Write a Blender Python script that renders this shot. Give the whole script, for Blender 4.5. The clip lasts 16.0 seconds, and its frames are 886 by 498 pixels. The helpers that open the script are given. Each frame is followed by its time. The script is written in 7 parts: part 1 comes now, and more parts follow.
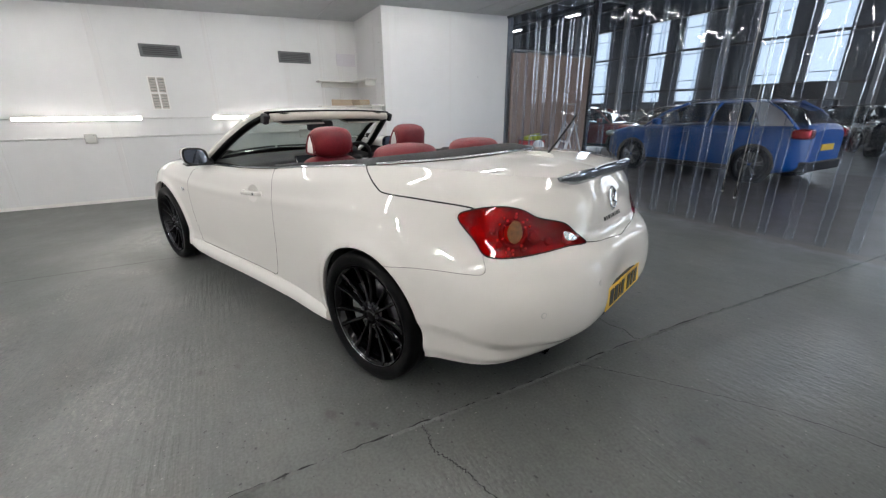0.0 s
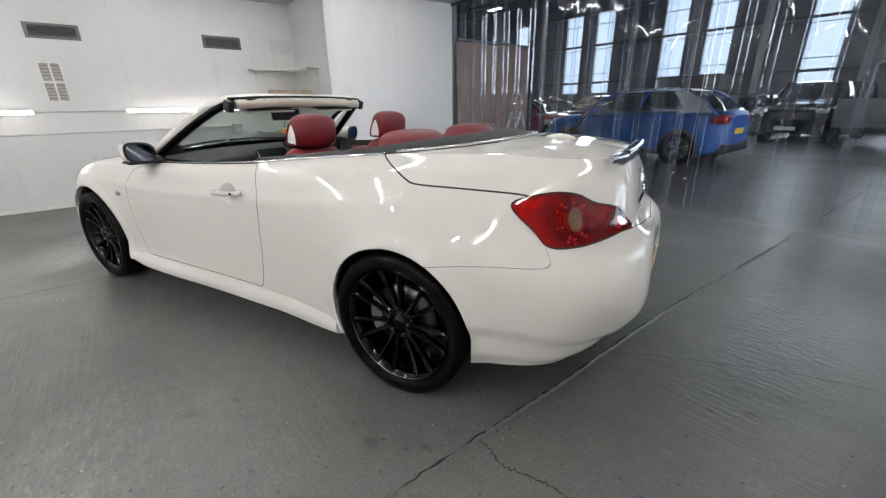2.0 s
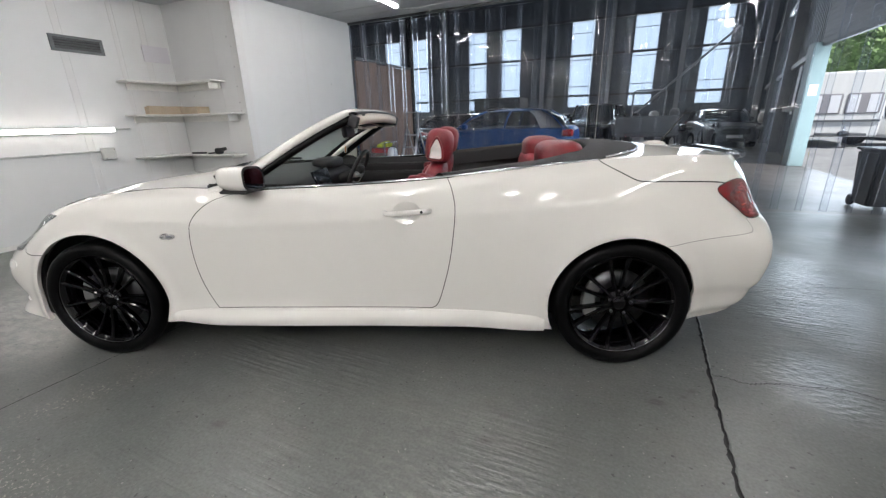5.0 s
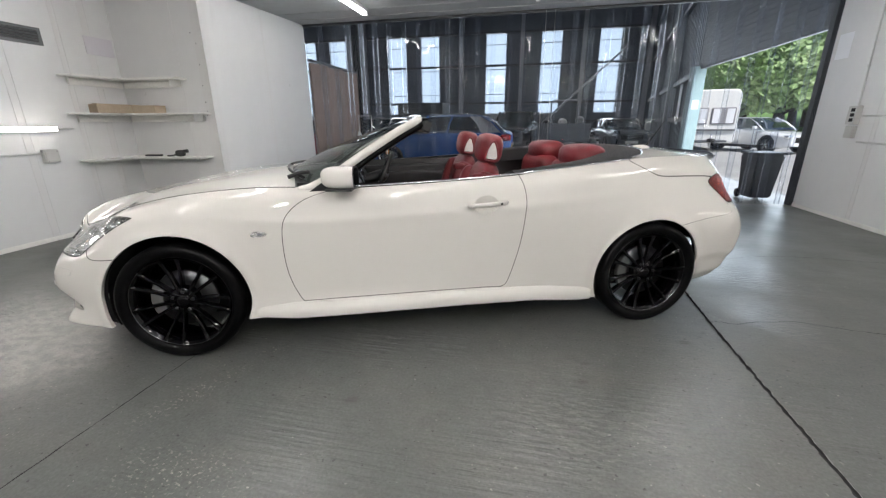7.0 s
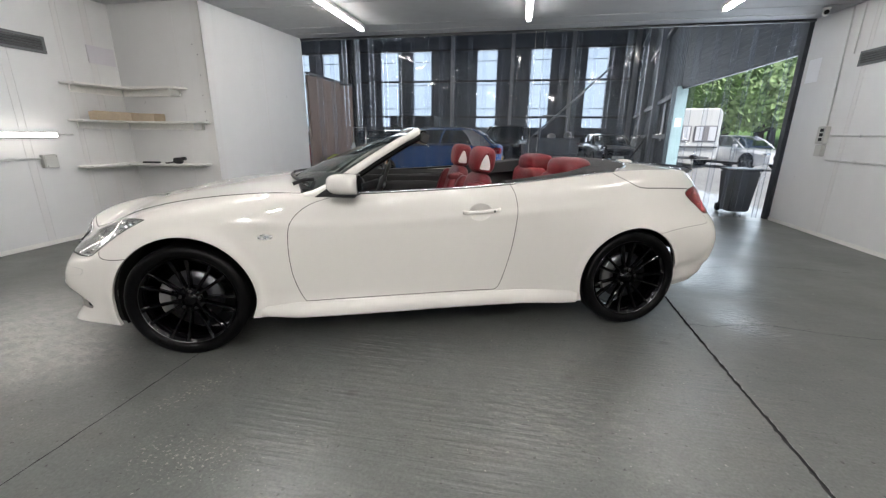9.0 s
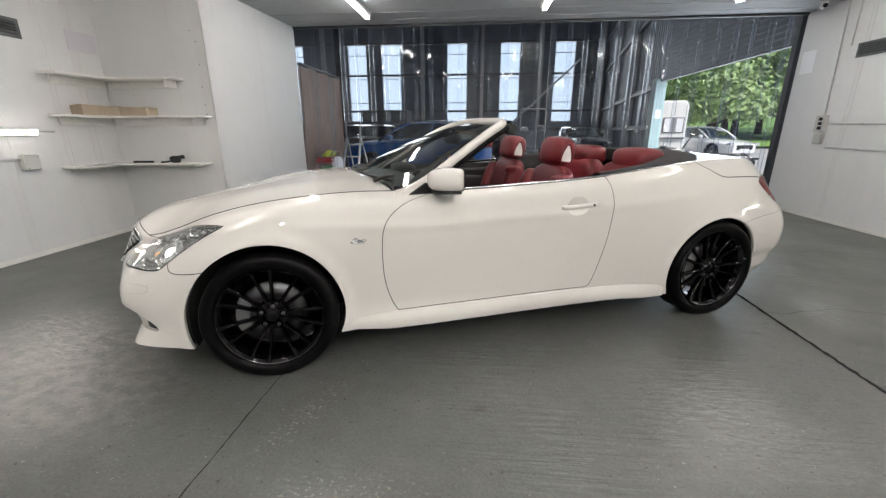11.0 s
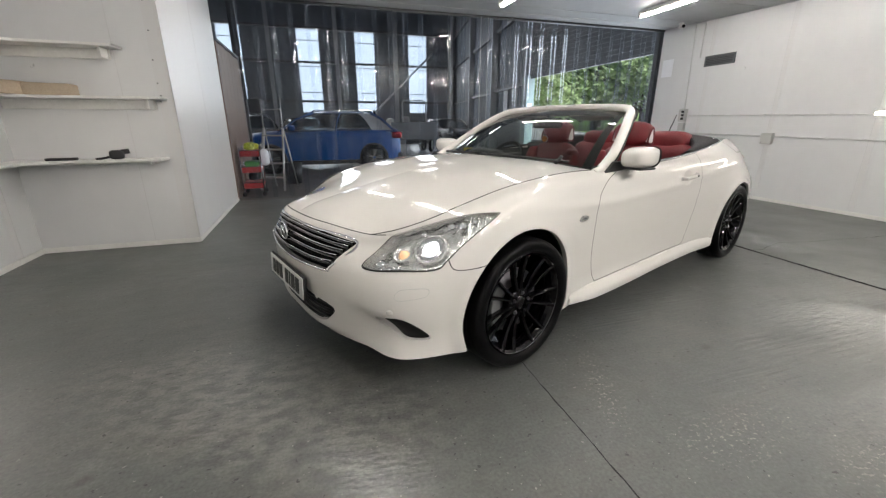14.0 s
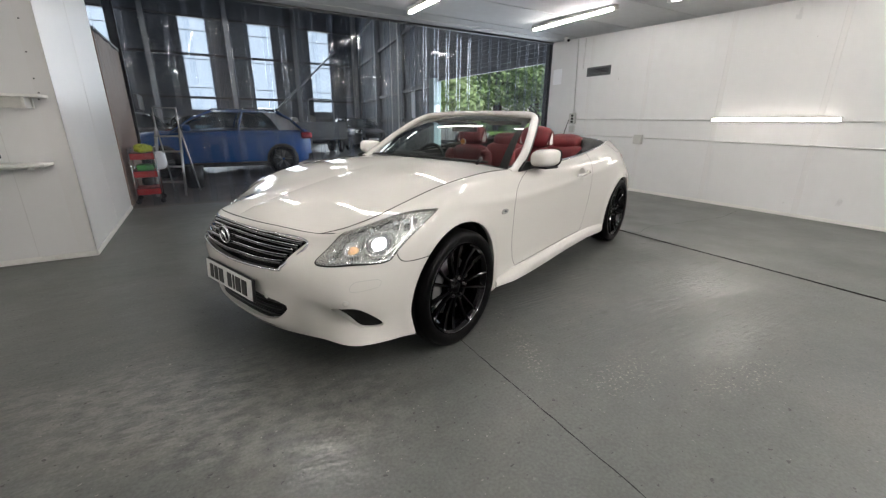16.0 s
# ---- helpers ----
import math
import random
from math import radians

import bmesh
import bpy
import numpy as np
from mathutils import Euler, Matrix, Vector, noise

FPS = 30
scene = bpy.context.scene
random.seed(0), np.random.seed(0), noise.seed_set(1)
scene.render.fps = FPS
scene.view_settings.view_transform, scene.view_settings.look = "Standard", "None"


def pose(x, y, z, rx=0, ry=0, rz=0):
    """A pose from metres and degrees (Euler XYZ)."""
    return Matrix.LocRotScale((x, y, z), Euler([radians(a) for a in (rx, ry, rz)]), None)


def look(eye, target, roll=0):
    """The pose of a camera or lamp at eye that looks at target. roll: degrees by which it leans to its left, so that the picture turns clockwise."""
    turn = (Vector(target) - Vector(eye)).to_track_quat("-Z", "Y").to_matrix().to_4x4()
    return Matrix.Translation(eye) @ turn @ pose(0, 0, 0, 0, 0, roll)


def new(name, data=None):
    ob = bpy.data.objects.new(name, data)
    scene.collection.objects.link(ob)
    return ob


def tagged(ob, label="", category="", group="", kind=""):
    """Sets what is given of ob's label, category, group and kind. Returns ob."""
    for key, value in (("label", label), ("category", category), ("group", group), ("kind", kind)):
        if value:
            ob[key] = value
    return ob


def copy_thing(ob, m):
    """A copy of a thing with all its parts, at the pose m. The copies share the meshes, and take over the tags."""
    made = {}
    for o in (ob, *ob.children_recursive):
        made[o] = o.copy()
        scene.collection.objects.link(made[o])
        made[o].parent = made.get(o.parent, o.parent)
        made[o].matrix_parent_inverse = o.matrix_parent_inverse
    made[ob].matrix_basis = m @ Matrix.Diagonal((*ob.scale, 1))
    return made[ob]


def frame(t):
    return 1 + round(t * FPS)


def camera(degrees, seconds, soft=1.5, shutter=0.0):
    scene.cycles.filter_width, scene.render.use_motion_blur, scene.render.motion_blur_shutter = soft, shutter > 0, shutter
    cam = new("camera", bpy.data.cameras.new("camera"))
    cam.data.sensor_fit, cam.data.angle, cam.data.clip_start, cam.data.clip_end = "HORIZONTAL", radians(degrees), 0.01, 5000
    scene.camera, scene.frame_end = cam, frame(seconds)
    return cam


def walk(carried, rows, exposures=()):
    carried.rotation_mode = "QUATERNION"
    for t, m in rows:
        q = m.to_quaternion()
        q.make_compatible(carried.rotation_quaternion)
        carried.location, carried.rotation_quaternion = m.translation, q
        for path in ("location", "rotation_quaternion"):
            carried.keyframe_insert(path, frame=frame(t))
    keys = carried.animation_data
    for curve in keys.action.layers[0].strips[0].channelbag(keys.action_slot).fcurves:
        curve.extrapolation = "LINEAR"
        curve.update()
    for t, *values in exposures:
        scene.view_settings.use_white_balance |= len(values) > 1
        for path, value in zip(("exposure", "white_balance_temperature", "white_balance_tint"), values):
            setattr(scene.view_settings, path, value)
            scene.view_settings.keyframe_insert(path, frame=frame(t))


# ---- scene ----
cam = camera(96.3, 16.0, soft=1.3)
PATH = [
    (0, (3.387, -0.888, 1.312), (1.737, 0.036, 0.661), -0.4),
    (0.5, (3.378, -0.904, 1.304), (1.748, 0.054, 0.651), -0.4),
    (1, (3.333, -0.934, 1.293), (1.735, 0.073, 0.637), -0.2),
    (1.5, (3.186, -1.021, 1.271), (1.637, 0.057, 0.609), -0.5),
    (2, (2.979, -1.167, 1.26), (1.525, 0.025, 0.579), -1.0),
    (2.5, (2.804, -1.414, 1.27), (1.462, -0.094, 0.593), -0.9),
    (3, (2.593, -1.614, 1.268), (1.334, -0.204, 0.615), -0.6),
    (3.5, (2.317, -1.771, 1.261), (1.124, -0.309, 0.599), -1.9),
    (4, (2.1, -1.952, 1.264), (1.022, -0.406, 0.595), -1.3),
    (4.2, (2.011, -2.048, 1.281), (0.996, -0.455, 0.624), -1.7),
    (6.3, (0.956, -2.813, 1.249), (0.363, -1.0, 0.649), -0.3),
    (6.5, (0.894, -2.849, 1.261), (0.314, -1.037, 0.645), -1.2),
    (7, (0.839, -3.027, 1.297), (0.443, -1.163, 0.691), -0.4),
    (7.5, (0.841, -3.152, 1.296), (0.537, -1.271, 0.688), 0.1),
    (8, (0.832, -3.191, 1.304), (0.518, -1.298, 0.739), 1.3),
    (8.5, (0.83, -3.188, 1.298), (0.51, -1.301, 0.72), 0.7),
    (9, (0.83, -3.187, 1.295), (0.482, -1.296, 0.746), 0.6),
    (9.2, (0.814, -3.182, 1.286), (0.458, -1.289, 0.747), 0.7),
    (11.3, (-0.188, -3.104, 1.266), (-0.323, -1.193, 0.692), 0.7),
    (11.5, (-0.337, -3.095, 1.268), (-0.456, -1.182, 0.698), 1.2),
    (12, (-0.746, -3.057, 1.241), (-0.818, -1.149, 0.647), -1.5),
    (12.5, (-1.129, -3.043, 1.214), (-1.1, -1.139, 0.604), -1.9),
    (13, (-1.447, -3.023, 1.21), (-1.227, -1.126, 0.615), -0.7),
    (13.5, (-1.722, -2.948, 1.182), (-1.337, -1.083, 0.571), -1.4),
    (14, (-1.974, -2.954, 1.214), (-1.396, -1.138, 0.609), 0.0),
    (14.5, (-2.149, -3.038, 1.265), (-1.309, -1.306, 0.722), -0.3),
    (15, (-2.217, -3.08, 1.245), (-1.33, -1.383, 0.666), 0.1),
    (15.5, (-2.209, -3.096, 1.244), (-1.282, -1.426, 0.65), 0.0),
    (16, (-2.193, -3.098, 1.248), (-1.221, -1.458, 0.642), 0.5),
]
walk(cam, [(t, look(eye, target, roll)) for t, eye, target, roll in PATH],
     exposures=[(0, 0, 6370, 11), (4, 0, 6370, 11), (7, 0, 6480, 11), (9, 0, 6500, 11), (12, 0, 6720, 11), (13, .03, 6720, 11), (14, .07, 6700, 11), (14.5, .05, 6690, 11), (15, -.02, 6665, 11), (15.5, -.07, 6640, 11), (16, -.07, 6630, 11)])
# world, daylight and exposure
sky = bpy.data.worlds.new("sky")
scene.world = sky
sky.use_nodes = True
wn = sky.node_tree
sk = wn.nodes.new("ShaderNodeTexSky")
sk.sky_type, sk.sun_disc = "NISHITA", False
sk.sun_elevation, sk.sun_rotation = radians(52), radians(135)
wn.links.new(sk.outputs[0], wn.nodes["Background"].inputs[0])
wn.nodes["Background"].inputs[1].default_value = 0.15
sun = new("sun", bpy.data.lights.new("sun", "SUN"))
sun.data.energy, sun.data.angle, sun.data.color = 5.0, radians(10), (1, .96, .9)
sun.matrix_world = look((0, 0, 30), (-16, 16, 0))
scene.view_settings.exposure = 0.0


# ---- materials ----
def material(name, color, rough=.5, metal=0.0, noise_scale=0.0, amount=.15, bump=0.0, bump_scale=60.0, coat=0.0,
             emit=None, strength=0.0, alpha=None, spec=.5, rough_var=0.0):
    """A principled material with a two-scale mottling of its colour and a fine relief."""
    m = bpy.data.materials.new(name)
    m.use_nodes = True
    nt = m.node_tree
    b = nt.nodes["Principled BSDF"]
    b.inputs["Base Color"].default_value = (*color, 1)
    b.inputs["Roughness"].default_value = rough
    b.inputs["Metallic"].default_value = metal
    b.inputs["Specular IOR Level"].default_value = spec
    b.inputs["Coat Weight"].default_value = coat
    b.inputs["Coat Roughness"].default_value = .02
    if emit:
        b.inputs["Emission Color"].default_value = (*emit, 1)
        b.inputs["Emission Strength"].default_value = strength
    if noise_scale:
        co = nt.nodes.new("ShaderNodeTexCoord")
        big, fine = nt.nodes.new("ShaderNodeTexNoise"), nt.nodes.new("ShaderNodeTexNoise")
        big.inputs["Scale"].default_value, fine.inputs["Scale"].default_value = noise_scale, noise_scale * 9
        big.inputs["Detail"].default_value = fine.inputs["Detail"].default_value = 5
        mix = nt.nodes.new("ShaderNodeMix")
        mix.data_type, mix.blend_type = "RGBA", "MULTIPLY"
        mix.inputs[0].default_value = 1
        add = nt.nodes.new("ShaderNodeMath")
        add.operation = "ADD"
        ramp = nt.nodes.new("ShaderNodeMapRange")
        ramp.inputs[1].default_value, ramp.inputs[2].default_value = .7, 1.3
        ramp.inputs[3].default_value, ramp.inputs[4].default_value = 1 - amount, 1 + amount
        for t in (big, fine):
            nt.links.new(co.outputs["Object"], t.inputs["Vector"])
        nt.links.new(big.outputs[0], add.inputs[0])
        nt.links.new(fine.outputs[0], add.inputs[1])
        nt.links.new(add.outputs[0], ramp.inputs[0])
        mix.inputs[6].default_value = (*color, 1)
        nt.links.new(ramp.outputs[0], mix.inputs[7])
        nt.links.new(mix.outputs[2], b.inputs["Base Color"])
        if rough_var:
            rr = nt.nodes.new("ShaderNodeMapRange")
            rr.inputs[1].default_value, rr.inputs[2].default_value = .7, 1.3
            rr.inputs[3].default_value, rr.inputs[4].default_value = rough - rough_var, rough + rough_var
            nt.links.new(add.outputs[0], rr.inputs[0])
            nt.links.new(rr.outputs[0], b.inputs["Roughness"])
    if bump:
        co2 = nt.nodes.new("ShaderNodeTexCoord")
        tb, bp = nt.nodes.new("ShaderNodeTexNoise"), nt.nodes.new("ShaderNodeBump")
        tb.inputs["Scale"].default_value, tb.inputs["Detail"].default_value = bump_scale, 6
        bp.inputs["Strength"].default_value, bp.inputs["Distance"].default_value = bump, .004
        nt.links.new(co2.outputs["Object"], tb.inputs["Vector"])
        nt.links.new(tb.outputs[0], bp.inputs["Height"])
        nt.links.new(bp.outputs[0], b.inputs["Normal"])
    if alpha is not None:
        b.inputs["Alpha"].default_value = alpha
    return m


def clear_sheet(name, tint, gloss_rough=.05, base=.04, top=.6, haze=0.0):
    """A thin clear sheet: lets light straight through, with a Fresnel gloss."""
    m = bpy.data.materials.new(name)
    m.use_nodes = True
    nt = m.node_tree
    nt.nodes.remove(nt.nodes["Principled BSDF"])
    out = nt.nodes["Material Output"]
    tr, gl, mx = nt.nodes.new("ShaderNodeBsdfTransparent"), nt.nodes.new("ShaderNodeBsdfGlossy"), nt.nodes.new("ShaderNodeMixShader")
    fr, pw, mr = nt.nodes.new("ShaderNodeLayerWeight"), nt.nodes.new("ShaderNodeMath"), nt.nodes.new("ShaderNodeMapRange")
    fr.inputs[0].default_value = .5
    pw.operation = "POWER"
    pw.inputs[1].default_value = 4
    mr.inputs[1].default_value, mr.inputs[2].default_value, mr.inputs[3].default_value, mr.inputs[4].default_value = 0, 1, base, top
    tr.inputs[0].default_value = (*tint, 1)
    gl.inputs["Roughness"].default_value = gloss_rough
    nt.links.new(fr.outputs["Facing"], pw.inputs[0])
    nt.links.new(pw.outputs[0], mr.inputs[0])
    nt.links.new(mr.outputs[0], mx.inputs[0])
    nt.links.new(tr.outputs[0], mx.inputs[1])
    nt.links.new(gl.outputs[0], mx.inputs[2])
    last = mx
    if haze:
        df, m2 = nt.nodes.new("ShaderNodeBsdfTranslucent"), nt.nodes.new("ShaderNodeMixShader")
        df.inputs[0].default_value = (.8, .85, .95, 1)
        m2.inputs[0].default_value = haze
        nt.links.new(mx.outputs[0], m2.inputs[1])
        nt.links.new(df.outputs[0], m2.inputs[2])
        last = m2
    nt.links.new(last.outputs[0], out.inputs[0])
    return m


CEIL = material("ceiling board", (.46, .47, .48), .62, noise_scale=.8, amount=.06)
PAINT = material("pearl white paint", (.66, .64, .605), .5, coat=1.0, spec=0.0)
BLACK_GLOSS = material("gloss black", (.0015, .0015, .002), .05, spec=.22)
RUBBER = material("black rubber", (.0022, .0022, .0025), .36, bump=.15, bump_scale=200, spec=.085)
DARK = material("dark plastic", (.009, .009, .010), .5, bump=.15, bump_scale=300)
GAP = material("dark gap", (.004, .004, .004), .8)
CLOTH = material("black hood cloth", (.018, .018, .02), .85, bump=.4, bump_scale=400)
RED_LEATHER = material("red leather", (.145, .0075, .012), .45, noise_scale=6, amount=.15, bump=.35, bump_scale=220)
CHROME = material("chrome", (.75, .76, .78), .06, metal=1)
SMOKE_CHROME = material("smoked chrome", (.34, .36, .40), .08, metal=1)
DARK_CHROME = material("dark chrome", (.09, .09, .095), .12, metal=1)
SILVER = material("silver plastic", (.55, .55, .56), .3, metal=.8)
TUBE = material("light tube", (1, 1, 1), .5, emit=(1, .975, .945), strength=46)
# same kind of tube, dimmed and boosted to balance brightness on the walls
TUBE_DIM = material("dimmed light tube", (1, 1, 1), .5, emit=(1, .96, .90), strength=36)
TUBE_BRIGHT = material("boosted light tube", (1, 1, 1), .5, emit=(1, .975, .945), strength=70)
# fill light only: no tubes are known at the bay's south end
TUBE_FILL = material("unseen fill light tube", (1, 1, 1), .5, emit=(1, .975, .945), strength=235)
TUBE_WALL = material("wall light tube", (1, 1, 1), .5, emit=(1, .94, .85), strength=20)
FITTING = material("white lamp housing", (.75, .74, .72), .4)


LAMP_CLEAR = clear_sheet("clear lamp cover", (.96, .97, .97), .01, .05, .9)
LAMP_RED = clear_sheet("red lamp cover", (.80, .022, .032), .015, .05, .9)
SCREEN = clear_sheet("windscreen glass", (.54, .60, .57), .01, .05, .85)
CHROME_SATIN = material("satin reflector", (.93, .925, .91), .10, metal=.84, noise_scale=45, amount=.2, bump=1.6, bump_scale=32)
REFLECT_RED = material("red reflector", (.34, .012, .02), .12, metal=.6, noise_scale=26, amount=.35, bump=.8, bump_scale=46)
AMBER_DARK = material("dark amber lens", (.12, .045, .012), .12, coat=.8, noise_scale=60, amount=.4)
AMBER = material("amber bulb cover", (.75, .30, .06), .2, coat=.5)
AMBER_LIT = material("lit amber lamp", (.85, .60, .38), .25, emit=(1, .50, .18), strength=.18)
XENON = material("lit projector lens", (1, 1, 1), .1, emit=(.93, .97, 1), strength=9)
PLATE_WHITE = material("white plate", (.78, .78, .76), .3, coat=.3)
PLATE_YELLOW = material("yellow plate", (.78, .47, .02), .3, coat=.3)
BAR_BLACK = material("black lettering bars", (.01, .01, .01), .4)
MIRROR = material("mirror glass", (.11, .125, .16), .02, metal=1)
CREAM = material("cream headlining", (.50, .46, .40), .8, bump=.3, bump_scale=300)
GREY_LINER = material("wheel arch liner", (.004, .004, .004), .9)
STEEL = material("brake steel", (.10, .10, .105), .35, metal=1, noise_scale=40, amount=.2)
CALIPER = material("grey caliper", (.15, .15, .15), .45, metal=.4)
SPEAKER = material("pale headrest insert", (.72, .70, .68), .35, noise_scale=8, amount=.08)
SCREEN_BLACK = material("dark display", (.01, .014, .02), .08, coat=.5)


def wall_paint(name, color):
    """White panelled wall paint: soft sheen, faint drips, grime freckles."""
    m = material(name, color, .34, noise_scale=.6, amount=.02, bump=.025, bump_scale=5, rough_var=.05)
    nt = m.node_tree
    b = nt.nodes["Principled BSDF"]
    src = b.inputs["Base Color"].links[0].from_socket
    co = nt.nodes.new("ShaderNodeTexCoord")
    sp = nt.nodes.new("ShaderNodeTexVoronoi")
    sp.inputs["Scale"].default_value = 5
    rp = nt.nodes.new("ShaderNodeMapRange")
    rp.inputs[1].default_value, rp.inputs[2].default_value, rp.inputs[3].default_value, rp.inputs[4].default_value = .006, .014, .7, 1
    st = nt.nodes.new("ShaderNodeTexNoise")
    mp = nt.nodes.new("ShaderNodeMapping")
    mp.inputs["Scale"].default_value = (4, 4, .25)
    st.inputs["Scale"].default_value, st.inputs["Detail"].default_value = 1.5, 4
    rs = nt.nodes.new("ShaderNodeMapRange")
    rs.inputs[1].default_value, rs.inputs[2].default_value, rs.inputs[3].default_value, rs.inputs[4].default_value = .3, .7, .99, 1.005
    mul = nt.nodes.new("ShaderNodeMath")
    mul.operation = "MULTIPLY"
    mix = nt.nodes.new("ShaderNodeMix")
    mix.data_type, mix.blend_type = "RGBA", "MULTIPLY"
    mix.inputs[0].default_value = 1
    nt.links.new(co.outputs["Object"], sp.inputs["Vector"])
    nt.links.new(co.outputs["Object"], mp.inputs["Vector"])
    nt.links.new(mp.outputs[0], st.inputs["Vector"])
    nt.links.new(sp.outputs["Distance"], rp.inputs[0])
    nt.links.new(st.outputs[0], rs.inputs[0])
    nt.links.new(rp.outputs[0], mul.inputs[0])
    nt.links.new(rs.outputs[0], mul.inputs[1])
    marks = mul.outputs[0]
    for scale, stretch, lo, hi, depth in ((3.2, (1, 1, .55), .715, .74, .86), (7.5, (1, 1, .8), .735, .76, .62), (2.2, (2, 2, .12), .66, .72, .95)):
        mm, tn, mr, mt = (nt.nodes.new("ShaderNode" + k) for k in ("Mapping", "TexNoise", "MapRange", "Math"))
        mm.inputs["Scale"].default_value = stretch
        mm.inputs["Location"].default_value = (scale, 2 * scale, 0)
        tn.inputs["Scale"].default_value, tn.inputs["Detail"].default_value = scale, 6
        mr.inputs[1].default_value, mr.inputs[2].default_value, mr.inputs[3].default_value, mr.inputs[4].default_value = lo, hi, 1, depth
        mt.operation = "MULTIPLY"
        nt.links.new(co.outputs["Object"], mm.inputs["Vector"])
        nt.links.new(mm.outputs[0], tn.inputs["Vector"])
        nt.links.new(tn.outputs[0], mr.inputs[0])
        nt.links.new(marks, mt.inputs[0])
        nt.links.new(mr.outputs[0], mt.inputs[1])
        marks = mt.outputs[0]
    nt.links.new(src, mix.inputs[6])
    nt.links.new(marks, mix.inputs[7])
    nt.links.new(mix.outputs[2], b.inputs["Base Color"])
    return m


def floor_paint():
    """Grey-green floor paint over brushed concrete: worn patches, tyre scuffs, dirt, painted-in lamp sheen, a brushed
    relief.
    """
    m = bpy.data.materials.new("worn grey floor paint")
    m.use_nodes = True
    nt = m.node_tree
    N, Lk = nt.nodes.new, nt.links.new
    b = nt.nodes["Principled BSDF"]
    co = N("ShaderNodeTexCoord")

    def tex(scale, detail=5, stretch=None, kind="ShaderNodeTexNoise", turn=0.0):
        t = N(kind)
        t.inputs["Scale"].default_value = scale
        if kind == "ShaderNodeTexNoise":
            t.inputs["Detail"].default_value = detail
        if stretch:
            mp = N("ShaderNodeMapping")
            mp.inputs["Scale"].default_value = stretch
            mp.inputs["Rotation"].default_value = (0, 0, radians(turn))
            Lk(co.outputs["Object"], mp.inputs["Vector"])
            Lk(mp.outputs[0], t.inputs["Vector"])
        else:
            Lk(co.outputs["Object"], t.inputs["Vector"])
        return t.outputs["Distance" if kind == "ShaderNodeTexVoronoi" else 0]

    def ramp(src, a, z, lo, hi):
        r = N("ShaderNodeMapRange")
        r.inputs[1].default_value, r.inputs[2].default_value, r.inputs[3].default_value, r.inputs[4].default_value = a, z, lo, hi
        Lk(src, r.inputs[0])
        return r.outputs[0]

    def op(kind, a, c):
        o = N("ShaderNodeMath")
        o.operation = kind
        for i, s in enumerate((a, c)):
            if isinstance(s, (int, float)):
                o.inputs[i].default_value = s
            else:
                Lk(s, o.inputs[i])
        return o.outputs[0]

    def blend(f, a, c):
        x = N("ShaderNodeMix")
        x.data_type = "RGBA"
        Lk(f, x.inputs[0])
        for i, s in ((6, a), (7, c)):
            if isinstance(s, tuple):
                x.inputs[i].default_value = (*s, 1)
            else:
                Lk(s, x.inputs[i])
        return x.outputs[2]
    edge_noise = tex(2.0, 1.5)

    def patch(cx, cy, rx, ry, turn=0.0):
        """1 inside an oval patch of the floor, fading raggedly to 0 at its edge."""
        mp, ln = N("ShaderNodeMapping"), N("ShaderNodeVectorMath")
        mp.vector_type = "TEXTURE"
        mp.inputs["Location"].default_value = (cx, cy, 0)
        mp.inputs["Scale"].default_value = (rx, ry, 1)
        mp.inputs["Rotation"].default_value = (0, 0, radians(turn))
        ln.operation = "LENGTH"
        Lk(co.outputs["Object"], mp.inputs["Vector"])
        Lk(mp.outputs[0], ln.inputs[0])
        out = ramp(op("ADD", ln.outputs["Value"], op("MULTIPLY", edge_noise, 1.2)), .55, 1.85, 1, 0)
        out.node.interpolation_type = "SMOOTHERSTEP"
        return out

    def either(*fields):
        out = fields[0]
        for f in fields[1:]:
            out = op("MAXIMUM", out, f)
        return out
    axes = N("ShaderNodeSeparateXYZ")
    Lk(co.outputs["Object"], axes.inputs[0])
    west = ramp(axes.outputs[0], -1.05, -1.03, 1, 0)                    # the slab beyond the western joint
    broom = either(patch(1.55, -1.35, 1.1, .95), patch(.45, -1.75, 1.55, .62), patch(-.05, -1.02, 1.15, .36), patch(2.75, .75, .42, .75), patch(1.75, -2.9, .6, .5))
    worn = op("MULTIPLY", patch(-2.35, -1.25, 1.25, .62, -22), west)
    # where the east wall tube's reflection is tinted into the floor colour
    sheen_patch = either(patch(1.15, -1.45, .75, .52, -25), patch(.35, -2.15, .55, .22))
    polished = either(patch(2.75, 1.3, .5, 1.5), patch(2.6, -.2, .3, .5))
    chipped = either(patch(-.74, -1.62, .44, .085, 68), patch(-.60, -1.18, .16, .07, 35), patch(-.40, -2.05, .35, .16), patch(.05, -2.35, .4, .14))
    cloud = ramp(tex(.7, 6), .32, .68, 0, 1)
    col = blend(cloud, (.082, .088, .083), (.102, .106, .100))
    col = blend(ramp(tex(2.3, 2, (1, 1.7, 1), turn=12), .50, .80, 0, .35), col, (.128, .120, .105))          # dusty film
    # broom lines along the slab, raised paint between them
    ribs = op("MULTIPLY", ramp(tex(1.0, 4, (2.2, 34, 1)), .40, .64, 0, 1), ramp(tex(3.1, 3), .34, .60, .25, 1))
    ribs = op("MULTIPLY", ribs, broom)
    # pale rib tops and pale tint paint in the wall tube's sheen
    tops = op("MULTIPLY", ribs, op("MULTIPLY", ramp(tex(7, 6), .42, .62, 0, 1), op("ADD", op("MULTIPLY", sheen_patch, .24), .02)))
    col = blend(tops, col, (.33, .315, .285))
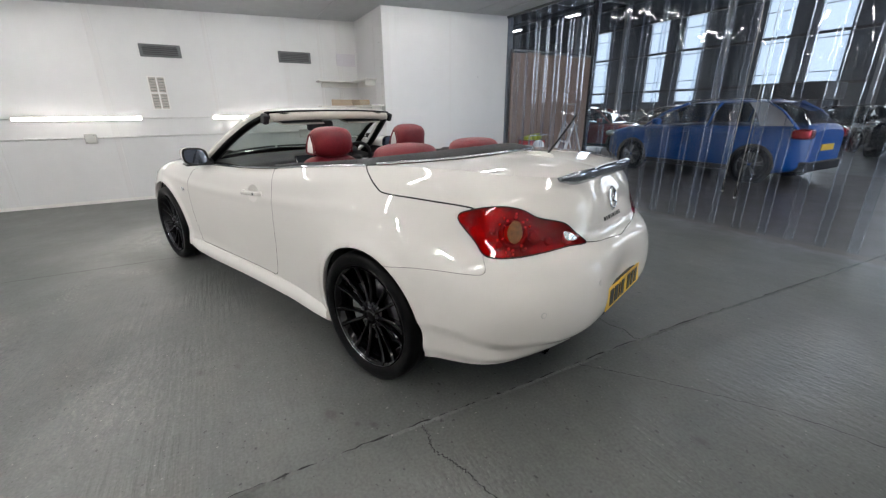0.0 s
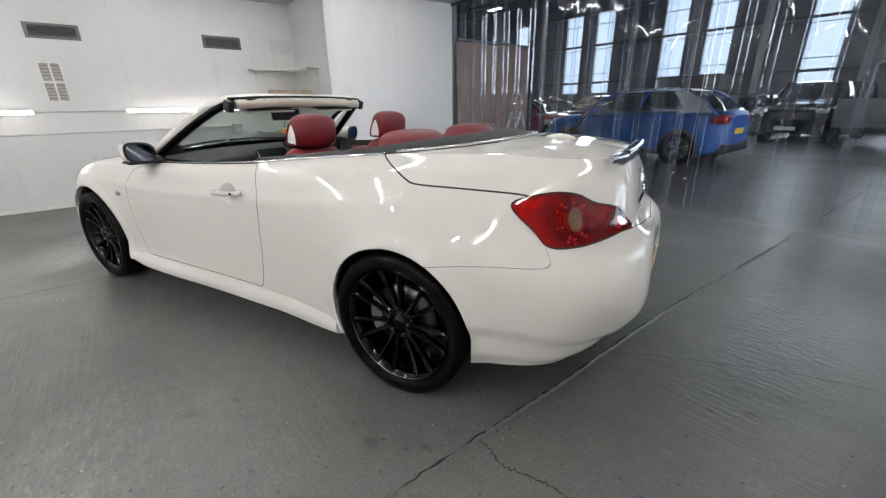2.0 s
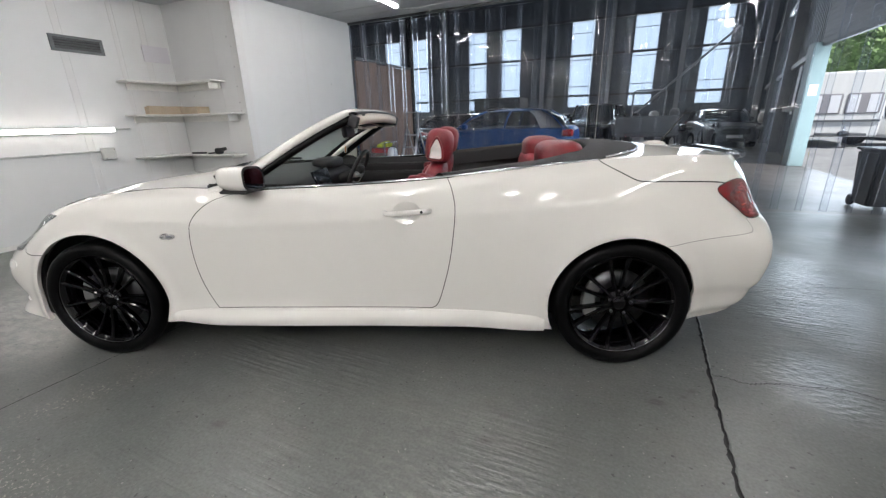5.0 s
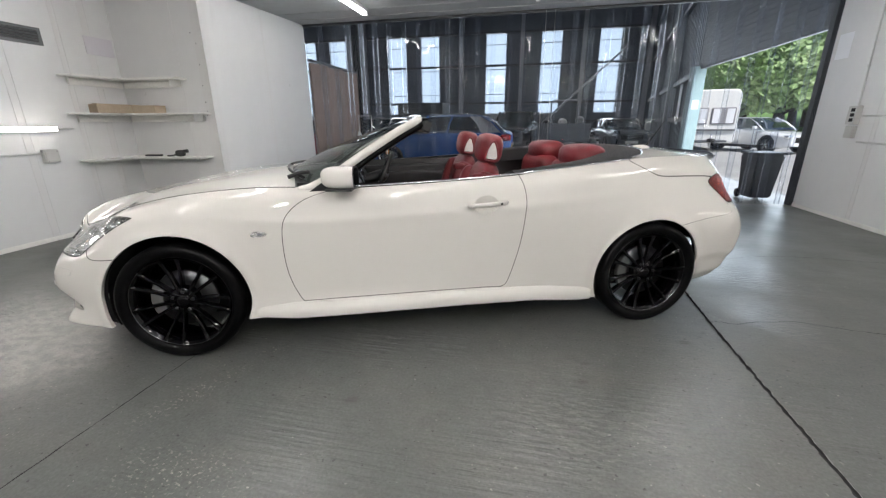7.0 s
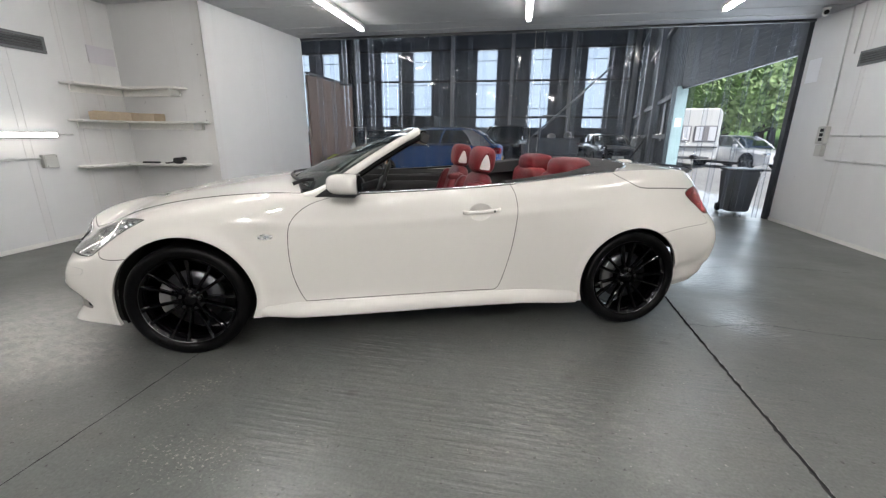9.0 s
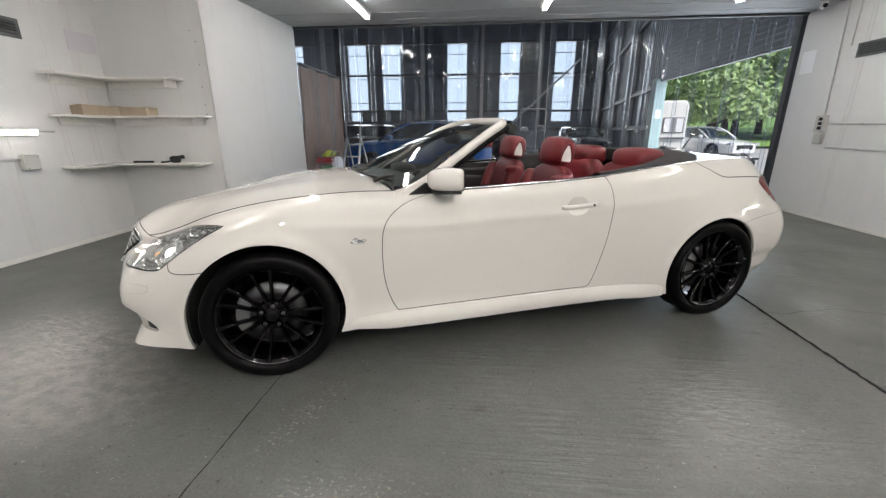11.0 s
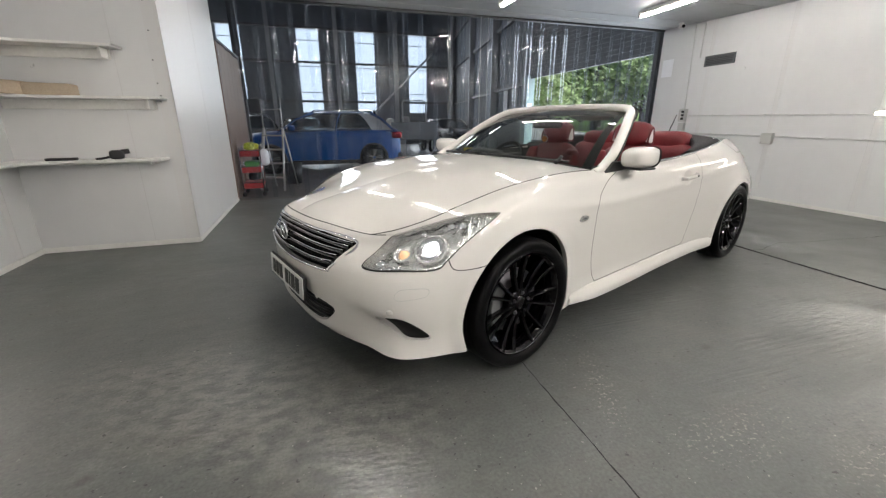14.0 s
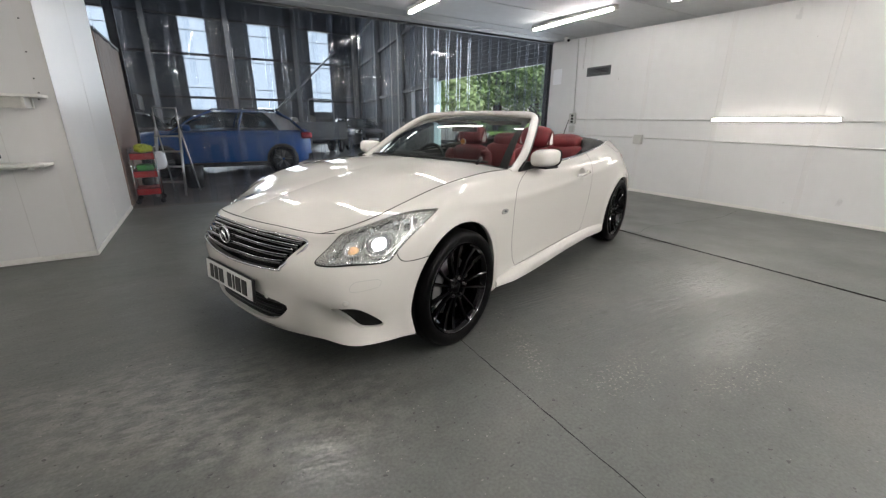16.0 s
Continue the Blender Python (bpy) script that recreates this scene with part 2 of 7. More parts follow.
    col = blend(op("MULTIPLY", sheen_patch, ramp(tex(16, 7, (1, 2.4, 1)), .50, .64, 0, .20)), col, (.26, .25, .225))
    # scoured concrete beyond the joint, paler still to paint in the wall tubes' sheen
    scour_sheen = op("MULTIPLY", worn, ramp(tex(11, 9, (1, 1.5, 1), turn=20), .40, .60, 0, .55))
    col = blend(scour_sheen, col, (.23, .22, .20))
    col = blend(op("MULTIPLY", worn, ramp(tex(44, 4), .62, .69, 0, .22)), col, (.065, .062, .058))
    chips = op("MULTIPLY", op("ADD", chipped, .035), ramp(tex(52, 9, (1, 1.4, 1), turn=30), .57, .66, 0, 1))
    col = blend(op("MULTIPLY", chips, .60), col, (.36, .34, .30))
    col = blend(op("MULTIPLY", ramp(tex(46, 3), .69, .72, 0, .6), ramp(tex(1.6, 3), .40, .6, .2, 1)), col, (.36, .35, .32))          # pale specks
    col = blend(ramp(tex(30, 2, turn=31, stretch=(1, 1.3, 1)), .69, .72, 0, .8), col, (.026, .025, .024))     # pits
    for x, y, rad in ((1.18, -1.15, .055), (1.22, -.97, .04), (1.84, -.62, .045), (2.00, -.47, .032), (1.96, -.53, .022), (2.77, .69, .05), (-2.86, -1.52, .045), (.05, -1.52, .05)):
        col = blend(op("MULTIPLY", patch(x, y, rad, rad * .7, 20), .55), col, (.040, .036, .033))               # oil drips
    # the paint ends at the curtain; bare brown concrete runs on to a paler slab
    edge_y = op("ADD", axes.outputs[1], op("MULTIPLY", tex(1.1, 4), .55))
    hall = ramp(edge_y, 4.36, 4.44, 0, 1)
    # pale bluish band along the edge of the paint
    edge_band = op("MULTIPLY", ramp(edge_y, 4.00, 4.36, 0, 1), ramp(edge_y, 4.44, 4.50, 1, 0))
    bare = blend(ramp(tex(.5, 5, turn=9, stretch=(1, 1, 1)), .35, .65, 0, 1), (.082, .071, .064), (.105, .092, .083))
    bare = blend(ramp(op("ADD", axes.outputs[1], op("MULTIPLY", tex(.7, 3), .3)), 11.0, 11.1, 0, 1), bare, (.165, .17, .175))
    col = blend(hall, col, bare)
    col = blend(op("MULTIPLY", edge_band, ramp(tex(6, 6), .40, .60, .1, .55)), col, (.19, .20, .21))
    grit = op("MULTIPLY", ramp(tex(75, 4), .32, .68, .84, 1.16), ramp(tex(11, 6), .30, .70, .92, 1.08))
    mul = N("ShaderNodeMix")
    mul.data_type, mul.blend_type = "RGBA", "MULTIPLY"
    mul.inputs[0].default_value = 1
    Lk(col, mul.inputs[6])
    Lk(grit, mul.inputs[7])
    Lk(mul.outputs[2], b.inputs["Base Color"])
    h = op("ADD", op("MULTIPLY", ribs, .38), op("MULTIPLY", tex(60, 4), .10))
    h = op("ADD", h, op("MULTIPLY", tex(5, 5, (1, 1.6, 1)), .55))
    h = op("ADD", h, op("MULTIPLY", tex(17, 6, (1, 2.2, 1), turn=10), op("ADD", op("MULTIPLY", either(worn, polished, sheen_patch, op("MULTIPLY", broom, .25)), 1.1), .14)))
    bp = N("ShaderNodeBump")
    bp.inputs["Strength"].default_value, bp.inputs["Distance"].default_value = .8, .007
    Lk(op("MULTIPLY", h, ramp(hall, 0, 1, 1, .2)), bp.inputs["Height"])
    Lk(bp.outputs[0], b.inputs["Normal"])
    Lk(ramp(tex(1.9, 4), .30, .70, .33, .43), b.inputs["Roughness"])
    # shinier paint film over the worn, polished, sheen and broomed patches
    Lk(op("MULTIPLY", either(worn, polished, sheen_patch, op("MULTIPLY", broom, .2)), 1.0), b.inputs["Coat Weight"])
    b.inputs["Coat Roughness"].default_value, b.inputs["Coat IOR"].default_value = .24, 1.6
    Lk(bp.outputs[0], b.inputs["Coat Normal"])
    b.inputs["Specular IOR Level"].default_value = .42
    return m


WALL = wall_paint("white wall paint", (.66, .66, .66))
FLOOR = floor_paint()
JOINT = material("wall joint strip", (.645, .64, .635), .28)
GAP_LINE = material("joint shadow", (.58, .575, .57), .6)
VENT = material("grey louvre", (.115, .12, .125), .45, metal=.3)
VENT_DARK = material("dark louvre slot", (.045, .047, .05), .6)
CONDUIT = material("pale grey conduit", (.56, .56, .55), .4)
BOXGREY = material("grey junction box", (.48, .48, .46), .45)
SHELF = material("painted shelf board", (.74, .73, .70), .45, noise_scale=4, amount=.06)
CARD = material("brown cardboard", (.42, .34, .25), .85, noise_scale=8, amount=.12)
PAPER = material("paper", (.82, .83, .86), .7)
LILAC = material("pale lilac board", (.60, .58, .62), .6)
CRACK = material("crack in the concrete", (.012, .012, .012), .9)


def strip_sheet(name, haze, dirt):
    """Clear PVC: straight-through light, a sharp gloss, and a cloudy film in long vertical smears."""
    m = clear_sheet(name, (.93, .95, .975), .02, .04, .8)
    nt = m.node_tree
    N, Lk = nt.nodes.new, nt.links.new
    out = nt.nodes["Material Output"]
    clear = out.inputs[0].links[0].from_socket
    co, mp, no, mr = N("ShaderNodeTexCoord"), N("ShaderNodeMapping"), N("ShaderNodeTexNoise"), N("ShaderNodeMapRange")
    mp.inputs["Scale"].default_value = (14, 1, .5)
    no.inputs["Scale"].default_value, no.inputs["Detail"].default_value = 1.0, 5
    mr.inputs[1].default_value, mr.inputs[2].default_value, mr.inputs[3].default_value, mr.inputs[4].default_value = .42, .70, haze, dirt
    df, tl, ad, mx = N("ShaderNodeBsdfDiffuse"), N("ShaderNodeBsdfTranslucent"), N("ShaderNodeMixShader"), N("ShaderNodeMixShader")
    df.inputs[0].default_value = (.66, .74, .92, 1)
    tl.inputs[0].default_value = (.66, .74, .92, 1)
    ad.inputs[0].default_value = .5
    Lk(co.outputs["Object"], mp.inputs["Vector"])
    Lk(mp.outputs[0], no.inputs["Vector"])
    Lk(no.outputs[0], mr.inputs[0])
    Lk(df.outputs[0], ad.inputs[1])
    Lk(tl.outputs[0], ad.inputs[2])
    Lk(mr.outputs[0], mx.inputs[0])
    Lk(clear, mx.inputs[1])
    Lk(ad.outputs[0], mx.inputs[2])
    Lk(mx.outputs[0], out.inputs[0])
    return m


STRIP = strip_sheet("clear curtain strip", .008, .060)
# cloudier sheet: its haze paints the bright bands at the overlaps
STRIP_BAND = strip_sheet("hazy strip band", .045, .13)


# ---- building helpers ----
def mesh_object(name, verts, faces, mat, parent=None, smooth=False, normals=None):
    me = bpy.data.meshes.new(name)
    me.from_pydata([tuple(map(float, v)) for v in verts], [], [tuple(int(i) for i in f) for f in faces])
    me.materials.append(mat)
    if smooth:
        me.polygons.foreach_set("use_smooth", [True] * len(me.polygons))
    if normals is not None:
        me.normals_split_custom_set_from_vertices([tuple(map(float, n)) for n in normals])
    me.update()
    ob = new(name, me)
    if parent:
        ob.parent = parent
    return ob


def part(name, bm, mat, parent=None, label="", smooth=None):
    """Links a bmesh as one mesh object, under a thing or a part; smooth: the angle in degrees below which edges are shaded round."""
    me = bpy.data.meshes.new(name)
    bmesh.ops.recalc_face_normals(bm, faces=bm.faces)
    if smooth is not None:
        for f in bm.faces:
            f.smooth = True
        for e in bm.edges:
            if len(e.link_faces) == 2 and e.calc_face_angle(0) > radians(smooth):
                e.smooth = False
    bm.to_mesh(me)
    bm.free()
    for m in (mat if isinstance(mat, (list, tuple)) else [mat]):
        me.materials.append(m)
    ob = new(name, me)
    if parent:
        ob.parent = parent
    if label:
        ob["label"] = label
    return ob


def thing(name, m, label, category, group="", kind=""):
    """An Empty at a thing's base that will carry its parts."""
    ob = new(name)
    ob.empty_display_size = .1
    ob.matrix_world = m
    return tagged(ob, label, category, group, kind)


def box_bm(x0, y0, z0, x1, y1, z1, bevel=0.0, segments=1, bm=None, m=None):
    """Adds a box to a bmesh (a new one by default); bevel rounds its edges."""
    bm = bm or bmesh.new()
    own = bmesh.new()
    r = bmesh.ops.create_cube(own, size=1)
    for v in r["verts"]:
        v.co = Vector(((x0 + x1) / 2 + v.co.x * (x1 - x0), (y0 + y1) / 2 + v.co.y * (y1 - y0), (z0 + z1) / 2 + v.co.z * (z1 - z0)))
    if bevel:
        bmesh.ops.bevel(own, geom=own.edges[:] + own.verts[:], offset=bevel, segments=segments, profile=.5, affect="EDGES")
    if m is not None:
        bmesh.ops.transform(own, matrix=m, verts=own.verts)
    return add_bm(bm, own)


def add_bm(bm, own):
    """Moves all of one bmesh into another."""
    table = {v: bm.verts.new(v.co) for v in own.verts}
    for f in own.faces:
        nf = bm.faces.new([table[v] for v in f.verts])
        nf.smooth, nf.material_index = f.smooth, f.material_index
    own.free()
    return bm


def tube_bm(path, radius, sides=10, bm=None, closed=False, caps=True):
    """A round tube along a path; radius: one, or one for each point."""
    bm = bm or bmesh.new()
    pts = [Vector(p) for p in path]
    rad = radius if isinstance(radius, (list, tuple)) else [radius] * len(pts)
    rings, up = [], None
    n = len(pts)
    for i, p in enumerate(pts):
        a, b = (pts[i - 1], pts[(i + 1) % n]) if closed else (pts[max(i - 1, 0)], pts[min(i + 1, n - 1)])
        d = (b - a).normalized()
        if up is None:
            up = d.orthogonal().normalized()
        up = (up - d * up.dot(d)).normalized()
        side = d.cross(up)
        rings.append([bm.verts.new(p + (up * math.cos(2 * math.pi * k / sides) + side * math.sin(2 * math.pi * k / sides)) * rad[i]) for k in range(sides)])
    for i in range(n if closed else n - 1):
        r, q = rings[i], rings[(i + 1) % n]
        for k in range(sides):
            f = bm.faces.new((r[k], r[(k + 1) % sides], q[(k + 1) % sides], q[k]))
            f.smooth = True
    if caps and not closed:
        bm.faces.new(rings[0][::-1])
        bm.faces.new(rings[-1])
    return bm


def lathe_bm(profile, sides=48, axis="y", bm=None, centre=(0, 0, 0), closed=False):
    """Turns a profile of (radius, along) round an axis through centre."""
    bm = bm or bmesh.new()
    rings = []
    for r, a in profile:
        ring = []
        for k in range(sides):
            c, s = math.cos(2 * math.pi * k / sides) * r, math.sin(2 * math.pi * k / sides) * r
            co = {"y": (c, a, s), "z": (c, s, a), "x": (a, c, s)}[axis]
            ring.append(bm.verts.new(Vector(co) + Vector(centre)))
        rings.append(ring)
    pairs = list(zip(rings, rings[1:])) + ([(rings[-1], rings[0])] if closed else [])
    for p, q in pairs:
        for k in range(sides):
            bm.faces.new((p[k], p[(k + 1) % sides], q[(k + 1) % sides], q[k])).smooth = True
    return bm


def prism_bm(outline, y0, y1, bevel=0.0, bm=None, m=None, segments=2):
    """A flat outline of (x, z) points pushed from y0 to y1."""
    bm = bm or bmesh.new()
    own = bmesh.new()
    a = [own.verts.new((x, y0, z)) for x, z in outline]
    b = [own.verts.new((x, y1, z)) for x, z in outline]
    own.faces.new(a)
    own.faces.new(b[::-1])
    n = len(a)
    for i in range(n):
        own.faces.new((a[i], b[i], b[(i + 1) % n], a[(i + 1) % n]))
    bmesh.ops.recalc_face_normals(own, faces=own.faces)
    if bevel:
        bmesh.ops.bevel(own, geom=own.edges[:] + own.verts[:], offset=bevel, segments=segments, profile=.5, affect="EDGES")
    if m is not None:
        bmesh.ops.transform(own, matrix=m, verts=own.verts)
    return add_bm(bm, own)


def smooth_path(points, n=8, closed=False):
    """A rounder path through points of any dimension."""
    p = np.array(points, float)
    out = []
    k = len(p)
    for i in range(k if closed else k - 1):
        if closed:
            a, b, c, d = p[i - 1], p[i], p[(i + 1) % k], p[(i + 2) % k]
        else:
            b, c = p[i], p[i + 1]
            a = p[i - 1] if i else 2 * b - c
            d = p[i + 2] if i + 2 < k else 2 * c - b
        for s in np.arange(n) / n:
            out.append(.5 * (2 * b + (c - a) * s + (2 * a - 5 * b + 4 * c - d) * s ** 2 + (3 * b - a - 3 * c + d) * s ** 3))
    if not closed:
        out.append(p[-1])
    return np.array(out)


def pad_bm(x0, y0, z0, x1, y1, z1, power=.55, m=None, seg=(20, 14), bm=None):
    """A stuffed, rounded cushion that fills a box."""
    own = bmesh.new()
    bmesh.ops.create_uvsphere(own, u_segments=seg[0], v_segments=seg[1], radius=1)
    for v in own.verts:
        c = [math.copysign(abs(t) ** power, t) for t in v.co]
        v.co = ((x0 + x1) / 2 + c[0] * (x1 - x0) / 2, (y0 + y1) / 2 + c[1] * (y1 - y0) / 2, (z0 + z1) / 2 + c[2] * (z1 - z0) / 2)
    if m is not None:
        bmesh.ops.transform(own, matrix=m, verts=own.verts)
    return add_bm(bm or bmesh.new(), own)


def group(name, parent, label=""):
    e = new(name)
    e.empty_display_size = .05
    e.parent = parent
    if label:
        e["label"] = label
    return e


def sweep_bm(path, section, up=(0, 0, 1), bm=None, caps=True, scale=None):
    """Pushes a closed section of (side, up) points along a path."""
    bm = bm or bmesh.new()
    pts = [Vector(tuple(map(float, p))) for p in path]
    rings = []
    for i, p in enumerate(pts):
        d = (pts[min(i + 1, len(pts) - 1)] - pts[max(i - 1, 0)]).normalized()
        s = d.cross(Vector(up)).normalized()
        w = s.cross(d)
        k = scale[i] if scale else 1
        rings.append([bm.verts.new(p + (s * a + w * b) * k) for a, b in section])
    m = len(section)
    for r, q in zip(rings, rings[1:]):
        for k in range(m):
            bm.faces.new((r[k], r[(k + 1) % m], q[(k + 1) % m], q[k])).smooth = True
    if caps:
        bm.faces.new(rings[0][::-1])
        bm.faces.new(rings[-1])
    return bm


def oval(a, b, n=12, ca=0.0, cb=0.0):
    return [(ca + a * math.cos(2 * math.pi * k / n), cb + b * math.sin(2 * math.pi * k / n)) for k in range(n)]


# ---- the valet bay ----
X_L, X_R, Y_C, Y_N, X_COL, Y_COL = -4.565, 4.985, 4.21, -4.6, -3.213, 1.73


def ceiling_z(x, y):
    return 2.85 + .003 * x + .030 * y


def wall_block(name, x0, y0, x1, y1, z1, mat, z0=0.0, label=""):
    return tagged(part(name, box_bm(x0, y0, z0, x1, y1, z1), mat), label, kind="structure")


tagged(part("floor", box_bm(-32, -6, -.3, 5.52, 28, 0), FLOOR), "grey painted concrete floor, worn and cracked", "floor", kind="structure")
hall_b = bmesh.new()
hb = [[hall_b.verts.new((x, y, z)) for x, y in ((5.5205, 10.45), (8.75, 28), (5.5205, 28))] for z in (-.3, 0)]
hall_b.faces.new(hb[0][::-1]), hall_b.faces.new(hb[1])
for i in range(3):
    hall_b.faces.new((hb[0][i], hb[0][(i + 1) % 3], hb[1][(i + 1) % 3], hb[1][i]))
tagged(part("floor_hall", hall_b, FLOOR), "grey concrete floor of the hall", "floor", kind="structure")
WEST = wall_block("wall_west", X_L - .15, Y_N, X_L, Y_COL, 3.3, WALL, label="white panelled wall with conduits and vents")
NOOK = wall_block("wall_nook", X_L - .15, Y_COL, X_COL - .15, Y_COL + .15, 3.3, WALL, label="white boarded wall behind the shelves")
COLUMN = wall_block("wall_column", X_COL - .15, Y_COL, X_COL, Y_C, 3.3, WALL, label="white boarded side wall beside the curtain")
EAST = wall_block("wall_east", X_R, Y_N, X_R + .15, Y_C, 3.3, WALL, label="white panelled wall with conduits and a lamp")
wall_block("wall_south", X_L - .15, Y_N - .15, X_R + .15, Y_N, 3.3, WALL)
bm = bmesh.new()
cs = [(X_L - .15, Y_N - .15), (X_R + .15, Y_N - .15), (X_R + .15, Y_C + .06), (X_L - .15, Y_C + .06)]
lo = [bm.verts.new((x, y, ceiling_z(x, y))) for x, y in cs]
hi = [bm.verts.new((x, y, ceiling_z(x, y) + .12)) for x, y in cs]
bm.faces.new(lo[::-1]), bm.faces.new(hi)
for i in range(4):
    bm.faces.new((lo[i], lo[(i + 1) % 4], hi[(i + 1) % 4], hi[i]))
for y in (-2.6, -1.4, -.2, 1.0, 2.2, 3.4):                # board joints across the ceiling
    sweep = [(X_L, y, ceiling_z(X_L, y) - .001), (X_R, y, ceiling_z(X_R, y) - .001)]
    tube_bm(sweep, .006, 4, bm=bm)
tagged(part("ceiling", bm, CEIL), "pale grey boarded ceiling", "ceiling", kind="structure")
# jointing strips on the walls
for i, y in enumerate((-3.5, -2.15, -.72, .45, 1.05, 1.40)):
    part("joint_strip", box_bm(X_L, y - (.035 if i % 2 else .02), 0, X_L + .004, y + (.035 if i % 2 else .02), 2.95, .002), JOINT, WEST)
    part("joint_line", box_bm(X_L + .001, y + .042, 0, X_L + .003, y + .046, 2.95), GAP_LINE, WEST)
part("joint_strip", box_bm(X_COL, 2.96, 0, X_COL + .002, 3.0, 2.95, .001), JOINT, COLUMN)
part("corner_strip", box_bm(X_COL - .12, Y_COL - .004, 0, X_COL + .004, Y_COL, 2.95), JOINT, COLUMN)
part("corner_strip", box_bm(X_COL, Y_COL - .004, 0, X_COL + .004, Y_COL + .12, 2.95), JOINT, COLUMN)
for x in (-3.62,):
    part("joint_line", box_bm(x, Y_COL - .003, 0, x + .004, Y_COL - .001, 2.9), GAP_LINE, NOOK)
for x, z in ((-3.309, 2.265), (-3.318, 1.774), (-3.317, 1.572), (-3.311, 1.462), (-3.321, 1.409), (-3.367, 2.385), (-3.308, 2.02)):
    part("screw", box_bm(x - .006, Y_COL - .007, z - .006, x + .006, Y_COL - .004, z + .006, .002), VENT, COLUMN)
for y in (3.05, 1.75, .45, -.85, -2.15):
    part("joint_strip", box_bm(X_R - .004, y - .03, 0, X_R, y + .03, 3.1, .001), JOINT, EAST)
    part("joint_line", box_bm(X_R - .003, y + .036, 0, X_R - .001, y + .040, 3.1), GAP_LINE, EAST)
for name, x0, y0, x1, y1 in (("skirting", X_L, Y_N, X_L + .012, Y_COL), ("skirting", X_L, Y_COL - .012, X_COL, Y_COL), ("skirting", X_COL, Y_COL, X_COL + .012, Y_C), ("skirting", X_R - .012, Y_N, X_R, Y_C)):
    tagged(part("baseboard", box_bm(x0, y0, 0, x1, y1, .05, .003), SHELF), kind="structure")


def tube_light(x, y, z, length, group_name, mat, rz=90, wall=0):
    label = "lit fluorescent batten on the ceiling" if not wall else "lit tube lamp on the white wall"
    t = thing("tube_light", pose(x, y, z, 0, 0, rz), label, "light", group_name)
    if wall:
        part("housing", box_bm(-length / 2, -.038, -.030, length / 2, .015, .030, .006), FITTING, t)
        part("diffuser", box_bm(-length / 2 + .015, -.056, -.024, length / 2 - .015, -.0385, .024, .008, 2), mat, t)
    else:
        part("housing", box_bm(-length / 2, -.050, 0, length / 2, .050, .055, .006), FITTING, t)
        part("diffuser", box_bm(-length / 2 + .03, -.029, -.034, length / 2 - .03, .029, -.0005, .012, 2), mat, t)
        for e in (-1, 1):
            part("end_cap", box_bm(e * length / 2 - .03, -.03, -.04, e * length / 2 + .03, .03, .02, .006), FITTING, t)
    return t


# strength chosen tube by tube to even out the walls and the nook
for x, y, lit in ((-1.66, 2.42, TUBE), (.85, 2.24, TUBE), (3.26, 2.12, TUBE_BRIGHT), (-1.62, -.2, TUBE_BRIGHT), (.87, -.3, TUBE), (3.3, -.4, TUBE_DIM), (-1.6, -2.6, TUBE_DIM), (.86, -2.7, TUBE), (3.3, -2.8, TUBE_DIM)):
    tube_light(x, y, ceiling_z(x, y) - .056, 1.72, "ceiling tube lights", lit)
# added fill tubes, out of view, to brighten south-facing sides and the floor
for x in (-.4, 1.2, 2.8):
    tube_light(x, -4.05, ceiling_z(x, -4.05) - .056, .88, "ceiling tube lights", TUBE_FILL)
for y, n in ((-2.51, 1.49), (-.035, 1.57)):
    tube_light(X_L + .02, y, 1.258, n, "wall tube lights", TUBE_WALL, 90, 1)
tube_light(X_R - .02, -.296, 1.33, 1.58, "wall tube lights", TUBE_WALL, -90, 1)


def conduit(path, r=.011):
    """A plastic conduit with clips along a wall."""
    c = thing("conduit", pose(0, 0, 0), "pale plastic cable conduit along the wall", "conduit", "wall conduits")
    part("pipe", tube_bm(path, r, 8), CONDUIT, c)
    a, b = Vector(path[0]), Vector(path[-1])
    for i in range(1, int((b - a).length / .9) + 1):
        q = a + (b - a) * (i * .9 - .4) / (b - a).length
        part("clip", box_bm(q.x - .014, q.y - .012, q.z - .016, q.x + .014, q.y + .012, q.z + .016, .003), CONDUIT, c)


conduit([(X_L + .014, Y_N, 1.255), (X_L + .014, .95, 1.262)], .009)
conduit([(X_L + .014, Y_N, .975), (X_L + .014, .56, .995)])
conduit([(X_R - .014, 3.28, 1.347), (X_R - .014, Y_N, 1.275)], .010)
conduit([(X_R - .014, 3.26, 1.024), (X_R - .014, Y_N, .955)])
conduit([(X_R - .014, 3.40, 1.45), (X_R - .014, 3.46, 2.95)], .010)
conduit([(X_R - .014, 3.26, 2.94), (X_R - .014, 3.26, 2.36)], .008)


def junction(x, y, z, s, facing):
    b = thing("junction_box", pose(x, y, z, 0, 0, 0 if facing > 0 else 180), "square grey cable box on the conduit", "junction box", "cable boxes")
    part("box", box_bm(0, -s / 2, -s / 2, .055, s / 2, s / 2, .008, 2), BOXGREY, b)
    part("lid", box_bm(.055, -s / 2 + .006, -s / 2 + .006, .066, s / 2 - .006, s / 2 - .006, .004, 1), BOXGREY, b)
    for e in (-1, 1):
        part("screw", tube_bm([(.066, e * s * .36, e * s * .36), (.068, e * s * .36, e * s * .36)], .005, 8), STEEL, b)


junction(X_L, .615, .962, .15, 1)
junction(X_L, -2.457, .972, .14, 1)
junction(X_R, 1.747, .978, .17, -1)
sock = thing("socket_box", pose(X_R, 3.40, 1.27), "grey outlet box with three dark sockets on the wall", "socket")
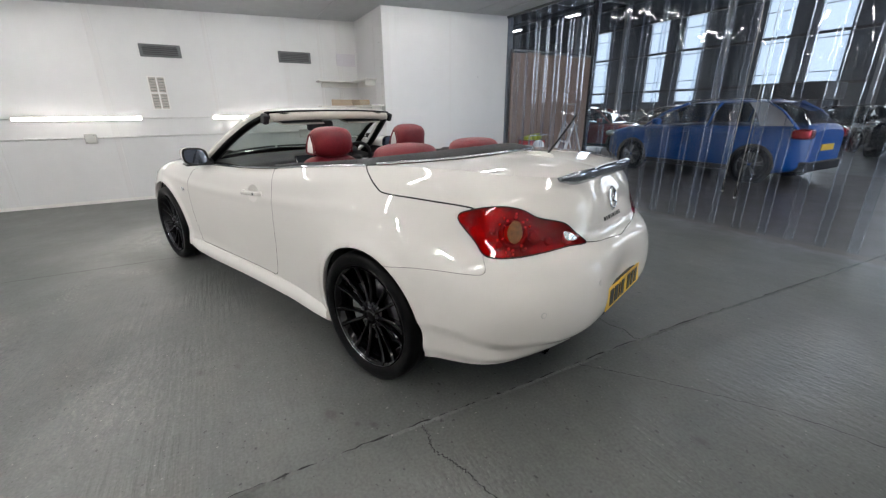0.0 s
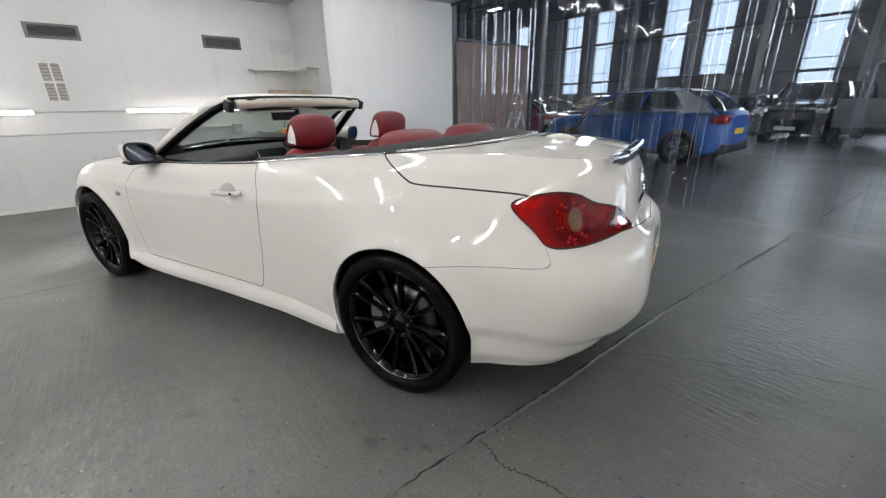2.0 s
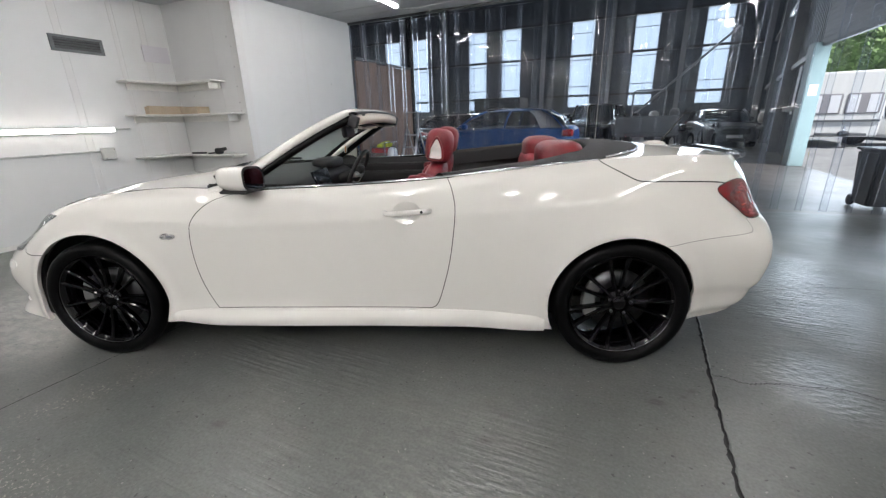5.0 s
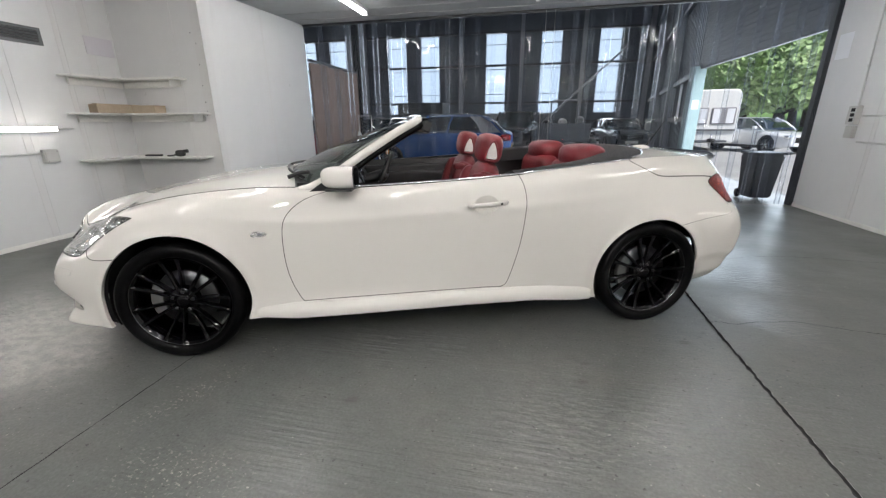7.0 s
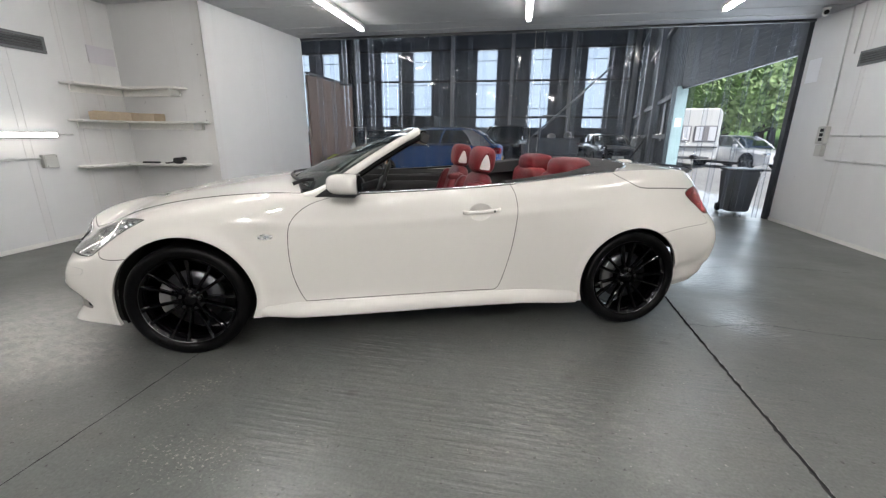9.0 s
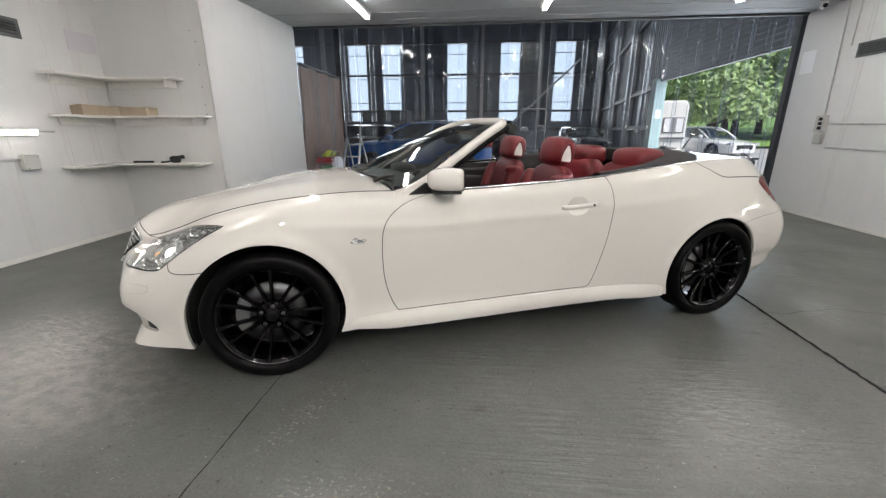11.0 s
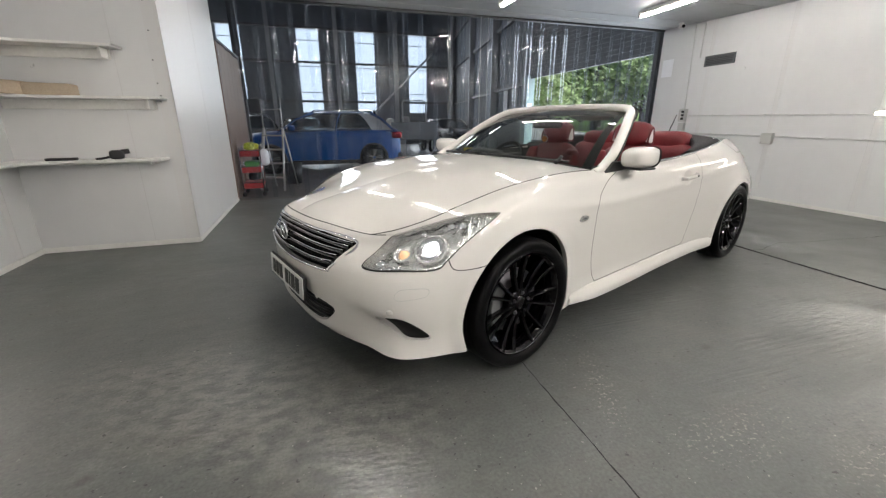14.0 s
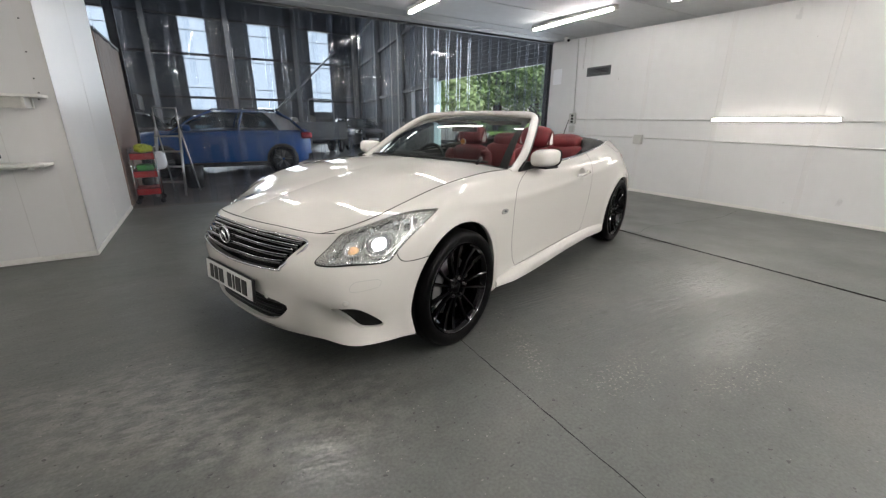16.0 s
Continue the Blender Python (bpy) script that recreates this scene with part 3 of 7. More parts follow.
part("box", box_bm(-.07, -.075, -.03, 0, .075, .20, .01, 2), BOXGREY, sock)
for i in range(3):
    part("outlet", box_bm(-.078, -.055, .005 + i * .062, -.069, .01, .048 + i * .062, .004), GAP, sock)
part("lower_box", box_bm(-.06, -.07, -.20, 0, .06, -.05, .01, 2), BOXGREY, sock)


def wall_vent(x, y0, y1, z0, z1, facing):
    v = thing("wall_vent", pose(x, 0, 0, 0, 0, 0), "grey metal louvre vent set in the white wall", "vent", "wall vents")
    s = facing
    part("frame", box_bm(min(0, s * .014), y0, z0, max(0, s * .014), y1, z1, .003), VENT, v)
    h = z1 - z0
    part("recess", box_bm(min(s * .014, s * .016), y0 + .04, z0 + .03, max(s * .014, s * .016), y1 - .04, z1 - .03), VENT_DARK, v)
    for i in range(4):
        z = z0 + .035 + (h - .07) * (i + .5) / 4
        part("slat", box_bm(-.001, y0 + .042, -.011, .001, y1 - .042, .011, m=pose(s * .02, 0, z, 0, s * 40)), VENT, v)


wall_vent(X_L, -1.615, -1.083, 2.136, 2.315, 1)
wall_vent(X_L, .341, .883, 2.147, 2.327, 1)
wall_vent(X_R, 2.575, 3.155, 2.188, 2.365, -1)
grid4 = thing("wall_grilles", pose(X_L, -1.485, 1.625), "four small taupe vent grilles in a white crossed frame", "vent")
for y0, z0, y1, z1 in ((-.118, -.243, -.100, .243), (.100, -.243, .118, .243), (-.010, -.243, .010, .243), (-.100, .226, -.010, .243), (.010, .226, .100, .243), (-.100, -.243, -.010, -.226), (.010, -.243, .100, -.226), (-.100, -.010, -.010, .010), (.010, -.010, .100, .010)):
    part("frame_bar", box_bm(0, y0, z0, .017, y1, z1, .003), FITTING, grid4)
for a in (-1, 1):
    for b in (-1, 1):
        g4 = part("grille_plate", box_bm(0, a * .055 - .048, b * .118 - .11, .012, a * .055 + .048, b * .118 + .11, .003), material("beige grille", (.36, .335, .30), .45, noise_scale=30, amount=.3) if (a, b) == (-1, -1) else bpy.data.materials["beige grille"], grid4)
        for i in range(5):
            z = b * .118 - .08 + i * .04
            part("slot", box_bm(.012, a * .055 - .036, z - .005, .0135, a * .055 + .036, z + .003), VENT, g4)
tagged(part("notice_board", box_bm(X_L + .001, 1.347, 2.136, X_L + .012, 1.700, 2.344, .002), LILAC), "blank pale lilac board on the white wall", "notice")
tagged(part("paper_notice", box_bm(X_R - .004, 3.86, 2.10, X_R - .001, 4.12, 2.42), PAPER), "blank sheet of paper on the wall", "notice")


def corner_shelf(z, y0, x1, depth, batten, label):
    s = thing("corner_shelf", pose(X_L, Y_COL, z), label, "shelf", "corner shelves")
    ya, xb = y0 - Y_COL, x1 - X_L
    out = [(0.002, -.002), (0.002, ya), (depth * .92, ya + .01), (depth, -depth - .10), (depth + .12, -depth), (xb - .01, -depth * .9), (xb, -.002)]
    b = bmesh.new()
    lo_, hi_ = [b.verts.new((x, y, -.022)) for x, y in out], [b.verts.new((x, y, 0)) for x, y in out]
    b.faces.new(lo_), b.faces.new(hi_[::-1])
    for i in range(len(out)):
        j = (i + 1) % len(out)
        b.faces.new((lo_[i], lo_[j], hi_[j], hi_[i]))
    bmesh.ops.recalc_face_normals(b, faces=b.faces)
    bmesh.ops.bevel(b, geom=b.edges[:], offset=.003, segments=1, affect="EDGES")
    part("board", b, SHELF, s)
    part("batten", box_bm(.05, -.03, -.022 - batten, xb - .10, -.004, -.0225, .003), SHELF, s)
    part("batten", box_bm(.004, ya + .10, -.022 - batten, .03, -.031, -.0225, .003), SHELF, s)
    part("bracket", box_bm(xb - .13, -depth * .75, -.022 - batten, xb - .11, -.031, -.0225, .003), SHELF, s)


corner_shelf(1.868, .93, -3.54, .235, .085, "white painted corner shelf, empty")
corner_shelf(1.442, .93, -3.26, .245, .085, "white painted corner shelf with cardboard boxes on it")
corner_shelf(.890, .93, -3.34, .245, .03, "white painted corner shelf with small black tools")
for x, y, w, d, h, r in ((-4.40, 1.37, .42, .24, .105, 72), (-4.10, 1.60, .34, .20, .095, 6)):
    c = thing("cardboard_box", pose(x, y, 1.4425, 0, 0, r), "flat brown cardboard box on the shelf", "box", "boxes on the shelf")
    part("body", box_bm(-w / 2, -d / 2, 0, w / 2, d / 2, h, .004), CARD, c)
    part("flap", box_bm(-w / 2 + .005, -d / 2 - .004, h - .006, w / 2 - .002, d * .1, h + .004, m=pose(0, 0, 0, 2, 1.5)), CARD, c)
c = thing("power_tool", pose(-3.72, 1.58, .8905, 0, 0, 25) @ Matrix.Scale(1.3, 4), "small black cordless tool on the shelf", "tool")
part("body", pad_bm(-.045, -.03, 0, .045, .03, .065, .6), DARK, c)
part("nozzle", tube_bm([(.03, 0, .05), (.075, 0, .055)], .018, 10), DARK, c)
part("strap", tube_bm([(-.04, 0, .02), (-.07, .01, .012), (-.10, -.01, .010), (-.12, .0, .009)], .008, 6), DARK, c)
c = thing("black_bar", pose(-4.14, 1.57, .8905, 0, 0, 8) @ Matrix.Scale(1.5, 4), "flat black tool lying on the shelf", "tool")
part("bar", box_bm(-.075, -.02, 0, .075, .02, .016, .006, 2), DARK, c)
cctv = thing("security_camera", pose(4.71, 3.55, ceiling_z(4.71, 3.55)), "white dome-mounted security camera with dark lens", "camera")
part("mount", lathe_bm([(.001, 0), (.045, 0), (.045, -.02), (.03, -.035), (.001, -.035)], 20, "z"), FITTING, cctv)
part("body", tube_bm([(.01, .03, -.06), (-.05, -.10, -.075)], .035, 16), FITTING, cctv)
part("lens", tube_bm([(-.049, -.098, -.075), (-.058, -.112, -.077)], .028, 16), GAP, cctv)
cable = thing("ceiling_cable", pose(0, 0, 0), "thin white cable clipped along the ceiling", "cable")
pts = [(x, 3.75, ceiling_z(x, 3.75) - .012 - .015 * abs(math.sin(x * 3.2))) for x in np.linspace(-3.0, 4.7, 60)]
part("wire", tube_bm(pts, .004, 5), CONDUIT, cable)


# cracks and joints in the concrete
def crack(points, width, seed, name="floor_crack"):
    """A ragged dark line on the floor through the points."""
    rnd = random.Random(seed)
    p = smooth_path([(x, y) for x, y in points], 26)
    b = bmesh.new()
    left, right = [], []
    for i, (x, y) in enumerate(p):
        d = p[min(i + 1, len(p) - 1)] - p[max(i - 1, 0)]
        d = d / max(np.hypot(*d), 1e-9)
        n = np.array((-d[1], d[0]))
        j = rnd.uniform(-1, 1) * width * (1.2 if name == "floor_crack" else .35)
        w = width * rnd.uniform(.35, 1.3)
        left.append(b.verts.new((*(np.array((x, y)) + n * (j + w / 2)), .0015)))
        right.append(b.verts.new((*(np.array((x, y)) + n * (j - w / 2)), .0015)))
    for i in range(len(p) - 1):
        b.faces.new((left[i], right[i], right[i + 1], left[i + 1]))
    return tagged(part(name, b, CRACK), "dark ragged crack in the floor paint" if name == "floor_crack" else "straight joint in the concrete floor", "crack", kind="structure")


JOINT_LINE = [(2.0, -3.9), (2.05, -2.29), (2.07, -1.72), (2.08, -1.0), (2.10, -.25), (2.12, .3), (2.15, 1.5), (2.29, 3.6), (2.50, 7.2)]
crack(JOINT_LINE, .016, 3, "floor_joint")
# the slab east of the main joint stands a little higher: a dark step that faces west
rnd = random.Random(17)
step_b, lip_b = bmesh.new(), bmesh.new()
rows_s, rows_l = [], []
for x, y in smooth_path(JOINT_LINE, 26):
    x += rnd.uniform(-.004, .004)
    z = .009 + rnd.uniform(-.002, .002)
    rows_s.append([step_b.verts.new(q) for q in ((x - .003, y, .0008), (x + .004, y, z))])
    rows_l.append([lip_b.verts.new(q) for q in ((x + .004, y, z), (x + .008, y, z * .6), (x + .014, y, .0008))])
for b, rows in ((step_b, rows_s), (lip_b, rows_l)):
    for p, q in zip(rows, rows[1:]):
        for i in range(len(p) - 1):
            b.faces.new((p[i], p[i + 1], q[i + 1], q[i]))
tagged(part("floor_step", step_b, CRACK), "dark edge of the higher floor slab at the joint", "crack", kind="structure")
tagged(part("floor_lip", lip_b, FLOOR, smooth=40), "raised painted edge of the floor slab", "floor", kind="structure")
crack([(2.10, -.29), (2.17, -.285), (2.255, -.303), (2.36, -.26), (2.48, -.228), (2.66, -.19), (2.73, -.20), (2.99, -.258), (3.33, -.283), (4.0, -.35), (4.7, -.25)], .006, 5)
crack([(-1.04, -3.8), (-1.03, -2.5), (-1.02, -1.4), (-1.0, -.3), (-.97, .3)], .0065, 7, "floor_joint")
crack([(2.13, .66), (2.5, .95), (3.0, 1.25), (3.5, 1.35), (4.2, 1.30)], .004, 9)
crack([(X_R - .006, -4.5), (X_R - .005, -1), (X_R - .006, 1.2), (X_R - .006, 4.1)], .004, 31)
crack([(X_L + .006, -4.5), (X_L + .005, -1), (X_L + .006, 1.2), (X_L + .006, Y_COL - .01)], .0035, 33)
crack([(1.72, 1.22), (1.89, 1.165), (2.02, 1.19), (2.13, 1.173), (2.16, 1.41)], .005, 12)


# ---- the convertible's body surface: seven rows of stations round the left half, from nose to tail ----
BELT_ROWS = [
    [(-2.15, 0, .185), (-2.13, .28, .192), (-2.08, .545, .212), (-2.025, .772, .232), (-1.80, .850, .215), (-1.42, .86, .20), (-1.0, .845, .185), (-.4, .845, .18), (.5, .845, .18), (1.0, .855, .185), (1.42, .88, .20), (1.80, .865, .235), (2.10, .775, .265), (2.31, .45, .325), (2.33, 0, .34)],
    [(-2.19, 0, .265), (-2.17, .285, .265), (-2.085, .555, .295), (-1.995, .772, .318), (-1.79, .866, .31), (-1.42, .87, .31), (-1.0, .855, .30), (-.4, .85, .30), (.5, .85, .30), (1.0, .87, .30), (1.42, .895, .31), (1.83, .885, .335), (2.15, .805, .365), (2.388, .465, .415), (2.392, 0, .425)],
    [(-2.20, 0, .44), (-2.185, .29, .44), (-2.125, .57, .44), (-2.03, .78, .455), (-1.79, .87, .47), (-1.42, .885, .48), (-1.0, .865, .47), (-.4, .858, .47), (.5, .86, .48), (1.0, .885, .49), (1.42, .915, .50), (1.86, .90, .52), (2.19, .82, .54), (2.400, .48, .56), (2.395, 0, .565)],
    [(-2.205, 0, .58), (-2.18, .29, .58), (-2.11, .55, .575), (-1.995, .755, .58), (-1.785, .86, .61), (-1.42, .895, .66), (-1.0, .875, .64), (-.4, .866, .64), (.5, .87, .65), (1.0, .892, .67), (1.42, .92, .69), (1.87, .885, .69), (2.17, .79, .69), (2.368, .46, .695), (2.395, 0, .70)],
    [(-2.185, 0, .68), (-2.145, .285, .675), (-2.015, .53, .66), (-1.875, .70, .69), (-1.72, .83, .74), (-1.42, .875, .80), (-1.0, .866, .78), (-.4, .864, .78), (.5, .868, .80), (1.0, .88, .83), (1.42, .87, .86), (1.88, .805, .85), (2.11, .70, .83), (2.28, .42, .80), (2.315, 0, .785)],
    [(-2.16, 0, .73), (-2.125, .28, .725), (-1.995, .515, .70), (-1.85, .67, .735), (-1.70, .78, .80), (-1.42, .82, .87), (-1.0, .825, .885), (-.4, .84, .905), (.5, .845, .93), (1.0, .84, .965), (1.42, .79, .99), (1.86, .72, .985), (2.08, .62, .965), (2.25, .38, .94), (2.285, 0, .925)],
    [(-2.13, 0, .752), (-2.10, .275, .745), (-1.975, .50, .715), (-1.83, .63, .765), (-1.68, .70, .83), (-1.42, .735, .895), (-1.0, .745, .935), (-.4, .79, .955), (.5, .80, 1.0), (1.0, .775, 1.045), (1.42, .70, 1.07), (1.85, .62, 1.07), (2.05, .53, 1.055), (2.20, .33, 1.045), (2.24, 0, 1.045)],
]
BELT = np.array(BELT_ROWS, float)
BELT[:, :, 1] *= -1                                   # the left side lies at negative y
FLIP = np.array((1.0, -1.0, 1.0))
BELT = np.concatenate([BELT[:, 1:2] * FLIP, BELT, BELT[:, -2:-1] * FLIP], axis=1)
KNOT = np.array((-0.293, 0.000, 0.293, 0.566, 0.806, 1.008, 1.358, 1.779, 2.379, 3.279, 3.780, 4.201, 4.653, 4.967, 5.351, 5.812, 6.273))
U_END = KNOT[-2]
ARCHES = ((-1.425, .374), (1.425, .370))              # wheel arch centre and radius
AXLE_Z = .34


def hermite(t, knots, pts):
    """A smooth curve through pts (n, 3) at the knots."""
    d = np.diff(pts, axis=0) / np.diff(knots)[:, None]
    w = np.diff(knots)
    m = np.empty_like(pts)
    m[1:-1] = (d[:-1] * w[1:, None] + d[1:] * w[:-1, None]) / (w[1:] + w[:-1])[:, None]
    m[0], m[-1] = d[0], d[-1]
    i = np.clip(np.searchsorted(knots, t, side="right") - 1, 0, len(knots) - 2)
    h = w[i]
    s = ((t - knots[i]) / h)[:, None]
    h = h[:, None]
    return ((1 + 2 * s) * (1 - s) ** 2 * pts[i] + s * (1 - s) ** 2 * h * m[i]
            + s * s * (3 - 2 * s) * pts[i + 1] + s * s * (s - 1) * h * m[i + 1])


def belt_raw(u, v):
    """Places on the left flank at u metres round from the nose and row v (0 bottom, 6 top)."""
    u, v = np.asarray(u, float), np.asarray(v, float)
    rows = np.stack([hermite(u, KNOT, r) for r in BELT])
    i = np.clip(np.floor(v).astype(int), 0, 5)
    k = np.arange(len(u))
    p1, p2 = rows[i, k], rows[i + 1, k]
    p0 = np.where((i > 0)[:, None], rows[np.maximum(i - 1, 0), k], 2 * p1 - p2)
    p3 = np.where((i < 5)[:, None], rows[np.minimum(i + 2, 6), k], 2 * p2 - p1)
    s = (v - i)[:, None]
    return .5 * (2 * p1 + (p2 - p0) * s + (2 * p0 - 5 * p1 + 4 * p2 - p3) * s ** 2 + (3 * p1 - p0 - 3 * p2 + p3) * s ** 3)


def belt(u, v):
    """belt_raw with the swelling round the wheel arches."""
    p = belt_raw(u, v)
    side = np.clip((np.abs(p[:, 1]) - .6) / .15, 0, 1)
    for x, r in ARCHES:
        d = np.hypot(p[:, 0] - x, p[:, 2] - AXLE_Z) - r
        p[:, 1] -= side * .010 * np.exp(-((d - .012) / .035) ** 2)
    u, v = np.asarray(u, float), np.asarray(v, float)
    line = np.interp(u, (4.3, 4.57, 4.79, 5.13, 5.4), (1.7, 1.65, 1.58, 1.2, .5))      # the tuck under the rear bumper
    t = np.clip((line - v) / .35, 0, 1) * np.clip((u - 4.35) / .2, 0, 1) * np.clip((5.4 - u) / .2, 0, 1)
    t = .016 * t * t * (3 - 2 * t) - .010 * np.exp(-((line - v - .9) / .35) ** 2) * np.clip((u - 4.35) / .2, 0, 1)
    d = p[:, :2] - np.array((1.3, 0))
    p[:, :2] -= d / np.linalg.norm(d, axis=1)[:, None] * t[:, None]
    # the soft crease along the flank at the handle's height
    p[:, 1] -= side * .0045 * np.exp(-((v - 4.02 - .10 * (u - 2.6)) / .22) ** 2) * np.clip((u - 1.3) / .5, 0, 1) * np.clip((4.5 - u) / .6, 0, 1)
    # the scooped channel round the front slot
    f = .022 * np.exp(-((u - .66) / .15) ** 2 - ((v - 1.25 + 2.4 * (u - .70)) / .42) ** 2)
    p[:, 0] += f
    return p


def belt_normal(u, v, e=.004):
    u, v = np.asarray(u, float), np.asarray(v, float)
    a = belt(u + e, v) - belt(u - e, v)
    lo, hi = np.clip(v - .03, 0, 6), np.clip(v + .03, 0, 6)
    b = belt(u, hi) - belt(u, lo)
    n = np.cross(a, b)
    return n / np.linalg.norm(n, axis=1)[:, None]


# ---- panels cut from the body surface ----
V_SCALE = .125                                        # rough metres for one row


def inside(points, rounded=6):
    """A field over (u, v): metres inside a closed outline, negative outside."""
    p = smooth_path(points, rounded, True) if rounded else np.array(points, float)
    a = p * (1, V_SCALE)
    b = np.roll(a, -1, axis=0)

    def field(u, v):
        q = np.stack([u, v * V_SCALE], -1)
        best, odd = np.full(len(q), 9.0), np.zeros(len(q), bool)
        for s, e in zip(a, b):
            d = e - s
            t = np.clip(((q - s) @ d) / max(d @ d, 1e-12), 0, 1)
            best = np.minimum(best, np.linalg.norm(q - s - t[:, None] * d, axis=1))
            if s[1] != e[1]:
                odd ^= ((s[1] > q[:, 1]) != (e[1] > q[:, 1])) & (q[:, 0] < s[0] + (q[:, 1] - s[1]) * (e[0] - s[0]) / (e[1] - s[1]))
        return np.where(odd, best, -best)
    return field


def outside(field):
    return lambda u, v: -field(u, v)


def off_arches(u, v):
    p = belt(u, v)
    return np.minimum.reduce([np.hypot(p[:, 0] - x, p[:, 2] - AXLE_Z) - r for x, r in ARCHES])


def cut(u0, u1, v0, v1, du, dv, fields):
    """The part of the (u, v) rectangle in which every field is positive: its points and faces."""
    us = np.linspace(u0, u1, max(2, round((u1 - u0) / du) + 1))
    vs = np.linspace(v0, v1, max(2, round((v1 - v0) / dv) + 1))
    U, V = (g.ravel() for g in np.meshgrid(us, vs, indexing="ij"))
    F = np.stack([f(U, V) for f in fields], -1) if fields else np.ones((len(U), 1))
    nv = len(vs)
    ids = np.arange(len(U)).reshape(len(us), nv)
    quads = np.stack([ids[:-1, :-1], ids[1:, :-1], ids[1:, 1:], ids[:-1, 1:]], -1).reshape(-1, 4)
    pos = F[quads] > 0
    whole = pos.all(axis=(1, 2))
    maybe = pos.any(axis=1).all(axis=1) & ~whole
    table, pts, faces = {}, [], []

    def vert(u, v):
        key = (round(u, 6), round(v, 6))
        if key not in table:
            table[key] = len(pts)
            pts.append(key)
        return table[key]
    for q in quads[whole]:
        faces.append([vert(U[k], V[k]) for k in q])
    for q in quads[maybe]:
        poly = [np.concatenate([[U[k], V[k]], F[k]]) for k in q]
        for j in range(F.shape[1]):
            nxt = []
            for i, a in enumerate(poly):
                b = poly[(i + 1) % len(poly)]
                fa, fb = a[2 + j], b[2 + j]
                if fa > 0:
                    nxt.append(a)
                if (fa > 0) != (fb > 0):
                    nxt.append(a + (b - a) * (fa / (fa - fb)))
            poly = nxt
            if len(poly) < 3:
                break
        if len(poly) >= 3:
            f = [vert(p[0], p[1]) for p in poly]
            f = [k for i, k in enumerate(f) if k != f[i - 1]]
            if len(set(f)) >= 3:
                faces.append(f)
    return np.array(pts), faces


def sheet(uv, faces, out=0.0, edge=0.0, crown=None):
    """Places, normals and faces of a cut on the left flank; out: lifted so far; edge: depth of the returned rim;
    crown: a field that gives a further lift."""
    u, v = uv[:, 0], uv[:, 1]
    n = belt_normal(u, v)
    p = belt(u, v) + n * out
    if crown is not None:
        p = p + n * crown(u, v)[:, None]
    faces = [list(f) for f in faces]
    if edge:
        seen = {}
        for f in faces:
            for i, a in enumerate(f):
                b = f[(i + 1) % len(f)]
                k = (min(a, b), max(a, b))
                seen[k] = None if k in seen else (a, b)
        P, N, k0 = [p], [n], len(p)
        for e in seen.values():
            if e is None:
                continue
            a, b = e
            if (u[a] < 1e-6 and u[b] < 1e-6) or (u[a] > U_END - 1e-6 and u[b] > U_END - 1e-6):
                continue
            side = np.cross(p[b] - p[a], n[a])
            side /= max(np.linalg.norm(side), 1e-9)
            P.append(np.stack([p[a], p[b], p[b] - n[b] * edge, p[a] - n[a] * edge]))
            N.append(np.repeat(side[None], 4, 0))
            faces.append([k0 + 1, k0, k0 + 3, k0 + 2])
            k0 += 4
        p, n = np.concatenate(P), np.concatenate(N)
    return p, n, faces


def flipped(p, n, f):
    return p * FLIP, n * FLIP, [g[::-1] for g in f]


def joined(*pieces):
    P, N, F, k = [], [], [], 0
    for p, n, f in pieces:
        P.append(p), N.append(n)
        F += [[i + k for i in g] for g in f]
        k += len(p)
    return np.concatenate(P), np.concatenate(N), F


def skin(name, pieces, mat, parent, label=""):
    p, n, f = joined(*pieces)
    ob = mesh_object(name, p, f, mat, parent, True, n)
    if label:
        ob["label"] = label
    return ob


def both(name, piece, mat, parent, label=""):
    """One object for the left side and its mirror for the right."""
    return skin(name, [piece], mat, parent, label), skin(name, [flipped(*piece)], mat, parent, label)


def surface_piece(grid):
    """Smooth places, normals and faces from a grid (rows, columns, 3) of places."""
    g = np.asarray(grid, float)
    a, b = np.gradient(g, axis=0), np.gradient(g, axis=1)
    n = np.cross(a, b)
    n /= np.maximum(np.linalg.norm(n, axis=2), 1e-9)[:, :, None]
    r, c = g.shape[:2]
    if n[r // 2, c // 2, 2] < 0:
        n, turn = -n, True
    else:
        turn = False
    faces = []
    for i in range(r - 1):
        for j in range(c - 1):
            f = [i * c + j, (i + 1) * c + j, (i + 1) * c + j + 1, i * c + j + 1]
            faces.append(f[::-1] if turn else f)
    return g.reshape(-1, 3), n.reshape(-1, 3), faces


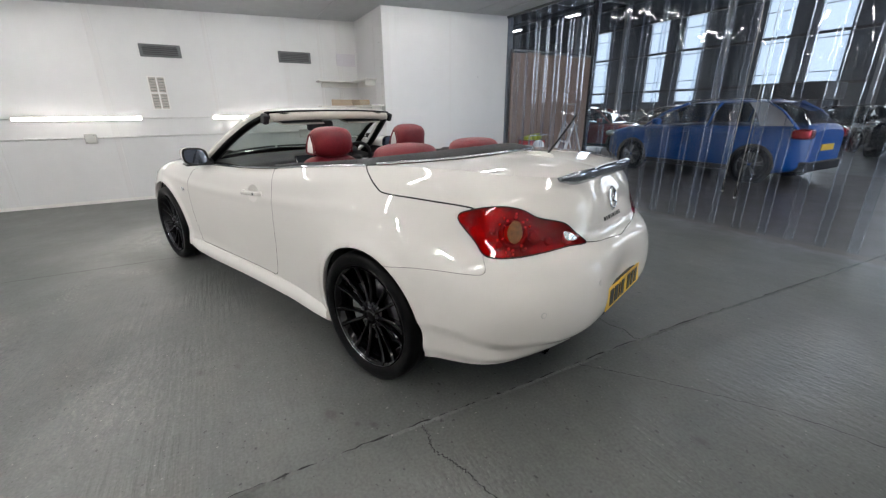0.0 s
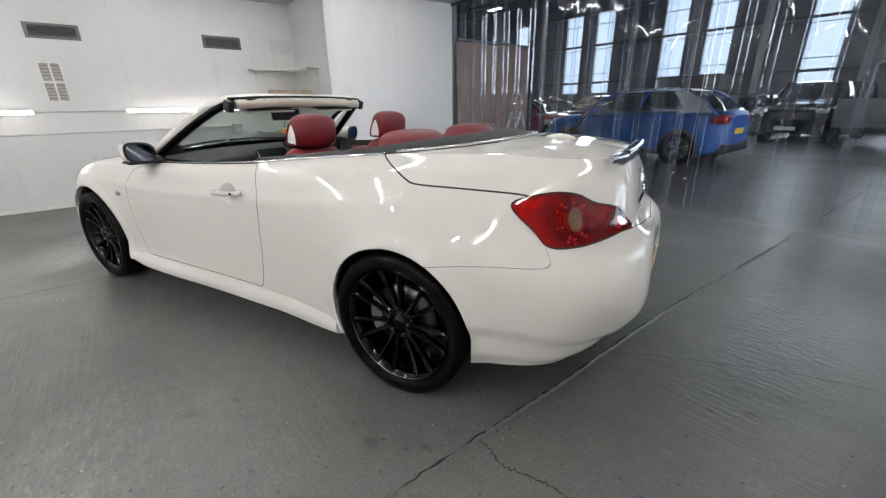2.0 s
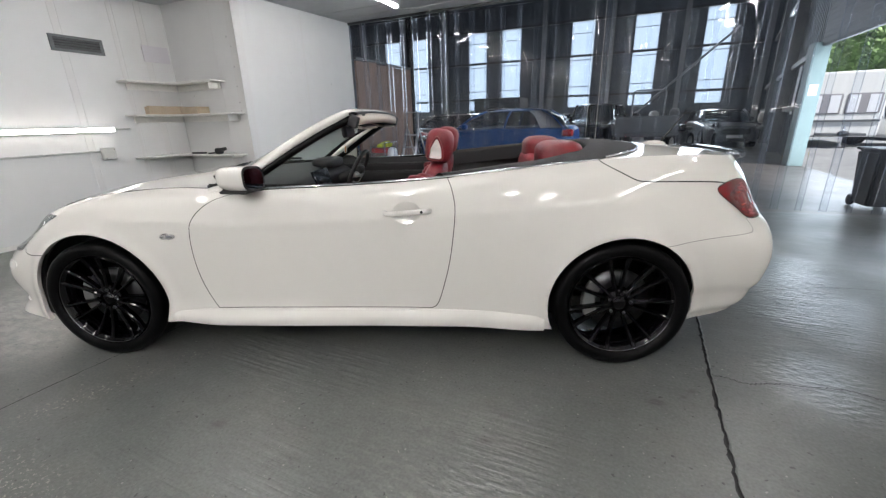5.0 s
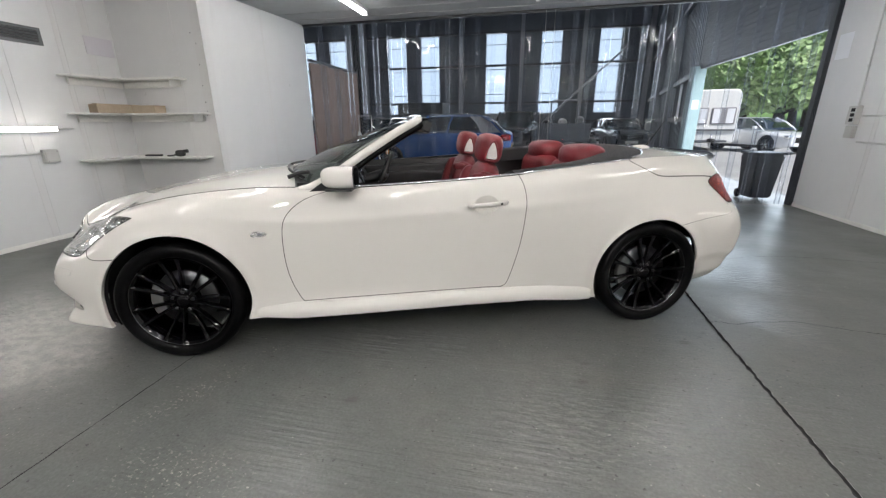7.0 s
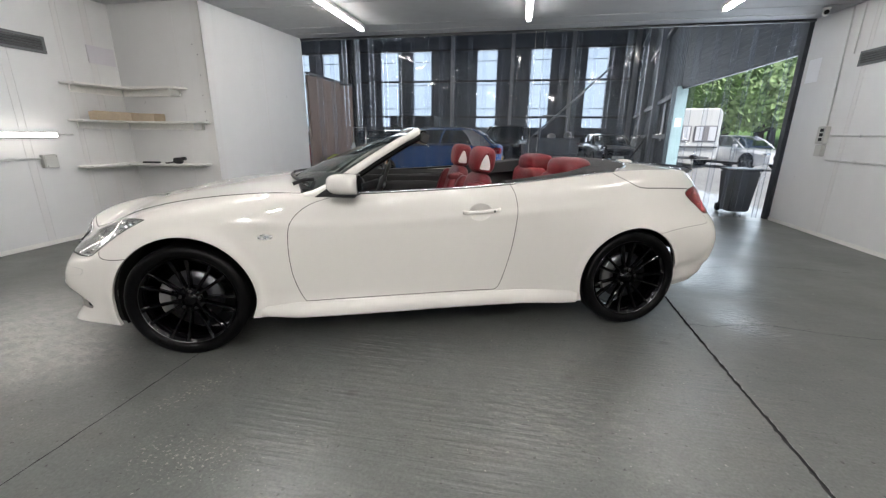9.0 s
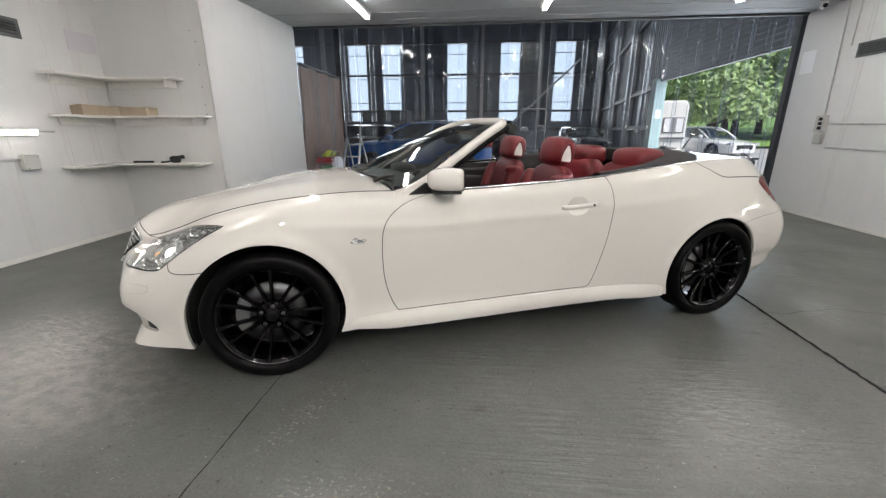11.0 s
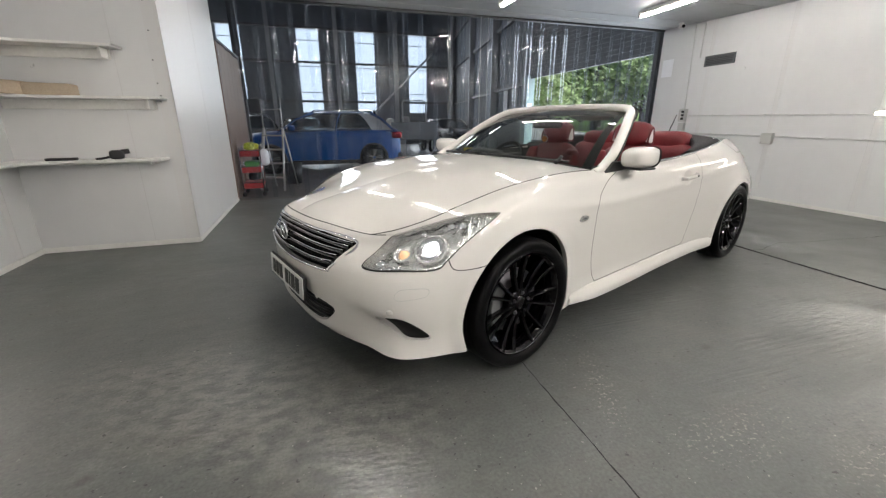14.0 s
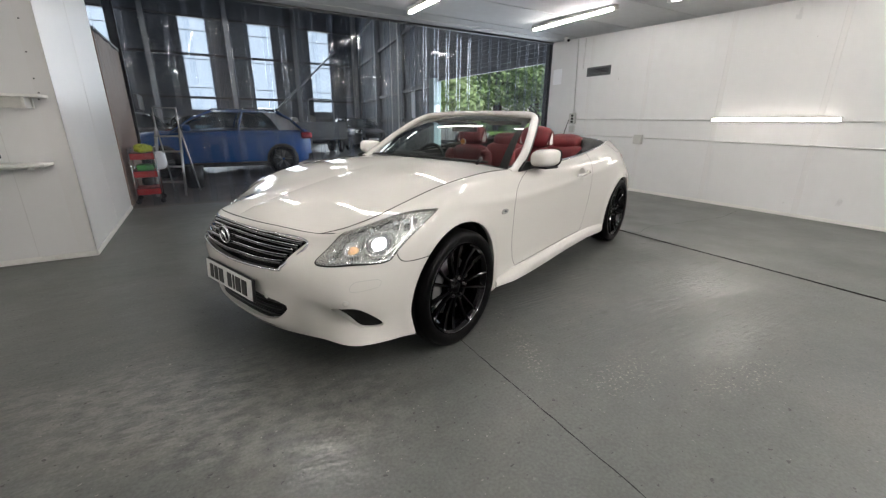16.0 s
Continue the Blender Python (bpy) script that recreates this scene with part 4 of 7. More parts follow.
# ---- strip curtain across the bay ----
curtain = thing("strip_curtain", pose(0, Y_C, 0), "clear PVC strip curtain hanging across the bay's opening", "curtain")
part("rail", sweep_bm([(X_COL, -.005, ceiling_z(X_COL, Y_C) - .015), (X_R, -.005, ceiling_z(X_R, Y_C) - .015)], [(-.02, -.02), (.02, -.02), (.02, .018), (-.02, .018)]), VENT, curtain)
rnd = random.Random(21)
x = X_COL + .03
i = 0
while x < X_R - .1:
    w = .325
    top = ceiling_z(x, Y_C) - .03
    bow, lean, y0 = rnd.uniform(-.016, .016), rnd.uniform(-.02, .02), (-.010 if i % 2 else .010)
    ph, amp, drift = rnd.uniform(0, 6), rnd.uniform(.001, .003), rnd.uniform(-.010, .010)
    rows = 44
    grid = []
    for r in range(rows + 1):
        t = r / rows
        z = top + (.025 - top) * t
        row = []
        for c in range(9):
            s = c / 8 - .5
            wave = amp * math.sin(7 * t * (1 + .3 * i % 3) + ph + 3 * s) * (.4 + t) + (.0012 + .0095 * (1 - t) ** 3) * noise.noise(Vector((x * 3 + s * 3.5, z * 2.6, i))) + (.0002 + .0024 * (1 - t) ** 3) * noise.noise(Vector((x * 9 + s * 5, z * 7, i)))
            row.append((x + w / 2 + s * w + drift * t, y0 + bow * (1 - 4 * s * s) + lean * s + wave, z))
        grid.append(row)
    g = np.array(grid)
    p, n, f = surface_piece(g)
    ob = mesh_object("strip", p, f, STRIP, curtain, True)
    # hazy ribbons, wider than a cut edge, added to brighten each overlap
    for c in (0, -1):
        part("strip_edge", sweep_bm([tuple(q) for q in g[::2, c]], [(-.010, -.0016), (.010, -.0016), (.010, .0016), (-.010, .0016)], up=(1, 0, 0)), STRIP_BAND, ob)
    x += w - .07
    i += 1
for x, z in ((.985, .44), (1.125, .385)):
    cord = thing("pull_cord", pose(x, Y_C - .03, 0), "thin pale cord with a black grip hanging by the curtain", "cord", "pull cords")
    part("line", tube_bm([(0, 0, z + .11), (.004, .004, 1.4), (0, 0, ceiling_z(x, Y_C) - .02)], .003, 6), CONDUIT, cord)
    part("grip", lathe_bm([(.001, z + .13), (.010, z + .12), (.014, z + .02), (.012, z), (.001, z)], 12, "z"), DARK, cord)
    part("tip", lathe_bm([(.001, z - .0005), (.012, z - .0005), (.013, z - .012), (.008, z - .02), (.001, z - .02)], 12, "z"), FITTING, cord)
tagged(part("door_jamb", box_bm(X_R - .035, Y_C + .05, 0, X_R + .15, Y_C + .16, 3.2, .004), material("dark steel post", (.02, .021, .024), .5, noise_scale=3, amount=.2)), "dark steel post at the curtain's end", "post", kind="structure")


# ---- the white convertible ----
car = thing("convertible_car", pose(0, 0, 0, 0, 0, 20), "pearl white convertible, roof down, red leather seats, black wheels", "car")
HEADLAMP = [(.60, 3.2), (.60, 3.75), (.625, 4.4), (.66, 5.03), (.72, 5.28), (.80, 5.4), (.90, 5.32), (1.03, 4.97), (1.15, 4.48), (1.165, 4.36), (1.07, 4.03), (.99, 3.65), (.94, 3.28), (.91, 3.1), (.78, 3.2)]
TAILLAMP = [(4.685, 4.35), (4.75, 4.6), (4.90, 4.8), (5.02, 4.77), (5.12, 4.58), (5.28, 4.45), (5.36, 4.2), (5.44, 3.8), (5.30, 3.78), (5.14, 3.66), (5.0, 3.56), (4.87, 3.55), (4.80, 3.85)]
GRILLE = [(-.6, 4.75), (0, 4.75), (.25, 4.62), (.49, 4.2), (.425, 3.0), (.40, 2.85), (.2, 2.78), (0, 2.75), (-.6, 2.75)]
INTAKE = [(-.6, 2.05), (0, 2.0), (.22, 1.85), (.42, 1.66), (.37, 1.25), (.30, 1.05), (.15, .97), (0, .95), (-.6, .95)]
FOGSLOT = [(.665, 1.74), (.73, 1.80), (.80, 1.76), (.85, 1.4), (.885, .93), (.82, .90), (.755, 1.02), (.70, 1.40)]
DOOR = [(2.19, 5.5), (2.05, 4.8), (1.965, 4.1), (1.94, 3.2), (1.95, 2.0), (2.01, 1.0), (2.05, .92), (2.3, .95), (3.13, .97), (3.22, .97), (3.265, 1.3), (3.325, 2.55), (3.355, 4.1), (3.345, 4.9), (3.315, 6.0), (3.315, 6.5), (2.25, 6.5), (2.25, 5.9)]
NOSE = [(-.5, -.6), (1.35, -.6), (1.35, 2.75), (1.12, 2.85), (.985, 2.95), (.93, 3.4), (.8, 4.2), (.66, 5.1), (.56, 5.3), (.31, 5.62), (-.5, 5.65)]
TRUNK = [(4.07, 6.6), (4.075, 6.0), (4.14, 5.4), (4.225, 4.9), (4.29, 4.74), (4.47, 4.70), (4.72, 4.67), (4.78, 4.6), (4.95, 4.3), (5.2, 4.0), (5.44, 3.79), (5.64, 3.62), (6.0, 3.58), (6.0, 6.6)]
TAIL = [(4.2, 2.72), (4.43, 2.88), (4.6, 3.0), (4.82, 3.07), (4.868, 3.15), (4.87, 3.3), (4.86, 3.6), (5.0, 3.85), (5.3, 3.85), (5.44, 3.78), (5.64, 3.61), (6.0, 3.57), (6.0, -.6), (4.2, -.6)]


def rounded(points, n=5):
    """An outline with its bends rounded but its far corners kept."""
    return [tuple(p) for p in smooth_path(points, n, False)]


f_head, f_tail, f_grille, f_intake, f_fog = inside(HEADLAMP), inside(TAILLAMP), inside(GRILLE, 0), inside(INTAKE, 3), inside(FOGSLOT)
f_door, f_nose, f_trunk, f_rear = inside(rounded(DOOR), 0), inside(rounded(NOSE), 0), inside(rounded(TRUNK), 0), inside(rounded(TAIL), 0)
U_COWL = 2.02                                          # where the bonnet's edge ends at the cowl
STEP, ROW = .022, .12


def flank(u0, u1, v0, v1, *fields, step=STEP, row=ROW):
    return cut(u0, u1, v0, v1, step, row, fields)


def left_of(x):
    return lambda u, v: x - u + 0 * v


nose_piece = sheet(*flank(0, 1.4, 0, 6, f_nose, outside(f_head), outside(f_grille), outside(f_intake), outside(f_fog), off_arches, step=.012, row=.07), edge=.02)
skin("front_bumper", [nose_piece, flipped(*nose_piece)], PAINT, car)
fender = sheet(*flank(.62, 2.3, 0, 6, outside(f_nose), outside(f_head), outside(f_door), off_arches, left_of(2.28), step=.018, row=.09), edge=.03)
both("front_wing", fender, PAINT, car)
door_piece = sheet(*flank(1.9, 3.4, 0, 6, f_door, step=.018, row=.09), edge=.03)
door_left, door_right = both("door", door_piece, PAINT, car)
under_door = sheet(*flank(2.2, 3.0, 0, 1.05, outside(f_door)), edge=.03)
quarter = sheet(*flank(3.0, 5.0, 0, 6, outside(f_door), outside(f_trunk), outside(f_rear), outside(f_tail), off_arches), edge=.03)
both("rear_wing", joined(quarter, under_door), PAINT, car)
rear = sheet(*flank(4.2, U_END, 0, 6, f_rear, outside(f_tail), off_arches, step=.018, row=.08), edge=.02)
skin("rear_bumper", [rear, flipped(*rear)], PAINT, car)
trunk = sheet(*flank(4.0, U_END, 3, 6, f_trunk, outside(f_tail), step=.015, row=.07))


def top_grid(u0, u1, centre, n=60, m=26, power=2.0, bow=0.0):
    """A surface from the flank's top edge between u0 and u1 to a centre line given by points (x, z)."""
    us = np.linspace(u0, u1, n)
    e = belt(us, np.full(n, 6.0))
    w = np.linspace(0, 1, n)
    c = np.array(centre, float)
    k = np.concatenate([[0], np.cumsum(np.hypot(*np.diff(c, axis=0).T))])
    cc = hermite(w, k / k[-1], np.stack([c[:, 0], 0 * c[:, 0], c[:, 1]], -1))
    g = np.empty((n, m, 3))
    for j, s in enumerate(np.linspace(0, 1, m)):
        g[:, j] = e + (cc - e) * s
        r = s + bow * (1 - w) * ((1 - (1 - s) ** 3) - s)
        g[:, j, 0] = e[:, 0] + (cc[:, 0] - e[:, 0]) * r
        g[:, j, 2] = e[:, 2] + (cc[:, 2] - e[:, 2]) * (1 - (1 - s) ** power)
    return g


hood_grid = top_grid(0, U_COWL, [(-2.13, .752), (-2.06, .785), (-1.95, .815), (-1.64, .885), (-1.25, .95), (-.93, .985)], 70, 30)
ridge = np.linspace(0, 1, 30)[None, :]
along = np.linspace(0, 1, 70)[:, None]
hood_grid[:, :, 2] += .006 * np.exp(-((ridge - .42) / .22) ** 2) * np.sin(np.pi * np.clip((along - .12) / .95, 0, 1))   # the swell over each side
hood_top = surface_piece(hood_grid)
hood_lip = sheet(*flank(0, .9, 5, 6, outside(f_nose), outside(f_head), lambda u, v: v - 5.2, left_of(.84), step=.015, row=.07))
skin("bonnet", [hood_top, flipped(*hood_top), hood_lip, flipped(*hood_lip)], PAINT, car)
deck_grid = top_grid(4.075, U_END, [(1.70, 1.098), (1.80, 1.097), (1.95, 1.086), (2.12, 1.066), (2.24, 1.045)], bow=.85)
deck = surface_piece(deck_grid)
skin("boot_lid", [deck, flipped(*deck), trunk, flipped(*trunk)], PAINT, car)
inner = sheet(*flank(0, U_END, 0, 5.6, off_arches, outside(f_head), outside(f_tail), step=.04, row=.2), out=-.045)
skin("underbody", [inner, flipped(*inner)], GAP, car)
bm = box_bm(-1.9, -.70, .19, 1.9, .70, .30)
part("floor_pan", bm, GAP, car)

# shut lines
lines = [sheet(*cut(u0, u1, v0, v1, .007, .05, [lambda u, v, f=f, w=w: f(u, v) + w, lambda u, v, f=f, w=w: w - f(u, v), keep, off_arches]), out=.0007)
         for f, u0, u1, v0, v1, keep, w in (
             (f_door, 1.9, 3.4, .8, 6, left_of(9), .0020),
             (f_nose, .55, 1.3, 2.7, 6, outside(f_head), .0016),
             (f_nose, 0, .62, 5.1, 5.9, outside(f_head), .0095),
             (f_trunk, 4.0, 4.8, 4.5, 6, outside(f_tail), .0030),
             (f_trunk, 5.4, U_END, 3.4, 4.0, outside(f_tail), .0022),
             (f_rear, 4.3, 4.95, 2.6, 3.7, outside(f_tail), .0007))]
for piece in lines:
    both("shut_line", piece, GAP, car)


def edge_path(u0, u1, v, n, out=0.0, side=-1):
    us = np.linspace(u0, u1, n)
    vs = np.full(n, float(v))
    p = belt(us, vs) + belt_normal(us, vs) * out
    return p * (FLIP if side > 0 else 1)


for side in (-1, 1):
    part("bonnet_gap", tube_bm(edge_path(.80, U_COWL, 6, 50, .0, side), .0028, 5), GAP, car)
    lead = smooth_path([(.545, 5.36), (.575, 5.62), (.61, 5.82), (.68, 5.94), (.80, 6.0)], 6)
    part("bonnet_gap", tube_bm(belt(lead[:, 0], np.clip(lead[:, 1], 0, 6)) * (FLIP if side > 0 else 1), .0026, 5), GAP, car)
    # sill skirt
    xs = np.linspace(-1.03, 1.045, 40)
    ends = np.clip(np.minimum((xs + 1.03) / .22, 1), 0, 1)
    path = [(x, side * (.845 + .012 * abs(x) ** 2 * .2), .195 + .012 * (1 - e)) for x, e in zip(xs, ends)]
    sec = [(-.05, -.02), (.01, -.025), (.03, -.01), (.035, .02), (.03, .05), (.012, .085), (-.03, .10)]
    sec = sec if side < 0 else [(-a, b) for a, b in sec][::-1]
    part("sill_skirt", sweep_bm(path, sec, scale=[.55 + .45 * e for e in ends]), PAINT, car, smooth=40)
    # wheel arch liners and door-top trim
    for x, r in ARCHES:
        prof = [(r + .010, side * .80), (r + .012, side * .70), (r + .012, side * .52), (.05, side * .52)]
        lb = lathe_bm(prof, 64, "y", centre=(x, 0, AXLE_Z))
        bmesh.ops.delete(lb, geom=[v for v in lb.verts if v.co.z < .16], context="VERTS")
        part("wheel_arch_liner", lb, GREY_LINER, car)
    part("belt_trim", sweep_bm(edge_path(2.22, 4.07, 6, 60, .001, side), oval(.007, .006, 8)), CHROME, car, "bright metal strip")
    part("door_seal", sweep_bm(edge_path(2.2, 3.35, 6, 40, -.014, side) + np.array((0, 0, .003)), oval(.018, .009, 8)), RUBBER, car)

# black hood cover between the boot lid and the cabin
outer = [tuple(p) for p in edge_path(3.30, 4.06, 6, 22, -.002)] + [tuple(p) for p in deck_grid[0, 1:] - np.array((.004, 0, 0))]
outer = np.array(outer) + np.array((0, 0, .004))
cab = smooth_path([(.47, -.755, 1.0), (.75, -.70, 1.03), (1.02, -.62, 1.062), (1.22, -.50, 1.09), (1.33, -.34, 1.105), (1.385, -.16, 1.112), (1.40, 0, 1.114)], 12)
k = np.linspace(0, 1, 46)


def resample(p, t):
    d = np.concatenate([[0], np.cumsum(np.linalg.norm(np.diff(p, axis=0), axis=1))])
    return np.stack([np.interp(t * d[-1], d, p[:, i]) for i in range(3)], -1)


o, c = resample(outer, k), resample(cab, k)
g = np.stack([o + (c - o) * s + np.array((0, 0, .016)) * math.sin(math.pi * s) for s in np.linspace(0, 1, 9)], 1)
drop = g[:, -1:] + np.array((0.02, 0, -.10)) + (np.array((0, .03, 0)))
g = np.concatenate([g, g[:, -1:] + np.array((-.012, .012, -.012)), drop], 1)
cover = surface_piece(g)
skin("hood_cover", [cover, flipped(*cover)], CLOTH, car, "black cloth cover behind the seats")
for side in (-1, 1):
    p = [(a, b * -side, z + .004) for a, b, z in outer[22:]]
    part("cover_trim", tube_bm(p, .006, 6), CHROME, car)

# windscreen, its frame and the cowl
def screen_point(f, w):
    """f: -1 to 1 across, w: 0 at the cowl, 1 at the top rail."""
    b = np.array((-.93 + .27 * f * f, .70 * f, .972 - .022 * f * f))
    t = np.array((-.085 + .045 * f * f, .535 * f, 1.315 - .024 * f * f))
    p = b + (t - b) * w
    return p + np.array((-.02, 0, .03)) * math.sin(math.pi * w)


grid = np.array([[screen_point(f, w) for w in np.linspace(0, 1, 14)] for f in np.linspace(-1, 1, 26)])
ob = skin("windscreen", [surface_piece(grid)], SCREEN, car, "clear curved windscreen")
ob.visible_shadow = False
band_grid = np.array([[screen_point(f, w) + np.array((.004, 0, -.005)) for w in (.86, .93, 1.0)] for f in np.linspace(-1, 1, 26)])
skin("shade_band", [surface_piece(band_grid)], GAP, car)
for f0, f1 in ((-1.0, -.93), (.93, 1.0)):
    sg = np.array([[screen_point(f, w) + np.array((.004, 0, -.005)) for w in np.linspace(0, 1, 12)] for f in (f0, f1)])
    skin("shade_band", [surface_piece(sg)], GAP, car)
half = [(-.74, -.755, .925), (-.66, -.757, .952), (-.52, -.742, 1.03), (-.34, -.69, 1.145), (-.17, -.628, 1.245), (-.07, -.578, 1.295), (-.03, -.50, 1.316), (-.025, -.30, 1.325), (-.025, 0, 1.328)]
whole = smooth_path(half + [(x, -y, z) for x, y, z in half[-2::-1]], 8)
part("screen_frame", sweep_bm(whole, oval(.030, .026, 12)), PAINT, car)
black = smooth_path([(x + .035, y + .012 * (1 if abs(y) > .3 else 0), z - .018) for x, y, z in half], 8)
for side in (-1, 1):
    part("pillar_seal", sweep_bm([(x, y * -side, z) for x, y, z in black[8:]], oval(.030, .022, 10), caps=True), RUBBER, car)
    part("seal_clip", box_bm(-.022, -.020, -.040, .032, .020, .026, .008, 2, m=pose(.012, side * .565, 1.285, 0, 20)), DARK, car)
liner = smooth_path([(-.005, -.53, 1.292), (.0, -.3, 1.303), (.0, 0, 1.306), (.0, .3, 1.303), (-.005, .53, 1.292)], 8)
part("header_liner", sweep_bm(liner, [(-.045, -.040), (.040, -.036), (.048, -.004), (.034, .020), (-.040, .014)]), CREAM, car, "cream lining of the top rail")
part("header_seal", sweep_bm([(x + .012, y * 1.04, z + .024) for x, y, z in liner], oval(.024, .010, 8)), RUBBER, car)
for y in (-.28, .28):
    part("sun_visor", prism_bm([(-.07, -.008), (.05, -.008), (.06, 0), (.05, .008), (-.07, .008)], y - .17, y + .17, .004, m=pose(-.02, 0, 1.250, 0, 12)), CREAM, car)
    part("visor_gap", box_bm(-.06, y - .175, -.005, .062, y + .175, -.001, m=pose(-.02, 0, 1.264, 0, 12)), GAP, car)
part("rear_view_mirror", box_bm(-.018, -.125, -.04, .018, .125, .04, .016, 3, m=pose(-.20, 0, 1.215, 0, -6, 4)), DARK, car)
hanger = group("air_freshener", car, "round orange air freshener hanging from the mirror")
part("freshener_disc", tube_bm([(-.232, -.012, 1.095), (-.226, -.010, 1.095)], .024, 20), AMBER, hanger)
part("freshener_ring", lathe_bm([(.022, -.005), (.026, 0), (.022, .005), (.019, 0)], 24, "x", centre=(-.229, -.011, 1.095), closed=True), SPEAKER, hanger)
part("freshener_cord", tube_bm([(-.229, -.011, 1.118), (-.215, -.005, 1.18)], .0015, 5), DARK, hanger)
part("mirror_stalk", tube_bm([(-.20, 0, 1.235), (-.18, 0, 1.28)], .012, 8), DARK, car)
cowl = np.array([[screen_point(f, 0) + np.array(((-.075 + .02 * abs(f)) * s, 0, -.006 - .012 * s)) for s in np.linspace(-.1, 1, 5)] for f in np.linspace(-1, 1, 30)])
skin("cowl_panel", [surface_piece(cowl)], DARK, car, "black panel under the screen")
for y0, y1 in ((-.60, -.05), (-.02, .52)):
    p = [screen_point(y / .70, .03) + np.array((-.03, 0, .012)) for y in np.linspace(y0, y1, 9)]
    part("wiper", tube_bm(p, .009, 6), DARK, car)
part("wiper_pivot", tube_bm([(-.84, -.57, .975), (-.78, -.56, 1.0), (-.72, -.52, 1.005)], .012, 8), DARK, car)
for side in (-1, 1):
    # the triangle at the foot of the pillar, the mirror and the door handle
    tri = [(-.68, .928), (-.42, .935), (-.45, .99), (-.585, .995)]
    part("pillar_foot", prism_bm(tri, side * .775, side * .80, .004), DARK, car)
    mb = bmesh.new()
    bmesh.ops.create_uvsphere(mb, u_segments=28, v_segments=18, radius=1)
    for v in mb.verts:
        x, y, z = v.co
        sx = math.copysign(abs(x) ** .7, x) if x < 0 else min(x, .55)
        v.co = (sx * .118, math.copysign(abs(y) ** .62, y) * .080, math.copysign(abs(z) ** .66, z) * .062 + .01 * y * side)
    m = pose(-.475, side * .893, 1.020, 0, 0, side * 8)
    bmesh.ops.transform(mb, matrix=m, verts=mb.verts)
    shell_part = part("door_mirror", mb, PAINT, car, "white mirror housing", smooth=50)
    glass = [(math.cos(a), math.sin(a)) for a in np.linspace(0, 2 * math.pi, 29)[:-1]]
    gb = bmesh.new()
    ring = [gb.verts.new(m @ Vector((.0675, math.copysign(abs(c) ** .62, c) * .068, math.copysign(abs(s) ** .66, s) * .050 + .01 * c * side))) for c, s in glass]
    gb.faces.new(ring)
    part("mirror_glass", gb, MIRROR, shell_part)
    rb = bmesh.new()
    a = [rb.verts.new(m @ Vector((.0655, math.copysign(abs(c) ** .62, c) * k1, math.copysign(abs(s) ** .66, s) * k2 + .01 * c * side))) for k1, k2 in ((.080, .062), (.066, .049)) for c, s in glass]
    n = len(glass)
    for i in range(n):
        rb.faces.new((a[i], a[(i + 1) % n], a[n + (i + 1) % n], a[n + i]))
    part("mirror_rim", rb, DARK, shell_part)
    part("mirror_base", box_bm(-.09, -.066, -.068, .055, .066, -.054, .006, 2, m=m), DARK, shell_part)
    part("mirror_arm", prism_bm([(-.50, .955), (-.42, .96), (-.43, .985), (-.50, .985)], side * .78, side * .87, .005), DARK, shell_part)
    d = door_left if side < 0 else door_right
    us = np.linspace(3.0, 3.235, 12)
    hp = belt(us, np.linspace(4.27, 4.30, 12)) + belt_normal(us, np.full(12, 4.28)) * .030
    hp[0, 1] += .024
    hp[-1, 1] += .024
    if side > 0:
        hp = hp * FLIP
    handle = part("handle", sweep_bm(hp, oval(.009, .0135, 10)), PAINT, d, smooth=40)
    part("handle_lock", tube_bm([hp[9] + np.array((0, side * .008, 0)), hp[9] + np.array((0, side * .012, 0))], .0075, 10), GAP, handle)
    f_cup = inside([(3.11 + .072 * math.cos(a), 4.30 + .40 * math.sin(a)) for a in np.linspace(0, 2 * math.pi, 13)[:-1]])
    cup = sheet(*cut(3.0, 3.25, 3.7, 4.9, .008, .05, [f_cup]), out=-.0)
    depth = np.clip(f_cup(*np.array([q for q in cut(3.0, 3.25, 3.7, 4.9, .008, .05, [f_cup])[0]]).T), 0, .03)
    cp = cup[0] + cup[1] * .0009
    part_cup = (cp, cup[1] + np.stack([0 * depth, 0 * depth, np.where(cp[:, 2] > hp[5][2], -1, 1) * .45], -1), cup[2])
    nn = part_cup[1] / np.linalg.norm(part_cup[1], axis=1)[:, None]
    skin("handle_cup", [(cp, nn, cup[2]) if side < 0 else flipped(cp, nn, cup[2])], PAINT, d)
    # side marker on the wing
    f_mark = inside([(1.775, 3.38), (1.80, 3.52), (1.85, 3.5), (1.862, 3.42), (1.84, 3.32), (1.79, 3.3)])
    mk = sheet(*cut(1.7, 1.95, 3.1, 3.7, .006, .03, [f_mark]), out=.003, edge=.004)
    skin("side_marker", [mk if side < 0 else flipped(*mk)], CHROME_SATIN, car, "small clear side repeater")
    f_dot = inside([(1.812, 3.38), (1.815, 3.44), (1.838, 3.44), (1.838, 3.38)])
    dot = sheet(*cut(1.78, 1.87, 3.3, 3.5, .004, .015, [f_dot]), out=.0042)
    skin("repeater_bulb", [dot if side < 0 else flipped(*dot)], SMOKE_CHROME, car)

# front: headlamps, grille, intakes, plate
def at_belt(u, v, out=0.0):
    """A place on the left flank and its outward normal."""
    n = belt_normal([u], [v])[0]
    return belt([u], [v])[0] + n * out, n


